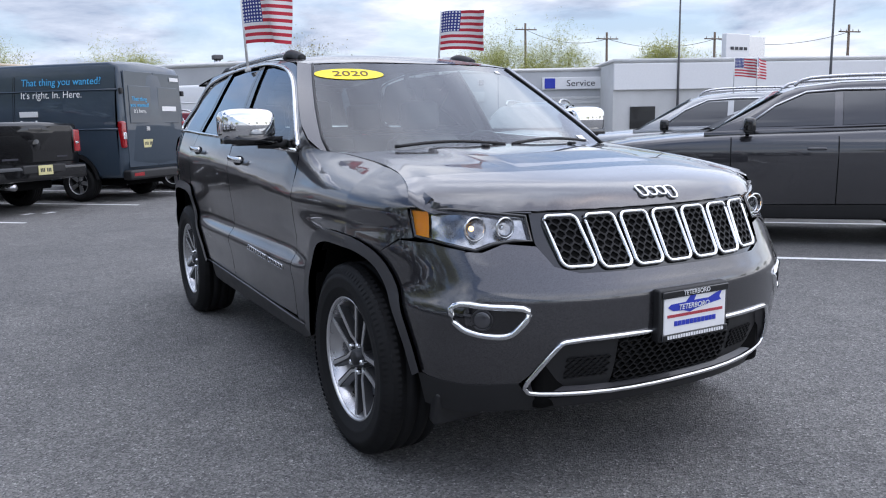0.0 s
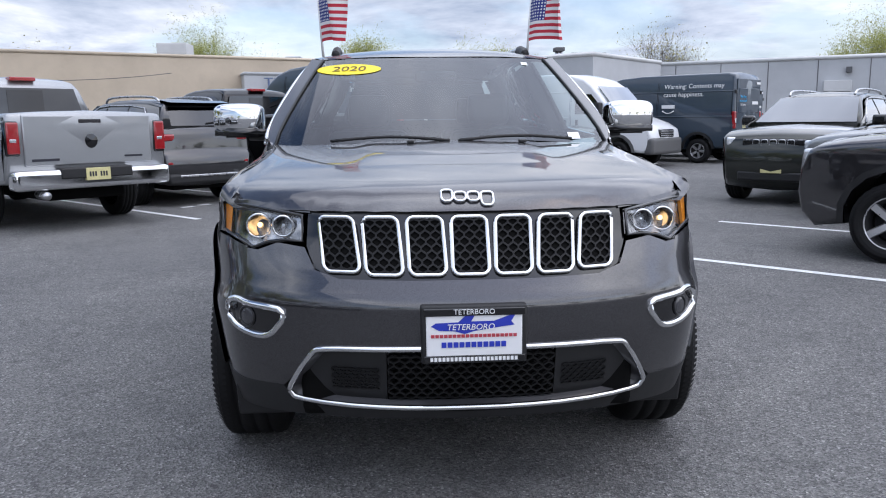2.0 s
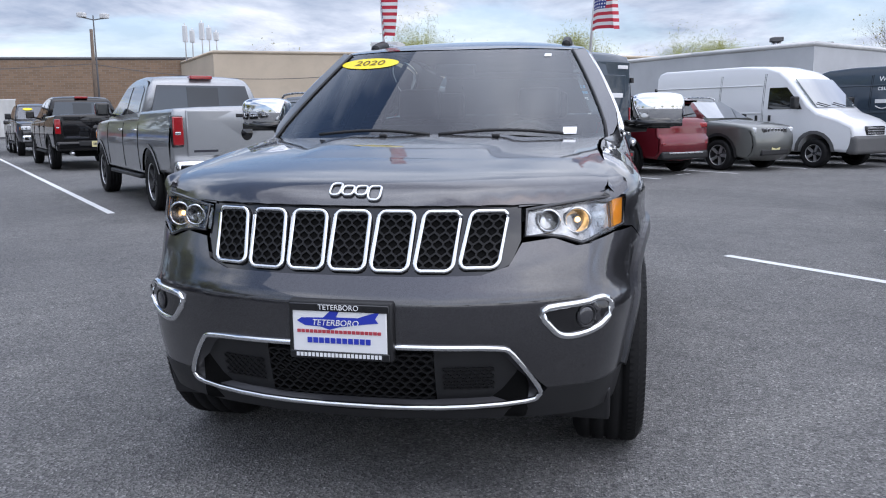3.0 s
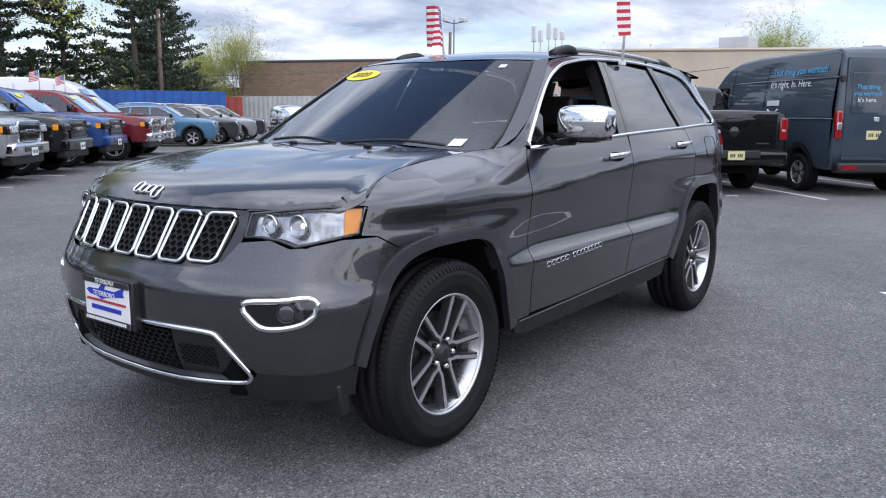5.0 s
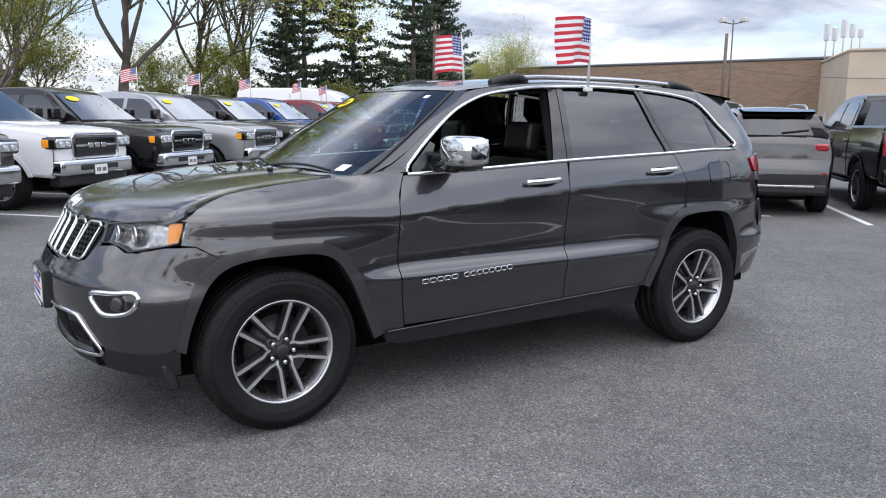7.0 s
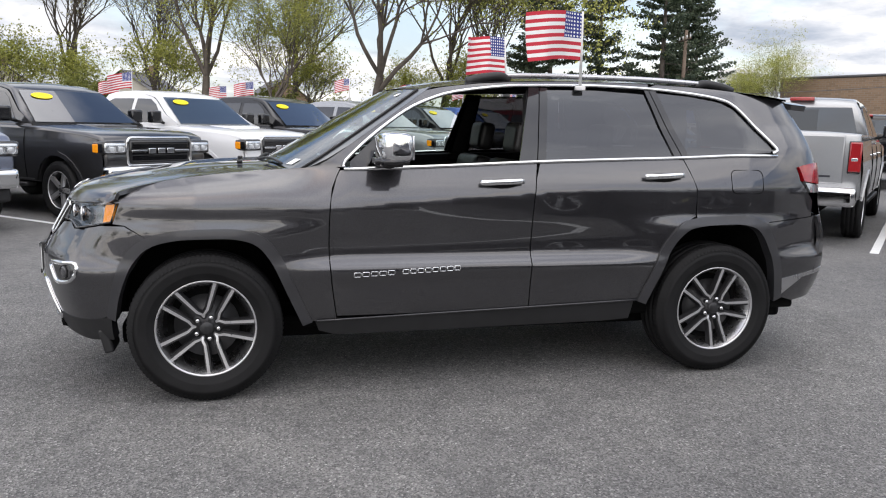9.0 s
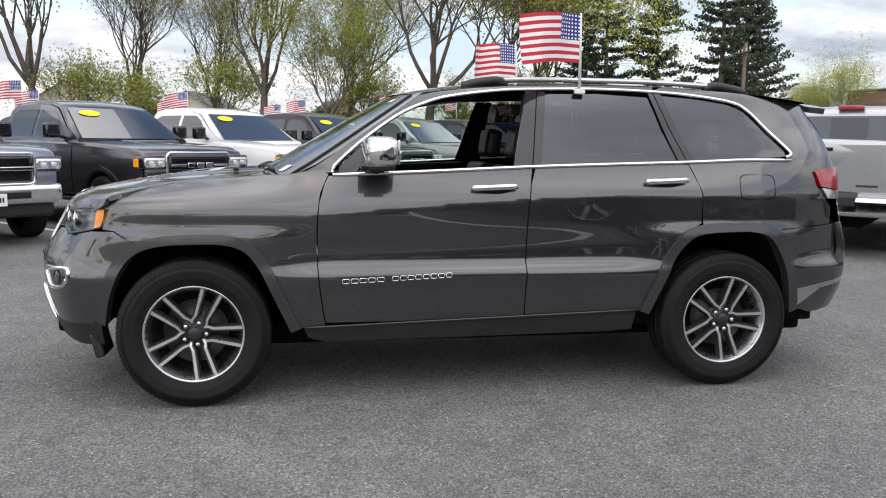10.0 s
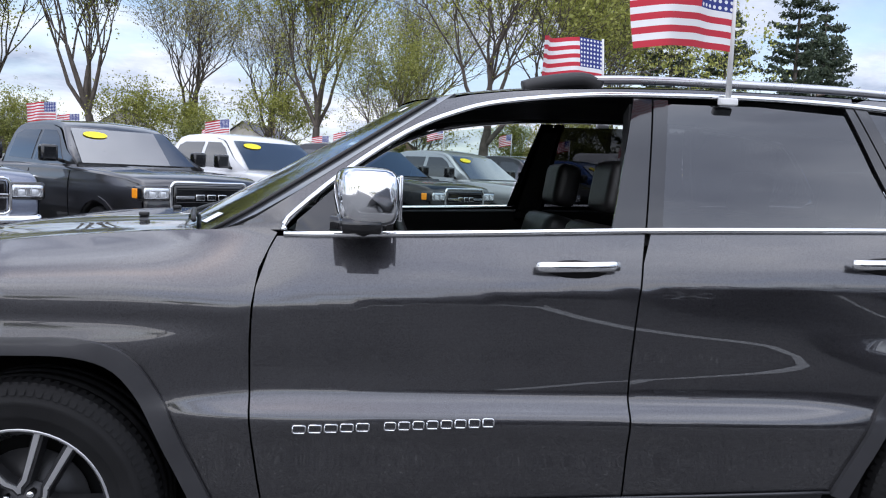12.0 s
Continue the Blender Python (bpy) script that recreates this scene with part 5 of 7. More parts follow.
def flag_cloth():
    n = Nodes("flag_cloth").set(Roughness=0.85)
    uv = n.add("ShaderNodeUVMap")
    sep = n.add("ShaderNodeSeparateXYZ")
    n.link(uv.outputs[0], sep.inputs[0])

    def m(op, a, b=0.0):
        k = n.add("ShaderNodeMath")
        k.operation = op
        for sock, v in zip(k.inputs, (a, b)):
            if isinstance(v, (int, float)):
                sock.default_value = v
            else:
                n.link(v, sock)
        return k.outputs[0]

    u, v = sep.outputs[0], sep.outputs[1]
    odd = m("MODULO", m("FLOOR", m("MULTIPLY", v, 13.0)), 2.0)
    stripes = n.mix(odd, (0.52, 0.03, 0.05), (0.78, 0.77, 0.76))
    canton = m("MULTIPLY", m("LESS_THAN", u, 0.4), m("GREATER_THAN", v, 6 / 13))
    du = m("SUBTRACT", m("FRACT", m("MULTIPLY", u, 17.5)), 0.5)
    dv = m("SUBTRACT", m("FRACT", m("MULTIPLY", v, 13.0)), 0.5)
    star = m("LESS_THAN", m("ADD", m("MULTIPLY", du, du), m("MULTIPLY", dv, dv)), 0.075)
    blue = n.mix(star, (0.03, 0.045, 0.22), (0.78, 0.78, 0.78))
    n.color(n.mix(canton, stripes, blue))
    n.b.inputs["Transmission Weight"].default_value = 0.0
    return n.m


FLAG = flag_cloth()
POLEW = plain("white_plastic", (0.7, 0.7, 0.69), 0.4, 0.0, 0.06)


def window_flag(name, foot, top, way, w, h, seed, label, group="", clip=True):
    """A small flag on a plastic staff; way is the direction in which the cloth blows."""
    foot, top, way = Vector(foot), Vector(top), Vector(way).normalized()
    fl = thing(name, label, "flag", tuple(foot), 0, group)
    up = (top - foot).normalized()
    tube("staff", [Vector((0, 0, 0)), (top - foot)], 0.0072 if clip else 0.011, POLEW, fl, False, 6, taper=lambda t: 1.3 - 0.5 * t)
    if clip:
        box("clip", (-0.030, -0.013, -0.020), (0.030, 0.013, 0.004), POLEW, fl, 0.005)
    bm = bmesh.new()
    uvl = bm.loops.layers.uv.new("UVMap")
    nu, nv = 18, 8
    side_v = way.cross(up)
    grid = []
    for i in range(nu + 1):
        u = i / nu
        row = []
        for j in range(nv + 1):
            v = j / nv
            wave = 0.10 * w * u * math.sin(7.5 * u + seed + 1.4 * v) + 0.05 * w * u * math.sin(14 * u + 2.3 * seed + v)
            p = (top - foot) - up * (h * (1 - v) + 0.01) + way * (u * w * 0.94) + side_v * wave - up * (0.18 * h * u * u)
            row.append(bm.verts.new(p))
        grid.append(row)
    for i in range(nu):
        for j in range(nv):
            f = bm.faces.new((grid[i][j], grid[i + 1][j], grid[i + 1][j + 1], grid[i][j + 1]))
            f.smooth = True
            for lp, (a, b) in zip(f.loops, ((i, j), (i + 1, j), (i + 1, j + 1), (i, j + 1))):
                lp[uvl].uv = (a / nu, b / nv)
    part("cloth", bm, FLAG, fl)
    return fl


for s in (-1, 1):
    window_flag("window_flag", (2.09, s * 0.675, 1.668), (2.075, s * 0.70, 2.085), (-0.9, -0.42, 0.04), 0.42, 0.26, 0.5 + s, "small striped flag on a white staff clipped to the rear window", "flags on the grey SUV")


def pickup(name, label, col, new_face=True, lamp_dark=False, group="pickups in the lot", wheel="star"):
    car = thing(name, label, "pickup truck", (0, 0, 0), 0, group)
    HW = [(0.3, 0.96), (0.6, 1.0), (0.9, 1.02), (1.1, 1.015), (1.25, 0.985), (1.45, 0.96)]

    def w(x, z):
        v = lerp_table(z, HW)
        if x < 0:
            v -= 0.16 * min(1, -x / 0.95) ** 2.4
        return v

    z0 = 0.50
    o = [(-0.80, z0), (-0.90, 0.58), (-0.93, 0.85), (-0.90, 1.10), (-0.82, 1.18), (-0.6, 1.23), (-0.2, 1.265), (0.3, 1.29), (0.78, 1.31), (1.6, 1.315), (3.02, 1.325), (3.04, 1.40), (3.08, 1.415), (4.80, 1.43), (4.87, 1.42), (4.885, 1.39), (4.89, 1.3), (4.87, 0.72), (4.80, 0.60)]
    o += arch(3.67, 0.50, 0.55) + [(3.15, z0), (0.52, z0)] + arch(0.0, 0.50, 0.52)
    prism("body", o, w, 0.05, col, car, 0.035)
    GW = [(1.28, 0.955), (1.5, 0.89), (1.75, 0.80), (1.9, 0.73), (2.0, 0.66)]
    gw = lambda x, z: lerp_table(z, GW)
    g = [(0.62, 1.27), (1.02, 1.57), (1.38, 1.83), (1.5, 1.885), (1.75, 1.93), (2.2, 1.95), (2.7, 1.93), (2.88, 1.89), (2.95, 1.78), (3.0, 1.27)]
    cab = prism("cab", g, gw, 0.06, col, car, 0.03)
    for s in (1, -1):
        ch = lambda x, z, s=s: Vector((x, s * gw(x, z), z))
        panel("door_glass", [(1.05, 1.36), (1.93, 1.38), (1.93, 1.80), (1.55, 1.79), (1.38, 1.70)], ch, GLASST, cab, 0.15, 0.006, 0.01, Vector((0, s, 0)))
        panel("door_glass", [(2.03, 1.38), (2.80, 1.40), (2.77, 1.74), (2.6, 1.80), (2.03, 1.80)], ch, GLASST, cab, 0.15, 0.006, 0.01, Vector((0, s, 0)))
        for x in (0.74, 1.98, 3.03):
            tube("shut_line", [Vector((x, s * (w(x, z) + 0.001), z)) for z in (0.56, 0.7, 0.9, 1.1, 1.25)], 0.006, DARK, car, False, 4)
        for x in (1.70, 2.72):
            box("door_handle", (x, s * 1.0 - 0.03, 1.12), (x + 0.2, s * 1.0 + 0.045, 1.155), CHROME if not lamp_dark else col, car, 0.012)
        mm = box("door_mirror", (0.98, s * 1.13 - 0.11, 1.36), (1.12, s * 1.13 + 0.11, 1.58), GLOSSBLK, car, 0.035)
        tube("mirror_arm", [(1.05, s * 1.05, 1.40), (1.05, s * 0.92, 1.36)], 0.025, PLASTIC, mm, False, 6)
        panel("arch_trim", [(x, z) for x, z in arch(0, 0.56, 0.52)] + [(x, z) for x, z in arch(0, 0.5, 0.52)[::-1]], lambda x, z, s=s: Vector((x, s * w(x, z), z)), PLASTIC if lamp_dark else col, car, 0.2, 0.012, 0.03, Vector((0, s, 0)))
        panel("arch_trim", [(x, z) for x, z in arch(3.67, 0.56, 0.55)] + [(x, z) for x, z in arch(3.67, 0.5, 0.55)[::-1]], lambda x, z, s=s: Vector((x, s * w(x, z), z)), PLASTIC if lamp_dark else col, car, 0.2, 0.012, 0.03, Vector((0, s, 0)))
        tl = box("tail_lamp", (4.80, s * 0.915 - 0.075, 0.93), (4.905, s * 0.915 + 0.075, 1.34), GLOSSBLK, car, 0.02)
        box("red_lens", (4.86, s * 0.915 - 0.062, 0.955), (4.918, s * 0.915 + 0.078, 1.325), REDLENS, tl, 0.018)
        box("clear_lens", (4.905, s * 0.915 - 0.035, 1.09), (4.922, s * 0.915 + 0.04, 1.13), CLEARLENS, tl, 0.008)
        hl = box("head_lamp", (-0.962, s * 0.735 - 0.19, 0.93), (-0.66, s * 0.735 + 0.19, 1.125), GLOSSBLK, car, 0.05, seg=3)
        box("lamp_lens", (-0.974, s * 0.735 - 0.165, 0.955), (-0.80, s * 0.735 + 0.175, 1.10), CLEARLENS if not lamp_dark else LAMPDARK, hl, 0.04, seg=3)
        for yy in (0.66, 0.80):
            box("lamp_bowl", (-0.982, s * yy - 0.05, 0.975), (-0.95, s * yy + 0.05, 1.06), HEADLAMP if not lamp_dark else GLOSSBLK, hl, 0.035, seg=3)
        box("amber_strip", (-0.84, s * 0.915 - 0.02, 0.96), (-0.72, s * 0.915 + 0.018, 1.08), AMBER, hl, 0.012)
        box("side_step", (0.75, s * 0.93 - 0.08, 0.42), (3.0, s * 0.93 + 0.08, 0.48), PLASTIC, car, 0.02)
        for x in (0.0, 3.67):
            simple_wheel(car, x, s, 1.0, 0.41, 0.265, wheel)
    wsx = lambda y, z: Vector((0.62 + (z - 1.27) * 1.345 + 0.02 * (y / 0.8) ** 2, y, z))
    ws = panel("windscreen", [(-0.84, 1.33), (0.84, 1.33), (0.70, 1.80), (-0.70, 1.80)], wsx, GLASSP, cab, 0.12, 0.035, 0.01, Vector((-0.6, 0, 0.8)))
    if new_face:
        year_oval(ws, wsx, 0.42, 1.71, 0.17, 0.045)
    rgx = lambda y, z: Vector((3.0 - (z - 1.27) * 0.10, y, z))
    panel("rear_glass", [(-0.78, 1.42), (0.78, 1.42), (0.68, 1.80), (-0.68, 1.80)], rgx, GLASST, cab, 0.15, 0.035, 0.01, Vector((1, 0, 0)))
    panel("slider_frame", [(-0.24, 1.44), (0.24, 1.44), (0.24, 1.77), (-0.24, 1.77)], rgx, GLOSSBLK, cab, 0.2, 0.04, 0.004, Vector((1, 0, 0)))
    br = box("high_brake_lamp", (2.80, -0.17, 1.90), (2.97, 0.17, 1.955), REDLENS, cab, 0.015)
    # tailgate
    tg = box("tailgate", (4.86, -0.80, 0.80), (4.915, 0.80, 1.41), col, car, 0.02)
    box("gate_handle", (4.90, -0.14, 1.31), (4.925, 0.14, 1.36), GLOSSBLK, tg, 0.008)
    lathe_pts = [(4.917, 0.085 * math.sin(a) * (1 if math.sin(a) > 0 else 0.9), 1.1 + 0.10 * math.cos(a)) for a in [i * math.pi / 6 for i in range(12)]]
    part("emblem", mesh("emblem", lathe_pts + [(4.935, 0, 1.1)], [[i, (i + 1) % 12, 12] for i in range(12)], False), GLOSSBLK, tg)
    box("name_bar", (4.915, -0.72, 0.86), (4.92, -0.40, 0.89), INK, tg, 0)
    box("name_bar", (4.915, 0.42, 0.88), (4.92, 0.66, 0.905), INK, tg, 0)
    rb = box("rear_bumper", (4.80, -0.98, 0.52), (5.04, 0.98, 0.76), CHROME if not lamp_dark else col, car, 0.06, seg=3)
    box("step_pad", (4.88, -0.45, 0.64), (5.05, 0.45, 0.775), PLASTIC, rb, 0.02)
    plate_part(rb, 5.055, 0, 0.69, 1)
    tube("exhaust_tip", [(4.75, -0.62, 0.46), (5.02, -0.62, 0.45)], 0.05, SATIN, car, False, 10)
    # front
    grl = box("grille", (-0.97, -0.52, 0.80), (-0.85, 0.52, 1.14), GLOSSBLK, car, 0.04)
    trim = CHROME if not lamp_dark else GLOSSBLK
    if new_face:
        for i in range(4):
            box("grille_bar", (-0.985, -0.48, 0.835 + i * 0.08), (-0.965, 0.48, 0.847 + i * 0.08), PLASTIC, grl, 0.004)
        for y in (-0.16, 0.0, 0.16):
            box("name_block", (-0.998, y - 0.062, 0.945), (-0.98, y + 0.062, 1.02), trim if lamp_dark is False else SATIN, grl, 0.008)
        for y0, y1 in ((-0.5, -0.24), (0.24, 0.5)):
            box("bright_bar", (-0.995, y0, 0.965), (-0.975, y1, 0.995), trim, grl, 0.005)
    else:
        box("cross_bar", (-0.995, -0.06, 0.80), (-0.965, 0.06, 1.14), trim, grl, 0.01)
        box("cross_bar", (-0.995, -0.52, 0.95), (-0.965, 0.52, 1.0), trim, grl, 0.01)
        box("emblem", (-1.01, -0.06, 0.95), (-0.985, 0.06, 1.09), SATIN, grl, 0.02)
    tube("grille_frame", [(-0.955, y, z) for y, z in [(p.x, p.y) for p in rounded(-0.55, 0.55, 0.78, 1.165, 0.07, 3)]], 0.022, trim, grl, True, 6)
    fb = box("front_bumper", (-1.02, -0.88, 0.53), (-0.72, 0.88, 0.78), trim if not lamp_dark else col, car, 0.07, seg=3)
    box("bumper_slot", (-1.03, -0.46, 0.60), (-0.98, 0.46, 0.70), GLOSSBLK, fb, 0.02)
    for s in (1, -1):
        box("fog_lamp", (-1.0, s * 0.68 - 0.10, 0.60), (-0.93, s * 0.68 + 0.10, 0.69), GLOSSBLK, fb, 0.02)
    plate_part(fb, -1.035, 0, 0.60, -1, WHITEV)
    box("air_dam", (-0.92, -0.8, 0.36), (-0.7, 0.8, 0.55), PLASTIC, car, 0.04)
    box("chassis", (-0.5, -0.5, 0.36), (4.7, 0.5, 0.55), DARK, car, 0.03)
    box("hood_scoop", (-0.1, -0.30, 1.27), (0.6, 0.30, 1.335), col, car, 0.03)
    return car


def crossover(name, label, col, group="SUVs in the lot", wheel="star", face="slots"):
    car = thing(name, label, "car", (0, 0, 0), 0, group)
    HW = [(0.2, 0.83), (0.4, 0.885), (0.7, 0.915), (0.95, 0.92), (1.1, 0.89), (1.2, 0.85)]

    def w(x, z):
        v = lerp_table(z, HW)
        if x < 0:
            v -= 0.20 * min(1, -x / 0.9) ** 2.6
        if x > 2.7:
            v -= 0.14 * min(1, (x - 2.7) / 0.9) ** 2.6
        return v

    o = [(-0.70, 0.27), (-0.84, 0.4), (-0.88, 0.6), (-0.86, 0.8), (-0.80, 0.95), (-0.775, 0.99), (-0.70, 1.03), (-0.4, 1.08), (0.1, 1.125), (0.55, 1.15), (1.5, 1.17), (2.6, 1.20), (3.35, 1.22), (3.46, 1.205), (3.49, 1.17), (3.505, 1.10), (3.515, 1.0), (3.52, 0.9), (3.53, 0.84), (3.60, 0.8), (3.58, 0.5), (3.45, 0.35)]
    o += arch(2.70, 0.42, 0.36) + [(2.2, 0.27), (0.5, 0.27)] + arch(0.0, 0.42, 0.33)
    prism("body", o, w, 0.06, col, car, 0.05)
    GW = [(1.12, 0.85), (1.3, 0.79), (1.5, 0.69), (1.62, 0.62), (1.72, 0.55)]
    gw = lambda x, z: lerp_table(z, GW) - (0.08 * max(0, x - 2.6) if x > 2.6 else 0)
    g = [(0.35, 1.12), (0.75, 1.36), (1.12, 1.57), (1.3, 1.625), (1.7, 1.67), (2.3, 1.675), (2.9, 1.65), (3.25, 1.60), (3.30, 1.56), (3.46, 1.20)]
    cab = prism("cabin", g, gw, 0.06, col, car, 0.03)
    for s in (1, -1):
        ch = lambda x, z, s=s: Vector((x, s * gw(x, z), z))
        for gl in ([(0.78, 1.22), (1.60, 1.23), (1.62, 1.55), (1.35, 1.54), (1.05, 1.42)], [(1.68, 1.23), (2.40, 1.25), (2.36, 1.56), (1.70, 1.565)], [(2.48, 1.26), (3.05, 1.30), (2.85, 1.51), (2.44, 1.55)]):
            panel("side_glass", gl, ch, GLASST, cab, 0.15, 0.006, 0.01, Vector((0, s, 0)))
        tube("window_trim", [ch(x, z) + Vector((0, s * 0.01, 0)) for x, z in ((0.72, 1.2), (1.05, 1.44), (1.35, 1.57), (1.7, 1.59), (2.4, 1.58), (2.87, 1.53), (3.1, 1.29))], 0.012, SATIN, cab, False, 6)
        for x in (0.62, 1.64, 2.44):
            tube("shut_line", [Vector((x, s * (w(x, z) + 0.001), z)) for z in (0.42, 0.6, 0.8, 1.0, 1.12)], 0.005, DARK, car, False, 4)
        for x in (1.35, 2.15):
            box("door_handle", (x, s * 0.9 - 0.02, 0.98), (x + 0.18, s * 0.9 + 0.045, 1.01), col, car, 0.01)
        mm = box("door_mirror", (0.72, s * 1.0 - 0.11, 1.16), (0.84, s * 1.0 + 0.10, 1.32), GLOSSBLK, car, 0.04)
        tube("mirror_arm", [(0.78, s * 0.95, 1.19), (0.78, s * 0.82, 1.15)], 0.02, PLASTIC, mm, False, 6)
        for cx, zz in ((0, 0.33), (2.70, 0.36)):
            panel("arch_trim", arch(cx, 0.48, zz) + arch(cx, 0.42, zz)[::-1], lambda x, z, s=s: Vector((x, s * w(x, z), z)), PLASTIC, car, 0.2, 0.012, 0.03, Vector((0, s, 0)))
            simple_wheel(car, cx, s, 0.91, 0.36, 0.235, wheel)
        panel("sill_trim", [(0.45, 0.30), (2.25, 0.30), (2.25, 0.44), (0.45, 0.42)], lambda x, z, s=s: Vector((x, s * w(x, z), z)), PLASTIC, car, 0.3, 0.012, 0.02, Vector((0, s, 0)))
        rl = curve([(1.25, s * 0.50, 1.64), (1.4, s * 0.51, 1.715), (2.0, s * 0.51, 1.735), (2.8, s * 0.49, 1.71), (3.0, s * 0.48, 1.64)], 4)
        tube("roof_rail", rl, 0.02, SATIN, cab, False, 6)
        tl = box("tail_lamp", (3.22, s * 0.66 - 0.15, 1.02), (3.55, s * 0.66 + 0.11, 1.13), REDLENS, car, 0.03, rot=(0, 0, -s * 14))
        box("reflector", (3.55, s * 0.62 - 0.1, 0.66), (3.60, s * 0.62 + 0.1, 0.70), REDLENS, car, 0.01)
        hl = box("head_lamp", (-0.80, s * 0.62 - 0.15, 0.88), (-0.55, s * 0.62 + 0.14, 1.0), HEADLAMP, car, 0.03, rot=(0, 0, s * 25))
        box("amber_strip", (-0.56, s * 0.76 - 0.02, 0.90), (-0.45, s * 0.76 + 0.02, 0.97), AMBER, hl, 0.008)
        box("fog_lamp", (-0.86, s * 0.58 - 0.09, 0.50), (-0.75, s * 0.58 + 0.09, 0.60), GLOSSBLK, car, 0.02)
    wsx = lambda y, z: Vector((0.35 + (z - 1.12) * 1.72 + 0.02 * (y / 0.7) ** 2, y, z))
    panel("windscreen", [(-0.76, 1.18), (0.76, 1.18), (0.60, 1.57), (-0.60, 1.57)], wsx, GLASSP, cab, 0.12, 0.04, 0.01, Vector((-0.6, 0, 0.8)))
    rgx = lambda y, z: Vector((3.46 - (z - 1.20) * 0.445 - 0.05 * (y / 0.6) ** 2, y, z))
    panel("rear_glass", [(-0.64, 1.24), (0.64, 1.24), (0.54, 1.53), (-0.54, 1.53)], rgx, GLASST, cab, 0.15, 0.035, 0.01, Vector((1, 0, 0)))
    tube("rear_wiper", [rgx(0.05 + 0.1 * i, 1.27 + 0.012 * i) + Vector((0.05, 0, 0.02)) for i in range(5)], 0.012, PLASTIC, cab, False, 5)
    panel("spoiler", [(3.15, -0.55), (3.42, -0.52), (3.45, 0), (3.42, 0.52), (3.15, 0.55)], lambda x, y: Vector((x, y, 1.655 - (x - 3.15) * 0.15)), col, cab, 0.2, 0, 0.04, Vector((0, 0, 1)))
    plate_part(car, 3.545, 0, 0.86, 1)
    box("tail_badge", (3.515, -0.06, 1.06), (3.53, 0.06, 1.09), CHROME, car, 0.004)
    box("rear_valance", (3.40, -0.74, 0.34), (3.62, 0.74, 0.52), PLASTIC, car, 0.05)
    box("skid_trim", (3.60, -0.55, 0.46), (3.635, 0.55, 0.495), SATIN, car, 0.01)
    gr = box("grille", (-0.86, -0.46, 0.80), (-0.74, 0.46, 0.98), GLOSSBLK, car, 0.03)
    for i in range(7):
        y = (i - 3) * 0.125
        tube("grille_slot", [(-0.868 + 0.02 * abs(i - 3) / 3, p.x, p.y) for p in rounded(y - 0.048, y + 0.048, 0.815, 0.965, 0.02, 2)], 0.009, SATIN, gr, True, 5)
    box("lower_grille", (-0.90, -0.5, 0.36), (-0.80, 0.5, 0.5), PLASTIC, car, 0.03)
    plate_part(car, -0.905, 0, 0.56, -1)
    box("chassis", (-0.3, -0.5, 0.24), (3.3, 0.5, 0.36), DARK, car, 0.03)
    return car


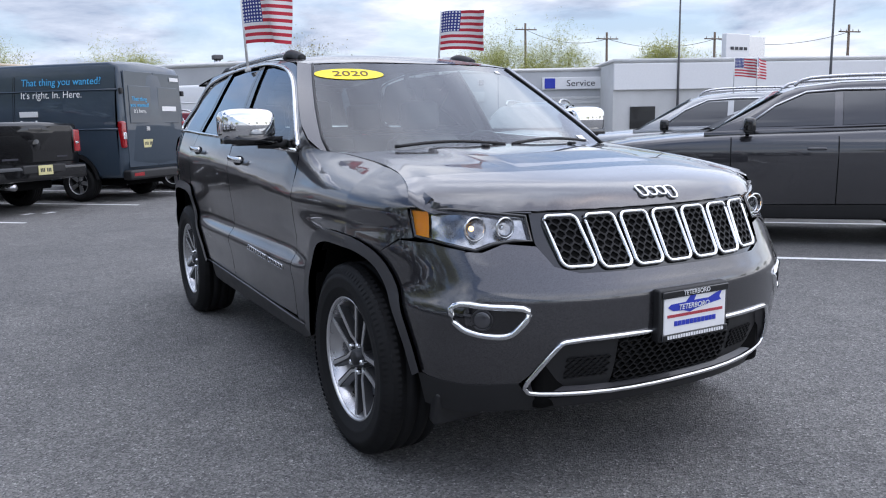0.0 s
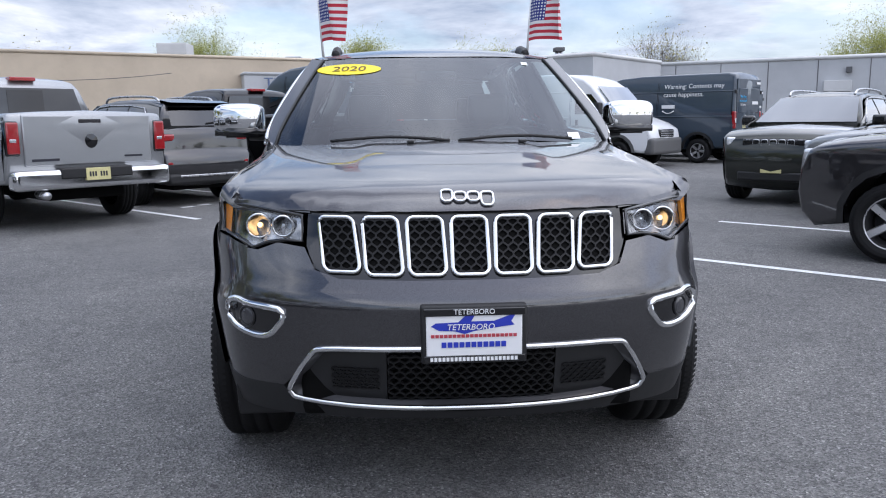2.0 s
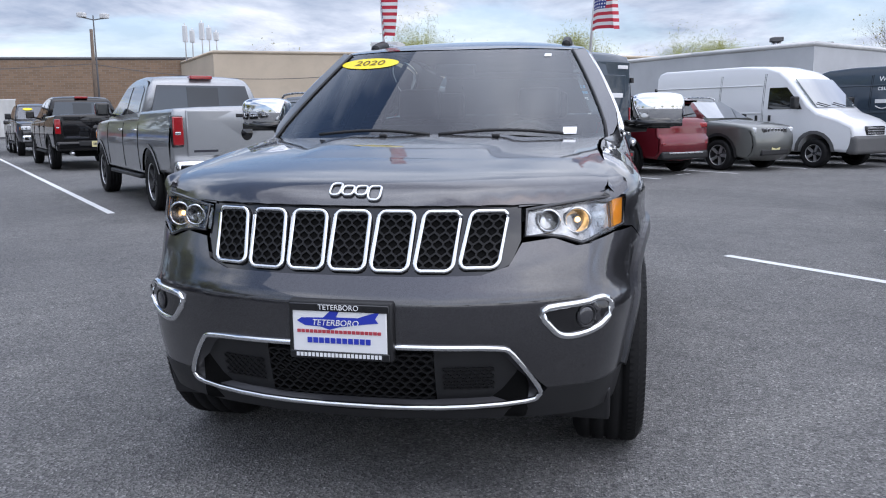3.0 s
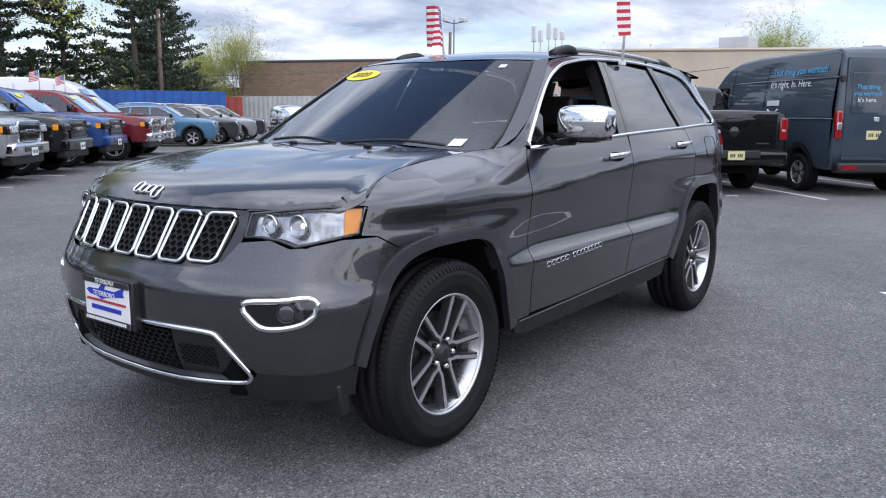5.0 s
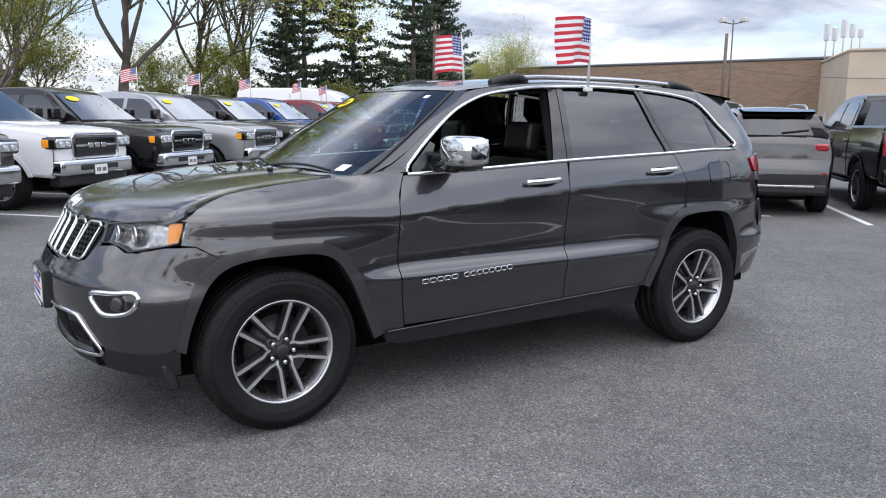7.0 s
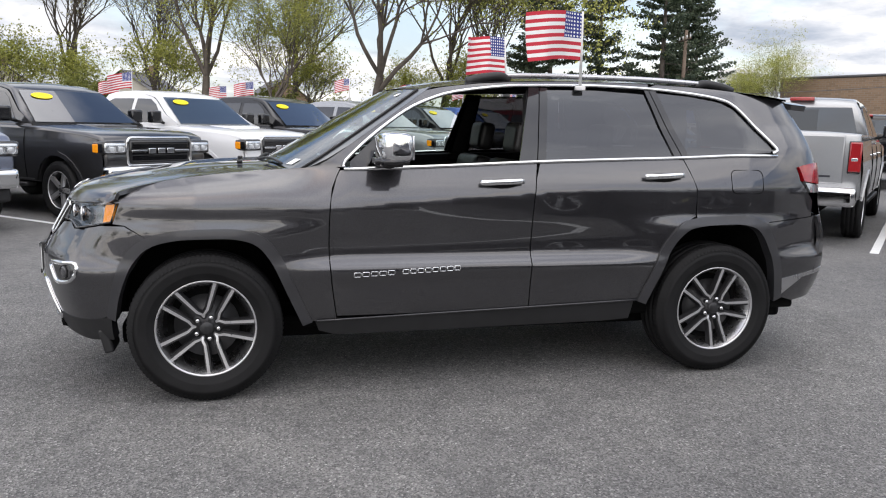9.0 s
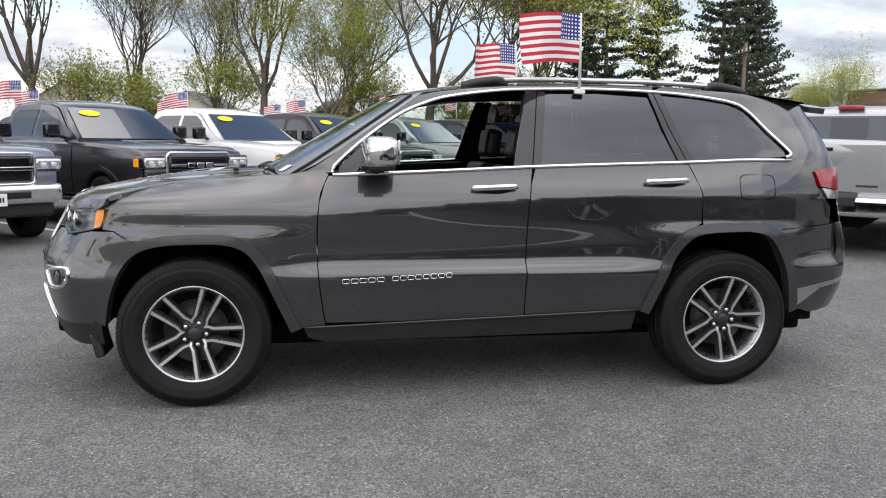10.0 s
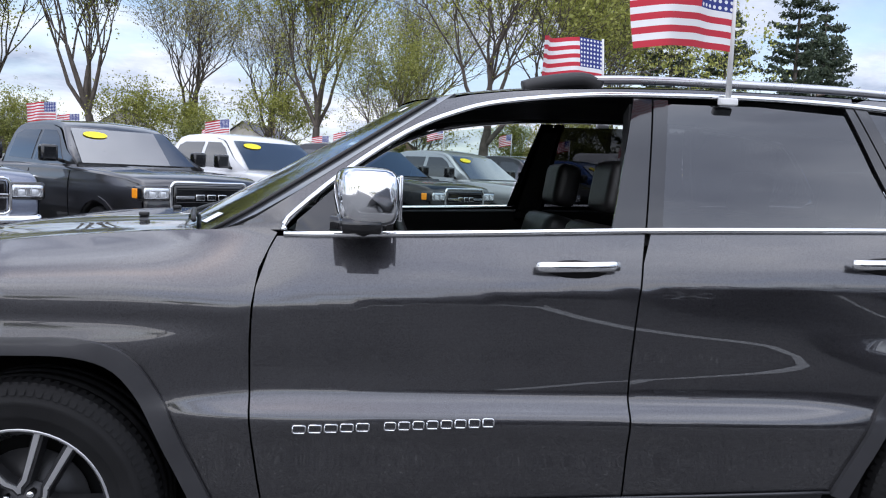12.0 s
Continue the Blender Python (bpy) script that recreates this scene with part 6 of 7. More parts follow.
def van(name, label, col, bumper, group="panel vans", words=0):
    car = thing(name, label, "van", (0, 0, 0), 0, group)
    HW = [(0.3, 0.96), (0.6, 1.0), (1.0, 1.02), (1.4, 1.02), (1.9, 0.98), (2.3, 0.92), (2.55, 0.86)]

    def w(x, z):
        v = lerp_table(z, HW)
        if x < 0.3:
            v -= 0.16 * min(1, (0.3 - x) / 1.2) ** 2.2
        return v

    o = [(-0.78, 0.38), (-0.88, 0.5), (-0.92, 0.8), (-0.86, 1.0), (-0.55, 1.17), (-0.05, 1.33), (0.2, 1.52), (0.62, 1.98), (0.85, 2.2), (1.1, 2.36), (1.5, 2.47), (2.2, 2.52), (4.8, 2.52), (5.0, 2.46), (5.05, 2.3), (5.07, 0.75), (5.0, 0.45)]
    o += arch(4.04, 0.42, 0.42) + [(3.5, 0.38), (0.5, 0.38)] + arch(0.0, 0.43, 0.40)
    body = prism("body", o, w, 0.07, col, car, 0.04)
    for s in (1, -1):
        ch = lambda x, z, s=s: Vector((x, s * w(x, z), z))
        dg = panel("door_glass", [(0.35, 1.42), (1.28, 1.42), (1.28, 1.95), (0.80, 1.95), (0.42, 1.55)], ch, GLASST, car, 0.15, 0.008, 0.02, Vector((0, s, 0)))
        for x0 in (1.42, 1.46, 2.75, 2.79):
            tube("shut_line", [ch(x0, z) for z in (0.45, 0.8, 1.2, 1.6, 2.0, 2.3)], 0.006, DARK, car, False, 4)
        for z in (1.32, 2.02):
            tube("body_rib", [ch(1.5 + 0.44 * i, z) for i in range(9)], 0.018, col, car, False, 6)
        for x in (1.22, 1.60):
            box("door_handle", (x - 0.03, s * 1.02 - 0.03, 1.12), (x + 0.03, s * 1.02 + 0.035, 1.27), PLASTIC, car, 0.012)
        mm = box("door_mirror", (0.36, s * 1.2 - 0.10, 1.42), (0.50, s * 1.2 + 0.10, 1.72), PLASTIC, car, 0.04)
        tube("mirror_arm", [(0.44, s * 1.12, 1.46), (0.46, s * 0.95, 1.42)], 0.03, PLASTIC, mm, False, 6)
        tl = box("tail_lamp", (4.98, s * 0.925 - 0.055, 0.98), (5.10, s * 0.925 + 0.06, 1.46), REDLENS, car, 0.03)
        box("clear_lens", (5.09, s * 0.925 - 0.04, 1.14), (5.11, s * 0.925 + 0.045, 1.26), CLEARLENS, tl, 0.01)
        box("rear_hinge", (5.04, s * 0.92 - 0.03, 1.95), (5.09, s * 0.92 + 0.05, 2.05), PLASTIC, car, 0.01)
        hl = box("head_lamp", (-0.78, s * 0.70 - 0.12, 0.98), (-0.35, s * 0.70 + 0.12, 1.14), HEADLAMP, car, 0.05, rot=(0, -20, s * 22))
        for cx, zz in ((0, 0.40), (4.04, 0.42)):
            panel("arch_trim", arch(cx, 0.50, zz) + arch(cx, 0.42, zz)[::-1], ch, bumper, car, 0.2, 0.015, 0.03, Vector((0, s, 0)))
            simple_wheel(car, cx, s, 0.99, 0.35, 0.21, "star")
        panel("side_moulding", [(0.6, 0.45), (3.45, 0.45), (3.45, 0.58), (0.6, 0.58)], ch, bumper, car, 0.3, 0.015, 0.02, Vector((0, s, 0)))
        if words:
            rows = (("That thing you wanted?", 0.185, 2.18, CYANV), ("It's right. In. Here.", 0.185, 1.95, WHITEV)) if words == 1 else (("Warning: Contents may", 0.185, 2.18, WHITEV), ("cause happiness.", 0.185, 1.95, WHITEV))
            for tx, sz, zc, mt in rows:
                t = text("slogan", tx, sz, Matrix.Identity(4), mt, body, "", 0.001)
                lo = min(v.co.x for v in t.data.vertices)
                x_start = 2.95 if s < 0 else 4.75
                for v in t.data.vertices:
                    u = v.co.x - lo
                    x = (x_start + u if s < 0 else x_start - u)
                    z = zc + v.co.y
                    v.co = Vector((x, s * (w(x, z) + 0.012 + v.co.z), z))
            # the maker's mark, as plain shapes
            xm = 3.12 if s < 0 else 4.58
            box("mark_bar", (xm - 0.2, s * 1.025 - 0.012, 1.56), (xm + 0.2, s * 1.025 + 0.012, 1.66), WHITEV, body, 0.004)
            tube("mark_arc", [Vector((xm - 0.18 + 0.036 * i, s * 1.032, 1.49 - 0.07 * math.sin(math.pi * i / 10))) for i in range(11)], 0.016, WHITEV, body, False, 6)
    wsx = lambda y, z: Vector((0.2 + (z - 1.52) * 0.93 + 0.02 * (y / 0.9) ** 2 - 0.03, y, z))
    panel("windscreen", [(-0.86, 1.42), (0.86, 1.42), (0.78, 2.12), (-0.78, 2.12)], wsx, GLASSP, car, 0.12, 0.06, 0.02, Vector((-0.8, 0, 0.5)))
    for y in (0.35, -0.3):
        tube("wiper", [wsx(y + 0.1 * i, 1.46 + 0.02 * i) + Vector((-0.09, 0, 0.03)) for i in range(5)], 0.012, PLASTIC, car, False, 5)
    fb = box("front_bumper", (-0.99, -0.86, 0.34), (-0.72, 0.86, 0.78), bumper, car, 0.09, seg=3)
    gr = box("grille", (-0.965, -0.40, 0.78), (-0.84, 0.40, 1.0), GLOSSBLK, car, 0.04)
    for zz in (0.83, 0.89, 0.95):
        box("grille_bar", (-0.98, -0.36, zz - 0.012), (-0.96, 0.36, zz + 0.012), SATIN, gr, 0.004)
    for y0, y1 in ((-0.84, -0.006), (0.006, 0.84)):
        d = box("rear_door", (5.06, y0, 0.62), (5.085, y1, 2.36), col, car, 0.012)
        box("door_panel", (5.078, y0 + 0.1, 1.42), (5.095, y1 - 0.1, 2.1), col, d, 0.012)
    if words:
        for tx, zc, mt in (("That thing", 1.86, CYANV), ("you wanted?", 1.75, CYANV), ("It's here.", 1.64, WHITEV)):
            text("slogan", tx, 0.105, frame_of((5.098, -0.45, zc), (0, 1, 0), (0, 0, 1)), mt, body, "", 0.001)
        box("mark_bar", (5.094, 0.22, 1.65), (5.10, 0.66, 1.74), WHITEV, body, 0.003)
        box("fleet_mark", (5.094, 0.5, 2.22), (5.10, 0.78, 2.29), WHITEV, body, 0.003)
    box("rear_emblem", (5.09, -0.30, 1.28), (5.10, -0.20, 1.36), SATIN, car, 0.01)
    plate_part(car, 5.095, -0.26, 1.05, 1)
    rb = box("rear_bumper", (5.0, -0.95, 0.40), (5.20, 0.95, 0.58), PLASTIC, car, 0.04)
    for s in (1, -1):
        box("reflector_tape", (5.195, s * 0.74 - 0.14, 0.47), (5.205, s * 0.74 + 0.14, 0.53), REDLENS, rb, 0)
    box("chassis", (-0.4, -0.6, 0.28), (4.8, 0.6, 0.45), DARK, car, 0.03)
    return car


def park(car, a, b, heading):
    """Stand a vehicle with its front axle at (a, b) of the lot; heading 0: nose along E1, 90: along E2, degrees."""
    p = lot(a, b)
    car.matrix_world = pose(p.x, p.y, 0, 0, 0, 44.5 + heading + 180)
    return car


def again(car, a, b, heading, label=""):
    p = lot(a, b)
    c = copy_thing(car, pose(p.x, p.y, 0, 0, 0, 44.5 + heading + 180))
    if label:
        c["label"] = label
    return c


# the row whose tails show
truck_silver = park(pickup("pickup_truck", "silver crew cab pickup with black wheels, tail to the lane", SILVERP, True, False, wheel="dark"), 12.62, -2.0, 0)
cherokee_dark = park(crossover("crossover", "dark grey crossover SUV backed to the lane with red tail lamps", DARKP), 12.65, -4.5, 0)
truck_black = park(pickup("pickup_truck", "glossy black crew cab pickup with black wheels, tail to the lane", BLACKP, True, True, wheel="dark"), 14.15, -7.0, 0)
van_blue = park(van("panel_van", "slate blue high-roof delivery van with white and light blue slogans", NAVYP, PLASTIC, words=1), 13.95, -9.62, 0)
park(crossover("crossover", "dark red crossover SUV beside the delivery van", REDP), 12.5, -12.3, 0)
park(crossover("crossover", "grey-green SUV nosed out between parked vans", GREYGREENP), 9.3, -14.8, 180)
van_white = park(van("panel_van", "white high-roof panel van with a grey bumper", WHITEP, plain("grey_bumper", (0.1, 0.1, 0.1), 0.5)), 8.45, -17.35, 180)
van_two = park(van("panel_van", "slate blue high-roof delivery van with a white slogan", NAVYP, PLASTIC, words=2), 11.6, -20.4, 0)
again(van_two, 13.2, -23.4, 0)
again(van_two, 15.0, -30.0, 0)
# nearer row beside the lane
park(crossover("crossover", "dark grey compact SUV with five-spoke alloy wheels", GRANITE), -0.55, -6.15, 0)
suv_silver = park(crossover("crossover", "silver SUV parked beside a dark grey one", SILVERP), 0.3, -8.9, 0)
park(crossover("crossover", "olive-black crossover SUV standing across the lane", OLIVEP), 1.95, -10.25, 90)
again(truck_black, 24.5, -2.1, 0, "black crew cab pickup parked ahead of the silver one")
truck_grey = park(pickup("pickup_truck", "dark grey crew cab pickup with chrome grille bars and year sticker", DARKP), 4.3, 6.75, -90)
again(truck_grey, 31.0, -2.2, 180, "grey pickup facing the lane far down the row")
# the row of pickups that face the lane
park(pickup("pickup_truck", "silver-blue older pickup with a crossbar grille", paint("steel_blue_paint", (0.2, 0.22, 0.28), 0.2, 0.6), False), 1.45, 7.0, -90)
truck_white = park(pickup("pickup_truck", "white crew cab pickup with chrome bumper and year sticker", WHITEP), 7.15, 7.0, -90)
truck_dark = park(pickup("pickup_truck", "black heavy-duty pickup with chrome bumper and year sticker", BLACKP), 9.75, 6.9, -90)
truck_sil2 = again(truck_silver, 12.5, 6.6, -90, "silver pickup in the row of trucks")
again(truck_black, 15.1, 6.5, -90, "black pickup with dark grille in the row of trucks")
truck_blue = park(pickup("pickup_truck", "bright blue pickup in the row of trucks", BLUEP, True, True), 17.8, 6.4, -90)
truck_red = park(pickup("pickup_truck", "dark red pickup with chrome grille in the row", REDP), 20.6, 6.0, -90)
again(truck_red, 23.4, 6.2, -90)
again(van_white, 26.5, 8.0, -90, "white panel van at the end of the truck row")
again(truck_grey, -1.4, 7.1, -90)
# the row behind it, each truck with a flag on its roof
BACK = (truck_grey, truck_white, truck_dark, truck_grey, truck_sil2, truck_dark, truck_red, truck_white, truck_grey, truck_dark, truck_white)
for i, src in enumerate(BACK):
    a, nose_out = -9.0 + 2.75 * i + 4.0, i % 2
    again(src, a, 21.0, 90 if nose_out else -90)
    p = lot(a - 0.5, 21.0 + (-2.2 if nose_out else 2.2), 1.93)
    window_flag("lot_flag", p, p + Vector((0, 0, 1.0)), (-0.95, -0.1 + 0.1 * math.sin(i * 1.7), -0.05 - 0.06 * math.sin(i)), 0.80, 0.50, i * 1.3, "striped flag on a white staff above a parked truck", "flags over the trucks", False)
for a, b in ((20.6, 8.2), (23.4, 8.4), (12.5, 8.8), (15.1, 8.7), (17.8, 8.6)):
    p = lot(a, b, 1.93)
    window_flag("lot_flag", p, p + Vector((0, 0, 0.6)), (-0.9, -0.3, -0.1), 0.42, 0.28, a, "striped flag on a white staff above a parked truck", "flags over the trucks", False)
p = lot(-1.7, -8.5, 1.66)
for k in (0, 1):
    window_flag("window_flag", p + E1 * (0.3 * k), p + E1 * (0.3 * k) + Vector((0, 0, 0.5)), (0.4 - 0.9 * k, -0.8, 0.0), 0.36, 0.25, k, "small striped flag on a white staff clipped to a parked SUV", "flags on parked SUVs")
# small cars far down the lane
far_car = park(crossover("crossover", "pale blue car far down the lane", SKYP), 30.5, 5.6, -90)
for src, a, b, hd, lb in ((cherokee_dark, 33.2, 5.0, -90, "dark car far down the lane"), (suv_silver, 36.0, 4.6, -80, "silver car far down the lane"), (cherokee_dark, 39.5, 4.4, -90, "dark car far down the lane"),
                          (suv_silver, 34, -2.2, 180, "silver car far down the lane"), (far_car, 44, 6, -90, "")):
    again(src, a, b, hd, lb)

# ---------------------------------------------------------------- buildings
def wall_mat(name, col, kind="stucco"):
    n = Nodes(name).set(Roughness=0.85)
    co = n.coords()
    if kind == "brick":
        bt = n.add("ShaderNodeTexBrick", Scale=1.0)
        bt.inputs["Brick Width"].default_value, bt.inputs["Row Height"].default_value, bt.inputs["Mortar Size"].default_value = 0.42, 0.2, 0.012
        bt.inputs["Color1"].default_value, bt.inputs["Color2"].default_value, bt.inputs["Mortar"].default_value = (*col, 1), (*(c * 0.75 for c in col), 1), (0.28, 0.24, 0.2, 1)
        sp = n.add("ShaderNodeSeparateXYZ")
        n.link(co, sp.inputs[0])
        ad = n.add("ShaderNodeMath")
        n.link(sp.outputs[0], ad.inputs[0])
        n.link(sp.outputs[1], ad.inputs[1])
        cb = n.add("ShaderNodeCombineXYZ")
        n.link(ad.outputs[0], cb.inputs[0])
        n.link(sp.outputs[2], cb.inputs[1])
        n.link(cb.outputs[0], bt.inputs["Vector"])
        src = bt.outputs["Color"]
    else:
        src = n.ramp(n.noise(0.35, 6, 0.6).outputs[0], [(0.3, tuple(c * 0.88 for c in col)), (0.7, tuple(min(1, c * 1.06) for c in col))]).outputs[0]
    st = n.noise(1.2, 7, 0.7)
    n.color(n.mix(n.ramp(st.outputs[0], [(0.5, (0, 0, 0)), (0.9, (0.25, 0.25, 0.25))]).outputs[0], src, tuple(c * 0.6 for c in col)))
    n.bump(n.noise(14, 4).outputs[0], 0.15, 0.01)
    return n.m


TAN = wall_mat("tan_stucco", (0.56, 0.47, 0.36))
BRICK = wall_mat("brown_brick", (0.30, 0.20, 0.13), "brick")
GREYW = wall_mat("grey_wall", (0.50, 0.51, 0.52))
PALEW = wall_mat("pale_grey_wall", (0.62, 0.62, 0.61))
ROOFM = wall_mat("roof_felt", (0.12, 0.12, 0.125))
SIDING = wall_mat("cream_siding", (0.55, 0.52, 0.45))


def building(name, label, ground, h, mat, cap=None):
    """Walls round a ground plan, a flat roof and a coping along its top."""
    b = thing(name, label, "building", (0, 0, 0), 0, "", "structure")
    n = len(ground)
    vs = [(x, y, 0) for x, y in ground] + [(x, y, h) for x, y in ground]
    part("wall", mesh("wall", vs, [[i, (i + 1) % n, n + (i + 1) % n, n + i] for i in range(n)], False), mat, b)
    part("roof", mesh("roof", [(x, y, h - 0.25) for x, y in ground], [list(range(n))], False), ROOFM, b)
    for i in range(n):
        p, q = Vector((*ground[i], h)), Vector((*ground[(i + 1) % n], h))
        tube("coping", [p, q], 0.14, cap or mat, b, False, 4)
    return b


def on_wall(p, q, u, z, out=0.05):
    """A pose on the wall from p to q (as seen, left to right), u metres along it."""
    d = (Vector((*q, 0)) - Vector((*p, 0))).normalized()
    o = Vector((*p, 0)) + d * u + Vector((0, 0, z))
    m = frame_of(o, d, (0, 0, 1))
    return m @ Matrix.Translation((0, 0, out))


def wall_box(name, m, w, h, deep, mat, parent, bevel=0.02, label=""):
    ob = box(name, (-w / 2, -h / 2, -deep / 2), (w / 2, h / 2, deep / 2), mat, parent, bevel, label)
    ob.data.transform(m)
    return ob


tc, td, te = (56.5, 30.0), (78.5, -14.0), (67.0, 38.8)
tan = building("tan_building", "long tan stucco building with a flat roof", [tc, td, (98.0, -4.0), (88.0, 49.0), te], 6.6, TAN)
for u in (6.5, 12.5, 17.5):
    wf = wall_box("window", on_wall(tc, td, u, 1.95), 1.9, 1.0, 0.08, DARK, tan)
    wall_box("window_frame", on_wall(tc, td, u, 1.40, 0.07), 2.1, 0.12, 0.12, PALEW, wf)
    for k in range(-3, 4):
        wall_box("window_bar", on_wall(tc, td, u + k * 0.27, 1.95, 0.1), 0.05, 1.0, 0.05, PALEW, wf, 0)
wall_box("side_door", on_wall(te, tc, 5.0, 1.1), 1.0, 2.2, 0.08, PALEW, tan)
box("rooftop_unit", (63.6, 16.6, 6.4), (66.0, 19.0, 7.7), PALEW, tan, 0.06)
box("rooftop_unit", (69.0, 8.0, 6.4), (70.2, 9.4, 7.0), GREYW, tan, 0.05)
for k in range(5):
    px, py = 60.5 + 0.5 * k, 33.0 - 1.2 * (k % 3) + 0.8 * k
    mast = tube("antenna_mast", [(px, py, 6.4), (px, py, 9.6 - 0.35 * (k % 3))], 0.06, POLEW, tan, False, 6)
    box("antenna_panel", (px - 0.12, py - 0.2, 8.0), (px + 0.12, py + 0.2, 9.4 - 0.35 * (k % 3)), POLEW, mast, 0.04)
brick = building("brick_building", "long brown brick building with a dark coping", [(68.0, 35.5), (68.5, 36.0), (80.0, 60.0), (66.0, 78.0), (56.0, 70.0)], 7.0, BRICK, ROOFM)
annex = building("grey_annex", "low grey annex with a roller door and blue lettering", [(63.0, 12.0), (68.8, 0.4), (74.0, 2.0), (70, 14)], 5.2, GREYW)
text("sign_letters", "TETERBORO", 1.05, on_wall((62.6, 11.9), (68.4, 0.3), 5.2, 4.45, 0.25), plain("sign_blue", (0.10, 0.14, 0.25), 0.5), annex, "dark blue wall lettering", 0.06, 0, 1.25)
wall_box("roller_door", on_wall((63.0, 12.0), (68.8, 0.4), 5.0, 1.6), 7.0, 3.2, 0.1, PALEW, annex)
main = building("service_building", "long flat-roofed pale grey service building", [(49.2, -6.0), (43.0, -11.6), (50.5, -18.2), (52.8, -18.0), (41.3, -37.0), (60.0, -48.0), (72.0, -20.0), (60.0, 2.0)], 5.0, GREYW, PALEW)
MA, MB = (52.8, -18.0), (41.3, -37.0)
for u in range(2, 17, 3):
    wall_box("wall_joint", on_wall(MA, MB, u, 2.5, 0.0), 0.05, 4.9, 0.03, ROOFM, main, 0)
SU = 19.3
sg = wall_box("service_sign", on_wall(MA, MB, SU, 4.05, 0.12), 4.3, 0.85, 0.16, WHITEV, main, 0.03, "white service sign board")
text("sign_letters", "Service", 0.62, on_wall(MA, MB, SU + 0.6, 4.03, 0.21), INK, sg, "", 0.01, 0, 1.15)
wall_box("sign_mark", on_wall(MA, MB, SU - 1.6, 4.05, 0.2), 0.75, 0.72, 0.06, BLUEINK, sg, 0.05)
rd = wall_box("roller_door", on_wall(MA, MB, SU - 0.2, 1.55, 0.04), 4.9, 3.1, 0.08, PALEW, main)
for k in range(9):
    wall_box("door_slat", on_wall(MA, MB, SU - 0.2, 0.3 + k * 0.33, 0.1), 4.8, 0.025, 0.03, GREYW, rd, 0)
for u, z in ((12.2, 3.2), (12.8, 4.2)):
    wall_box("wall_vent", on_wall(MA, MB, u, z, 0.15), 1.6 if z < 4 else 0.35, 0.7 if z < 4 else 0.35, 0.35, PALEW if z < 4 else ROOFM, main)
for k, (x, y) in enumerate(((47.5, -10.5), (49.5, -11.0), (51.5, -12.5), (54, -15))):
    tube("roof_pipe", [(x, y, 4.8), (x, y, 5.6 + 0.2 * (k % 2))], 0.22, SATIN, main, False, 8)
    box("pipe_cap", (x - 0.3, y - 0.3, 5.5 + 0.2 * (k % 2)), (x + 0.3, y + 0.3, 5.75 + 0.2 * (k % 2)), ROOFM, main, 0.05)
wing = building("showroom_wing", "pale flat-roofed showroom wing", [(38.2, -34.3), (27.0, -56.0), (45.0, -66.0), (56.0, -44.0)], 5.25, PALEW, PALEW)
for u in (2.0, 5.2, 8.4, 11.6, 14.8, 18.0):
    wf = wall_box("window", on_wall((38.2, -34.3), (27.0, -56.0), u, 1.5), 1.7, 1.5, 0.1, GLOSSBLK, wing)
    wall_box("window_frame", on_wall((38.2, -34.3), (27.0, -56.0), u, 0.7, 0.08), 1.9, 0.1, 0.14, PALEW, wf)
wall_box("fascia", on_wall((38.2, -34.3), (27.0, -56.0), 12.3, 4.2, 0.12), 24.6, 1.7, 0.2, WHITEV, wing, 0.03)
shed = box("garden_shed", (37.0, -30.6, 0), (38.8, -28.6, 2.2), PALEW, None, 0.03)
tagged(shed, "small pale shed with a dark doorway", "shed")
box("doorway", (36.97, -30.1, 0.05), (37.02, -29.1, 1.85), DARK, shed, 0)
# brand board on the roof of the wing, as plain shapes
bd = thing("roof_sign", "white brand board on the showroom roof", "sign", (36.5, -44.0, 5.2))
for k, dx in enumerate((0.0, 2.6)):
    box("sign_board", (dx * 0.3 - 0.2, -dx - 1.2, 0.02 + 0.2 * k), (dx * 0.3 + 0.2, -dx + 1.2, 2.0), WHITEV if not k else SATIN, bd, 0.04)
for k in range(4):
    box("sign_bar", (-0.24, -0.9 + 0.45 * k, 0.9), (-0.21, -0.6 + 0.45 * k, 1.1), INK, bd, 0)

# ---------------------------------------------------------------- poles, containers, tower
def lamp_pole(x, y, h, label):
    t = thing("street_lamp", label, "street lamp", (x, y, 0), 0, "lamp posts")
    tube("post", [(0, 0, 0), (0, 0, h)], 0.085, ROOFM, t, False, 8, taper=lambda k: 1.1 - 0.5 * k)
    tube("arm", [(-0.5, 0.6, h - 0.2), (0, 0, h - 0.35), (0.5, -0.6, h - 0.2)], 0.05, ROOFM, t, False, 6)
    for s in (1, -1):
        box("lamp_head", (s * 0.55 - 0.28, -s * 0.65 - 0.28, h - 0.2), (s * 0.55 + 0.28, -s * 0.65 + 0.28, h + 0.18), PALEW, t, 0.06)
    return t


lamp_pole(56.0, 40.1, 9.7, "tall steel post with two floodlights")
lamp_pole(36.0, -38.0, 9.5, "dark steel lamp post beside the lane")
lamp_pole(27.0, -41.0, 9.5, "dark steel lamp post beside the lane")
WOODP = plain("weathered_pole", (0.16, 0.12, 0.09), 0.85, 0.0, 0.25, 3, 0.3)


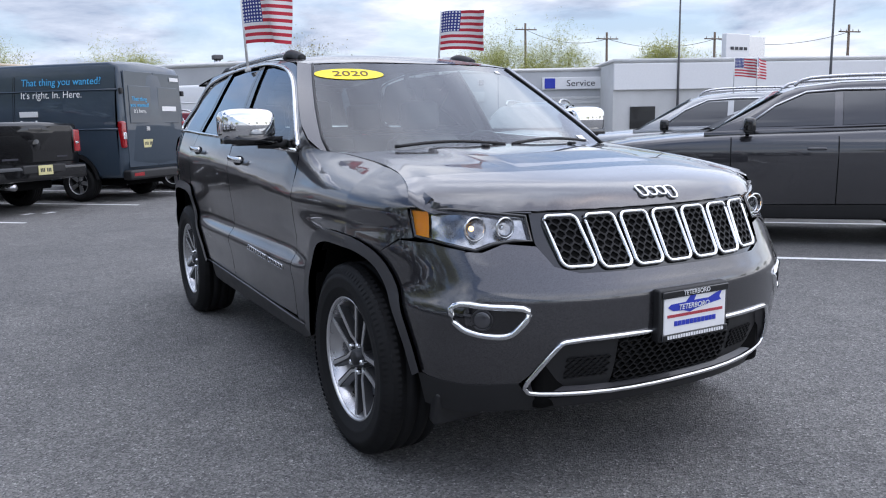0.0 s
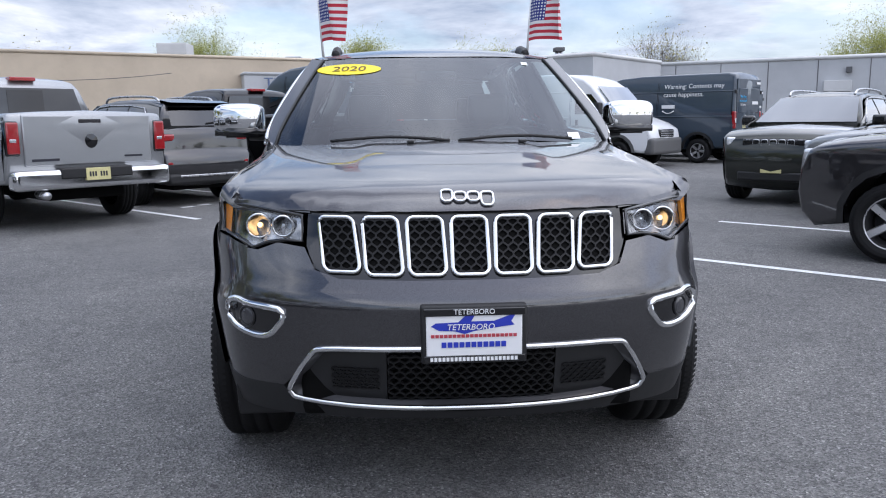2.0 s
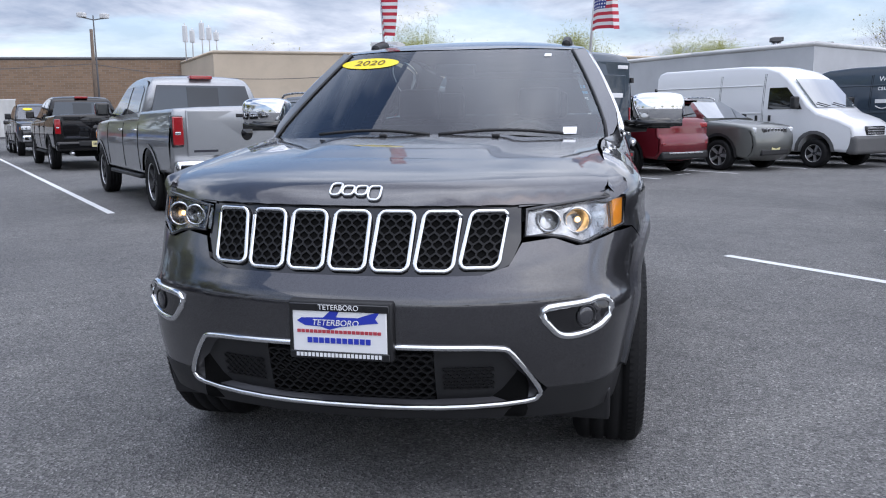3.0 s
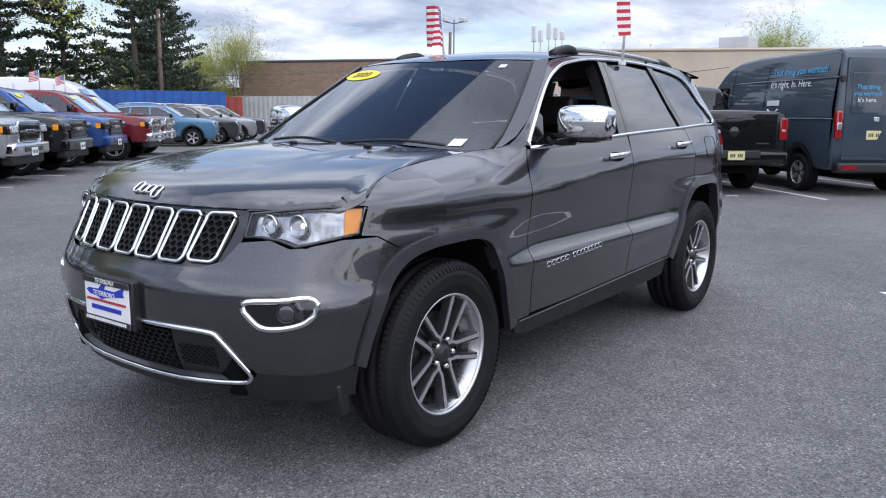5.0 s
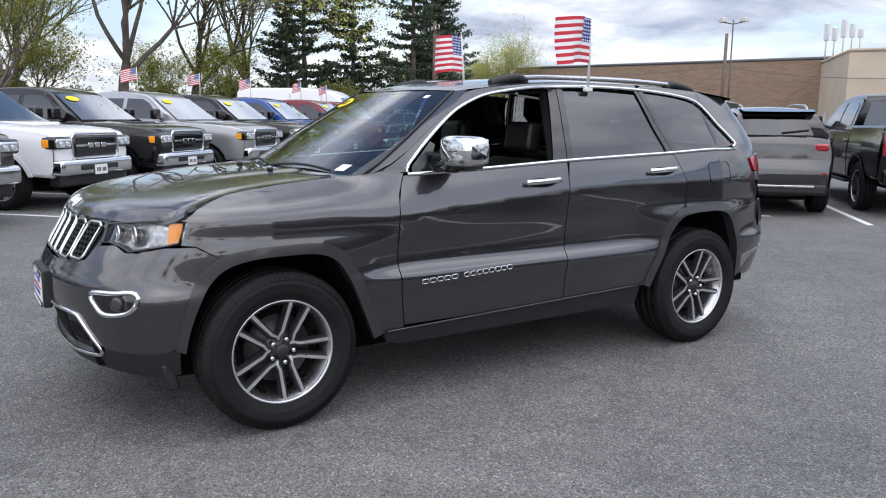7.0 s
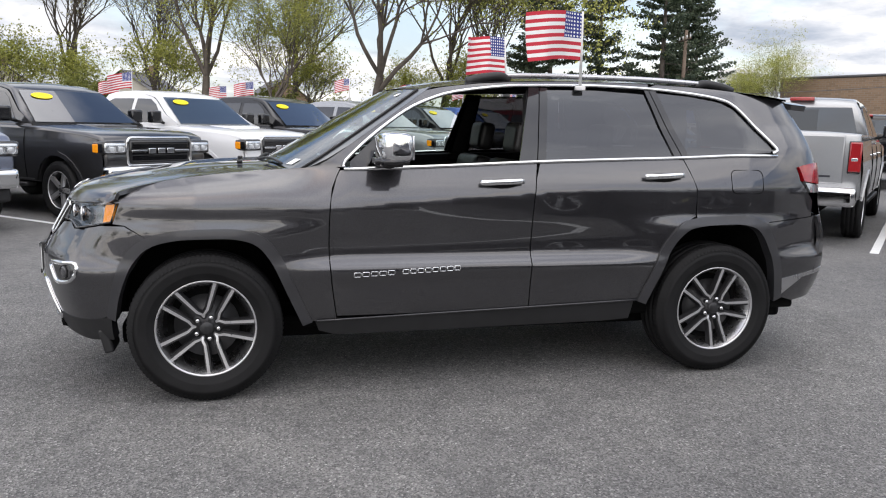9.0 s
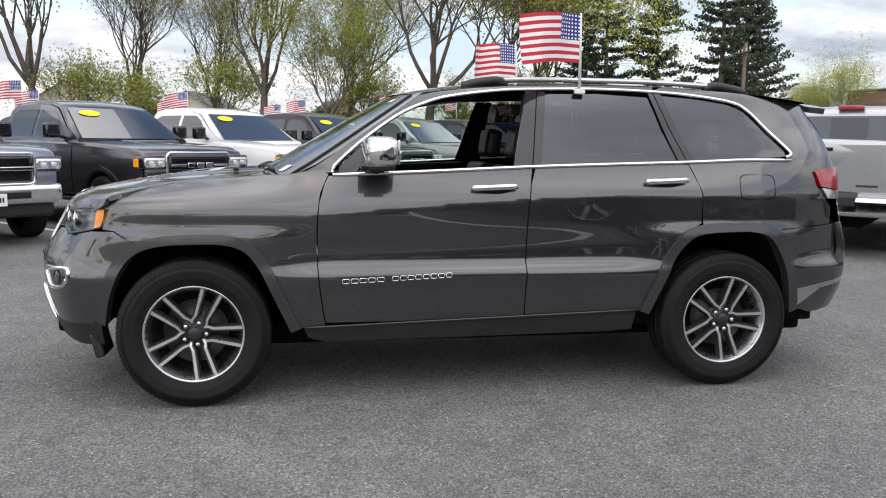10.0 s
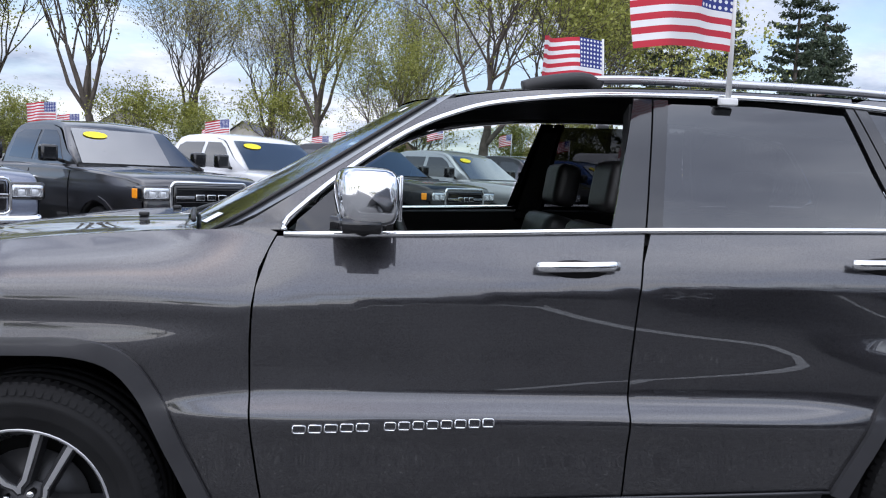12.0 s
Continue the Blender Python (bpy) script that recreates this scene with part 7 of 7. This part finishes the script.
def utility_pole(x, y, h, arms=True):
    t = thing("utility_pole", "weathered wooden utility pole with wires", "utility pole", (x, y, 0), 0, "utility poles")
    tube("pole", [(0, 0, 0), (0.1, 0, h)], 0.16, WOODP, t, False, 8, taper=lambda k: 1.1 - 0.35 * k)
    if arms:
        tube("cross_arm", [(-0.3, -1.3, h - 0.7), (0.3, 1.3, h - 0.7)], 0.07, WOODP, t, False, 5)
        for k in (-1.1, -0.4, 0.4, 1.1):
            tube("insulator", [(0.2 * k, k, h - 0.65), (0.2 * k, k, h - 0.4)], 0.05, PALEW, t, False, 6)
    return t


utility_pole(52.5, 38.0, 8.2, False)
for x, y, h in ((73, -52, 12.5), (66, -58, 11.0), (58, -66, 10.5), (48, -74, 10.5), (31, 47.5, 8.5)):
    utility_pole(x, y, h)
for k, (p, q) in enumerate((((52.5, 38.0, 5.6), (62.0, 17.5, 5.2)), ((52.5, 38.0, 5.6), (30.0, 80.0, 5.4)), ((73, -52, 11.8), (66, -58, 10.3)), ((66, -58, 10.3), (58, -66, 9.8)), ((58, -66, 9.8), (48, -74, 9.8)))):
    a, b = Vector(p), Vector(q)
    w = tube("overhead_wire", [a.lerp(b, i / 16) - Vector((0, 0, 0.9 * 4 * (i / 16) * (1 - i / 16))) for i in range(17)], 0.025, ROOFM, None, False, 4)
    tagged(w, "thin black overhead wire between poles", "wire", "overhead wires")


def container(name, label, p, q, h, col):
    a, b = Vector((*p, 0)), Vector((*q, 0))
    d = (b - a).normalized()
    t = thing(name, label, "container", p + (0,), math.degrees(math.atan2(d.y, d.x)))
    L = (b - a).length
    n = int(L / 0.14)
    vs, fs = [], []
    for i in range(n + 1):
        y = 0.0 if (i // 2) % 2 else 0.05
        vs += [(L * i / n, y, 0.15), (L * i / n, y, h), (L * i / n, 2.4 - y, h), (L * i / n, 2.4 - y, 0.15)]
    for i in range(n):
        for k in range(3):
            fs.append([i * 4 + k, i * 4 + k + 1, (i + 1) * 4 + k + 1, (i + 1) * 4 + k])
    fs += [[0, 1, 2, 3], [n * 4 + k for k in (3, 2, 1, 0)]]
    part("shell", mesh("shell", vs, fs, False), col, t)
    box("base_rail", (0, 0, 0), (L, 2.4, 0.16), ROOFM, t, 0.02)
    tube("top_rail", [(0, 0, h), (L, 0, h)], 0.07, col, t, False, 4)
    return t


container("shipping_container", "bright blue corrugated trailer behind the cars", (32.5, 42.5), (22.0, 49.6), 2.75, plain("blue_container", (0.015, 0.09, 0.34), 0.5, 0.0, 0.2, 1.0))
container("shipping_container", "rusty red container beside a blue one", (40.0, 50.0), (38.0, 51.4), 2.6, plain("red_container", (0.3, 0.05, 0.04), 0.6, 0.0, 0.25, 1.0))
container("shipping_container", "white corrugated container before the brick building", (50.5, 43.5), (48.0, 60.0), 2.9, plain("white_container", (0.6, 0.6, 0.58), 0.6, 0.0, 0.15, 0.8))
tw = thing("control_tower", "pale round control tower far behind the trees", "tower", (87, 124, 0))
TWC = [(2.2, 0), (2.2, 8), (4.2, 8.6), (4.2, 9.2), (3.6, 9.3), (3.6, 11.2), (3.9, 11.3), (3.4, 12.2), (0, 12.6)]
sg_n = 20
tv = [(r * math.cos(2 * math.pi * i / sg_n), r * math.sin(2 * math.pi * i / sg_n), z) for i in range(sg_n) for r, z in TWC]
part("shaft", mesh("shaft", tv, [[i * 9 + k, ((i + 1) % sg_n) * 9 + k, ((i + 1) % sg_n) * 9 + k + 1, i * 9 + k + 1] for i in range(sg_n) for k in range(8)], False), PALEW, tw)
hall = building("far_hall", "low pale hall with a glass front far away", [(70, 112), (100, 92), (110, 105), (80, 128)], 6.5, PALEW)
for u in range(3, 34, 3):
    wall_box("window", on_wall((70, 112), (100, 92), u, 4.2), 2.6, 2.6, 0.1, GLOSSBLK, hall)


def house(x, y, rz, w, d, h, col):
    t = thing("house", "small gabled house behind the trees", "house", (x, y, 0), rz, "houses")
    vs = [(-w / 2, -d / 2, 0), (w / 2, -d / 2, 0), (w / 2, d / 2, 0), (-w / 2, d / 2, 0), (-w / 2, -d / 2, h), (w / 2, -d / 2, h), (w / 2, d / 2, h), (-w / 2, d / 2, h), (0, -d / 2, h + w * 0.35), (0, d / 2, h + w * 0.35)]
    part("wall", mesh("wall", vs, [[0, 1, 5, 8, 4], [1, 2, 6, 5], [2, 3, 7, 9, 6], [3, 0, 4, 7]], False), col, t)
    e = 0.4
    rv = [(-w / 2 - e, -d / 2 - e, h - 0.15), (0, -d / 2 - e, h + w * 0.35 + 0.1), (w / 2 + e, -d / 2 - e, h - 0.15), (-w / 2 - e, d / 2 + e, h - 0.15), (0, d / 2 + e, h + w * 0.35 + 0.1), (w / 2 + e, d / 2 + e, h - 0.15)]
    rf = part("roof", mesh("roof", rv, [[0, 1, 4, 3], [1, 2, 5, 4]], False), ROOFM, t)
    box("chimney", (w * 0.15, -0.4, h), (w * 0.15 + 0.7, 0.4, h + w * 0.35 + 0.9), BRICK, rf, 0.02)
    for wx in (-w * 0.25, w * 0.25):
        for wz in (1.6, h - 1.2):
            wn = box("window", (wx - 0.5, -d / 2 - 0.05, wz - 0.6), (wx + 0.5, -d / 2 + 0.05, wz + 0.6), GLOSSBLK, t, 0.01)
            box("window_frame", (wx - 0.6, -d / 2 - 0.07, wz - 0.68), (wx + 0.6, -d / 2 + 0.0, wz - 0.6), WHITEV, wn, 0)


house(-27, 92, 20, 9, 11, 4.2, SIDING)
house(-12, 98, -15, 8, 10, 4.0, SIDING)
house(4, 99, 10, 8, 9, 3.6, BRICK)
house(-48, 86, 30, 10, 12, 5.0, SIDING)

# ---------------------------------------------------------------- trees
BARK = plain("bark", (0.12, 0.10, 0.085), 0.9, 0.0, 0.35, 2.5, 0.5)


def leaf_mat(name, a, b, through=0.4):
    """Thin leaves: each its own tone, letting some light through."""
    n = Nodes(name).set(Roughness=0.6)
    g = n.add("ShaderNodeNewGeometry")
    col = n.ramp(g.outputs["Random Per Island"], [(0.0, a), (1.0, b)]).outputs[0]
    n.color(col)
    tr, mx = n.add("ShaderNodeBsdfTranslucent"), n.add("ShaderNodeMixShader")
    n.link(col, tr.inputs[0])
    mx.inputs[0].default_value = through
    n.link(n.b.outputs[0], mx.inputs[1])
    n.link(tr.outputs[0], mx.inputs[2])
    n.link(mx.outputs[0], n.t.nodes["Material Output"].inputs[0])
    return n.m


SPRING = leaf_mat("spring_leaves", (0.24, 0.27, 0.05), (0.52, 0.52, 0.15))
BUD = leaf_mat("pale_buds", (0.3, 0.28, 0.13), (0.5, 0.48, 0.24))
NEEDLE = leaf_mat("dark_needles", (0.035, 0.058, 0.034), (0.10, 0.13, 0.075), 0.25)
BUSH = leaf_mat("shrub_leaves", (0.12, 0.14, 0.03), (0.28, 0.29, 0.08))


def limb(verts, faces, pts, r0, r1, sides):
    base = len(verts)
    n = len(pts)
    for i, p in enumerate(pts):
        d = (pts[min(i + 1, n - 1)] - pts[max(i - 1, 0)]).normalized()
        s = d.cross(Vector((0.3, 0.9, 0.2))).normalized()
        t = s.cross(d)
        r = r0 + (r1 - r0) * i / (n - 1)
        for k in range(sides):
            a = 2 * math.pi * k / sides
            verts.append(p + s * math.cos(a) * r + t * math.sin(a) * r)
    for i in range(n - 1):
        for k in range(sides):
            faces.append([base + i * sides + k, base + i * sides + (k + 1) % sides, base + (i + 1) * sides + (k + 1) % sides, base + (i + 1) * sides + k])


def leaf(verts, faces, p, size, rng):
    d = Vector((rng.gauss(0, 1), rng.gauss(0, 1), rng.gauss(0, 1))).normalized()
    e = d.cross(Vector((rng.gauss(0, 1), rng.gauss(0, 1), rng.gauss(0, 1)))).normalized()
    q = len(verts)
    verts += [p - d * size * 0.5, p + e * size * 0.35, p + d * size * 0.5, p - e * size * 0.35]
    faces.append([q, q + 1, q + 2, q + 3])


def broadleaf(name, label, h, seed, leaves, size, mat, spread=0.5, forks=3, depth=4, group="trees round the lot", at=(0, 0)):
    rng = random.Random(seed)
    bv, bf, lv, lf = [], [], [], []
    tips = []

    def grow(p, d, length, r, level):
        n = 4 if level < 2 else 3
        pts = [p]
        for i in range(n):
            d = (d + Vector((rng.gauss(0, 0.13), rng.gauss(0, 0.13), rng.gauss(0.05, 0.06)))).normalized()
            pts.append(pts[-1] + d * length / n)
        r1 = r * (0.62 if level < depth else 0.3)
        limb(bv, bf, pts, r, r1, 7 if level < 2 else 4 if level < 4 else 3)
        if level >= depth - 3:
            for q in pts[1:]:
                tips.append((q, length))
        if level >= depth:
            # fine twigs at the ends
            for _ in range(2):
                e = pts[rng.choice((1, 2, -1))]
                tw = (d + Vector((rng.gauss(0, 0.55), rng.gauss(0, 0.55), rng.gauss(0.15, 0.4)))).normalized()
                ln = length * rng.uniform(0.45, 0.9)
                tp = [e, e + tw * ln * 0.5, e + (tw + Vector((0, 0, 0.12))) * ln]
                limb(bv, bf, tp, r1 * 0.75, r1 * 0.35, 3)
                tips.extend([(tp[1], length), (tp[2], length), (tp[2], length)])
            return
        k = forks if level else forks + 1
        a0 = rng.uniform(0, 6.28)
        for i in range(k):
            a = a0 + 6.28 * i / k + rng.gauss(0, 0.3)
            tilt = rng.uniform(0.35, 0.8) * (1.15 if level else 0.9) * spread * 1.6
            s = d.cross(Vector((0.2, 0.1, 1))).normalized() if abs(d.z) < 0.98 else Vector((1, 0, 0))
            t = s.cross(d)
            nd = (d * math.cos(tilt) + (s * math.cos(a) + t * math.sin(a)) * math.sin(tilt)).normalized()
            start = pts[-1] if i < 2 else pts[rng.choice((-1, -2))]
            grow(start, nd, length * rng.uniform(0.78, 1.0), r1 * rng.uniform(0.6, 0.85), level + 1)
        grow(pts[-1], (d + Vector((0, 0, 0.25))).normalized(), length * 0.7, r1 * 0.8, level + 1)

    grow(Vector((0, 0, 0)), Vector((0, 0, 1)), h * 0.12, h * 0.0105, 0)
    for _ in range(leaves):
        q, ln = rng.choice(tips)
        o = Vector((rng.gauss(0, 0.24), rng.gauss(0, 0.24), rng.gauss(0, 0.2))) * min(1.3, ln * 0.4)
        leaf(lv, lf, q + o, size * rng.uniform(0.6, 1.3), rng)
    t = thing(name, label, "tree", (*at, 0), rng.uniform(0, 360), group)
    part("trunk", mesh("trunk", bv, bf), BARK, t)
    if lf:
        part("crown", mesh("crown", lv, lf, False), mat, t)
    return t


def spruce(label, h, seed, at):
    rng = random.Random(seed)
    bv, bf, lv, lf = [], [], [], []
    limb(bv, bf, [Vector((0, 0, h * k / 6)) for k in range(7)], h * 0.016, 0.03, 7)
    z = h * 0.1
    while z < h * 0.98:
        k = z / h
        reach = h * 0.27 * (1 - k) ** 0.8 * rng.uniform(0.8, 1.15) + 0.25
        for i in range(rng.randint(5, 7)):
            if rng.random() < 0.12:
                continue
            a = rng.uniform(0, 6.28)
            rr = reach * rng.uniform(0.6, 1.15)
            pts = [Vector((math.cos(a) * rr * u, math.sin(a) * rr * u, z - rr * (0.30 * u - 0.34 * u * u) + 0.12 * rr * u)) for u in (0, 0.35, 0.7, 1.0)]
            limb(bv, bf, pts, 0.05, 0.012, 3)
            for _ in range(int(26 + 44 * rr)):
                u = rng.uniform(0.15, 1.03)
                q = Vector((math.cos(a) * rr * u, math.sin(a) * rr * u, z - rr * (0.30 * u - 0.34 * u * u) + 0.12 * rr * u))
                leaf(lv, lf, q + Vector((rng.gauss(0, 0.16), rng.gauss(0, 0.16), rng.gauss(-0.10, 0.10))), rng.uniform(0.16, 0.32), rng)
        z += h * rng.uniform(0.028, 0.045)
    t = thing("spruce_tree", label, "tree", (*at, 0), 0, "conifers")
    part("trunk", mesh("trunk", bv, bf), BARK, t)
    part("crown", mesh("crown", lv, lf, False), NEEDLE, t)
    return t


def plant(src, x, y, rz=0.0, k=1.0):
    src_scale = src.scale.copy()
    c = copy_thing(src, pose(x, y, 0, 0, 0, rz))
    c.scale = (src_scale.x * k, src_scale.y * k, src_scale.z * k)
    return c


ta = broadleaf("tree", "tall tree with thin spring leaves behind the trucks", 38, 3, 30000, 0.2, SPRING, 0.46, 3, 5, at=(8.0, 45.5))
tb = broadleaf("tree", "many-stemmed tree coming into leaf behind the trucks", 37, 11, 28000, 0.2, SPRING, 0.38, 3, 5, at=(-2.2, 52.0))
tcx = broadleaf("tree", "sparse tree with pale buds and bare twigs", 34, 23, 9000, 0.15, BUD, 0.44, 3, 5, at=(-11.7, 58.0))
td_ = broadleaf("bare_tree", "almost bare tree over the flat roofs", 19, 31, 500, 0.2, BUD, 0.42, 3, 5, at=(76.0, -26.0))
for src, x, y, rz, k in ((tb, -17.5, 54.0, 80, 1.05), (ta, -25.0, 58.0, 200, 1.0), (tcx, -6.5, 60.0, 140, 0.9), (tcx, 3.0, 62.0, 30, 1.0), (ta, 15.0, 56.0, 250, 0.95), (tb, 21.5, 60.0, 10, 0.9), (tcx, -31.0, 55.0, 300, 1.1),
                           (ta, 54.0, 66.0, 90, 0.72), (ta, 47.0, 76.0, 180, 0.6), (tb, 60.0, 82.0, 60, 0.6), (tb, -38.0, 60.0, 200, 1.1), (ta, 1.5, 47.0, 20, 0.55), (tb, 40.0, 62.0, 20, 0.5), (tcx, -46.0, 52.0, 0, 1.1),
                           (ta, 82.0, 18.0, 40, 0.75), (tb, 85.0, 3.0, 40, 0.72), (ta, 70.0, -47.0, 10, 0.72), (ta, 66.5, -50.5, 100, 0.7), (tb, 96.0, -14.0, 10, 0.7), (ta, 84.0, -8.0, 210, 0.62), (tb, 62.0, -62.0, 0, 0.7)):
    plant(src, x, y, rz, k * (0.66 if x > 38 else 1.0))
for x, y, rz, k in ((80.0, -31.0, 50, 0.9), (88.0, 14.0, 120, 0.85), (78.0, -14.0, 200, 0.7), (92.0, 40.0, 10, 1.0), (95.0, 26.0, 70, 0.9), (58.0, -70.0, 30, 0.9)):
    plant(td_, x, y, rz, k)
sa = spruce("tall dark spruce with drooping boughs", 17.5, 5, (31.0, 50.5))
sb = spruce("broad dark spruce with drooping boughs", 15.5, 8, (27.0, 53.0))
for src, x, y, rz, k in ((sb, 34.5, 53.0, 70, 1.02), (sa, 23.5, 54.5, 120, 0.95), (sa, 37.5, 56.5, 200, 0.85), (sb, 20.5, 50.5, 30, 0.7)):
    plant(src, x, y, rz, k)
bu = broadleaf("shrub", "dense green shrub at the edge of the lot", 9.0, 41, 7000, 0.13, BUSH, 0.75, 4, 3, "shrubs at the lot's edge", (-20.0, 47.0))
for i, (x, y) in enumerate(((-26, 48), (-14, 49), (-9, 47), (-4, 50), (2, 52), (6, 49), (11, 48), (15, 47), (19, 49), (23, 47), (27, 46), (-33, 47), (44, 58), (48, 62), (38, 52), (42, 66), (-40, 47))):
    plant(bu, x, y, i * 53, 0.8 + 0.3 * ((i * 7) % 5) / 5)

sp = broadleaf("small_tree", "low bushy tree with yellow-green spring leaves", 15.0, 57, 7000, 0.14, SPRING, 0.62, 3, 4, "low trees behind the lot", (-15.0, 55.0))
for i, (x, y) in enumerate(((-23, 53), (-29, 56), (-10.5, 54), (-5, 56), (4.5, 55), (11.5, 53), (17.5, 54), (-36, 54), (-43, 55))):
    plant(sp, x, y, i * 71, 0.85 + 0.3 * ((i * 3) % 5) / 5)

# unseen trees added across the lane, behind the walk, to darken the paint's reflections
for i, (x, y) in enumerate(((-42, -30), (-36, -40), (-28, -46), (-18, -50), (-8, -52), (3, -54), (13, -52), (-50, -18), (-54, -4), (-52, 12), (-48, 26))):
    plant((ta, tb, tcx)[i % 3], x, y, i * 47, 0.34)
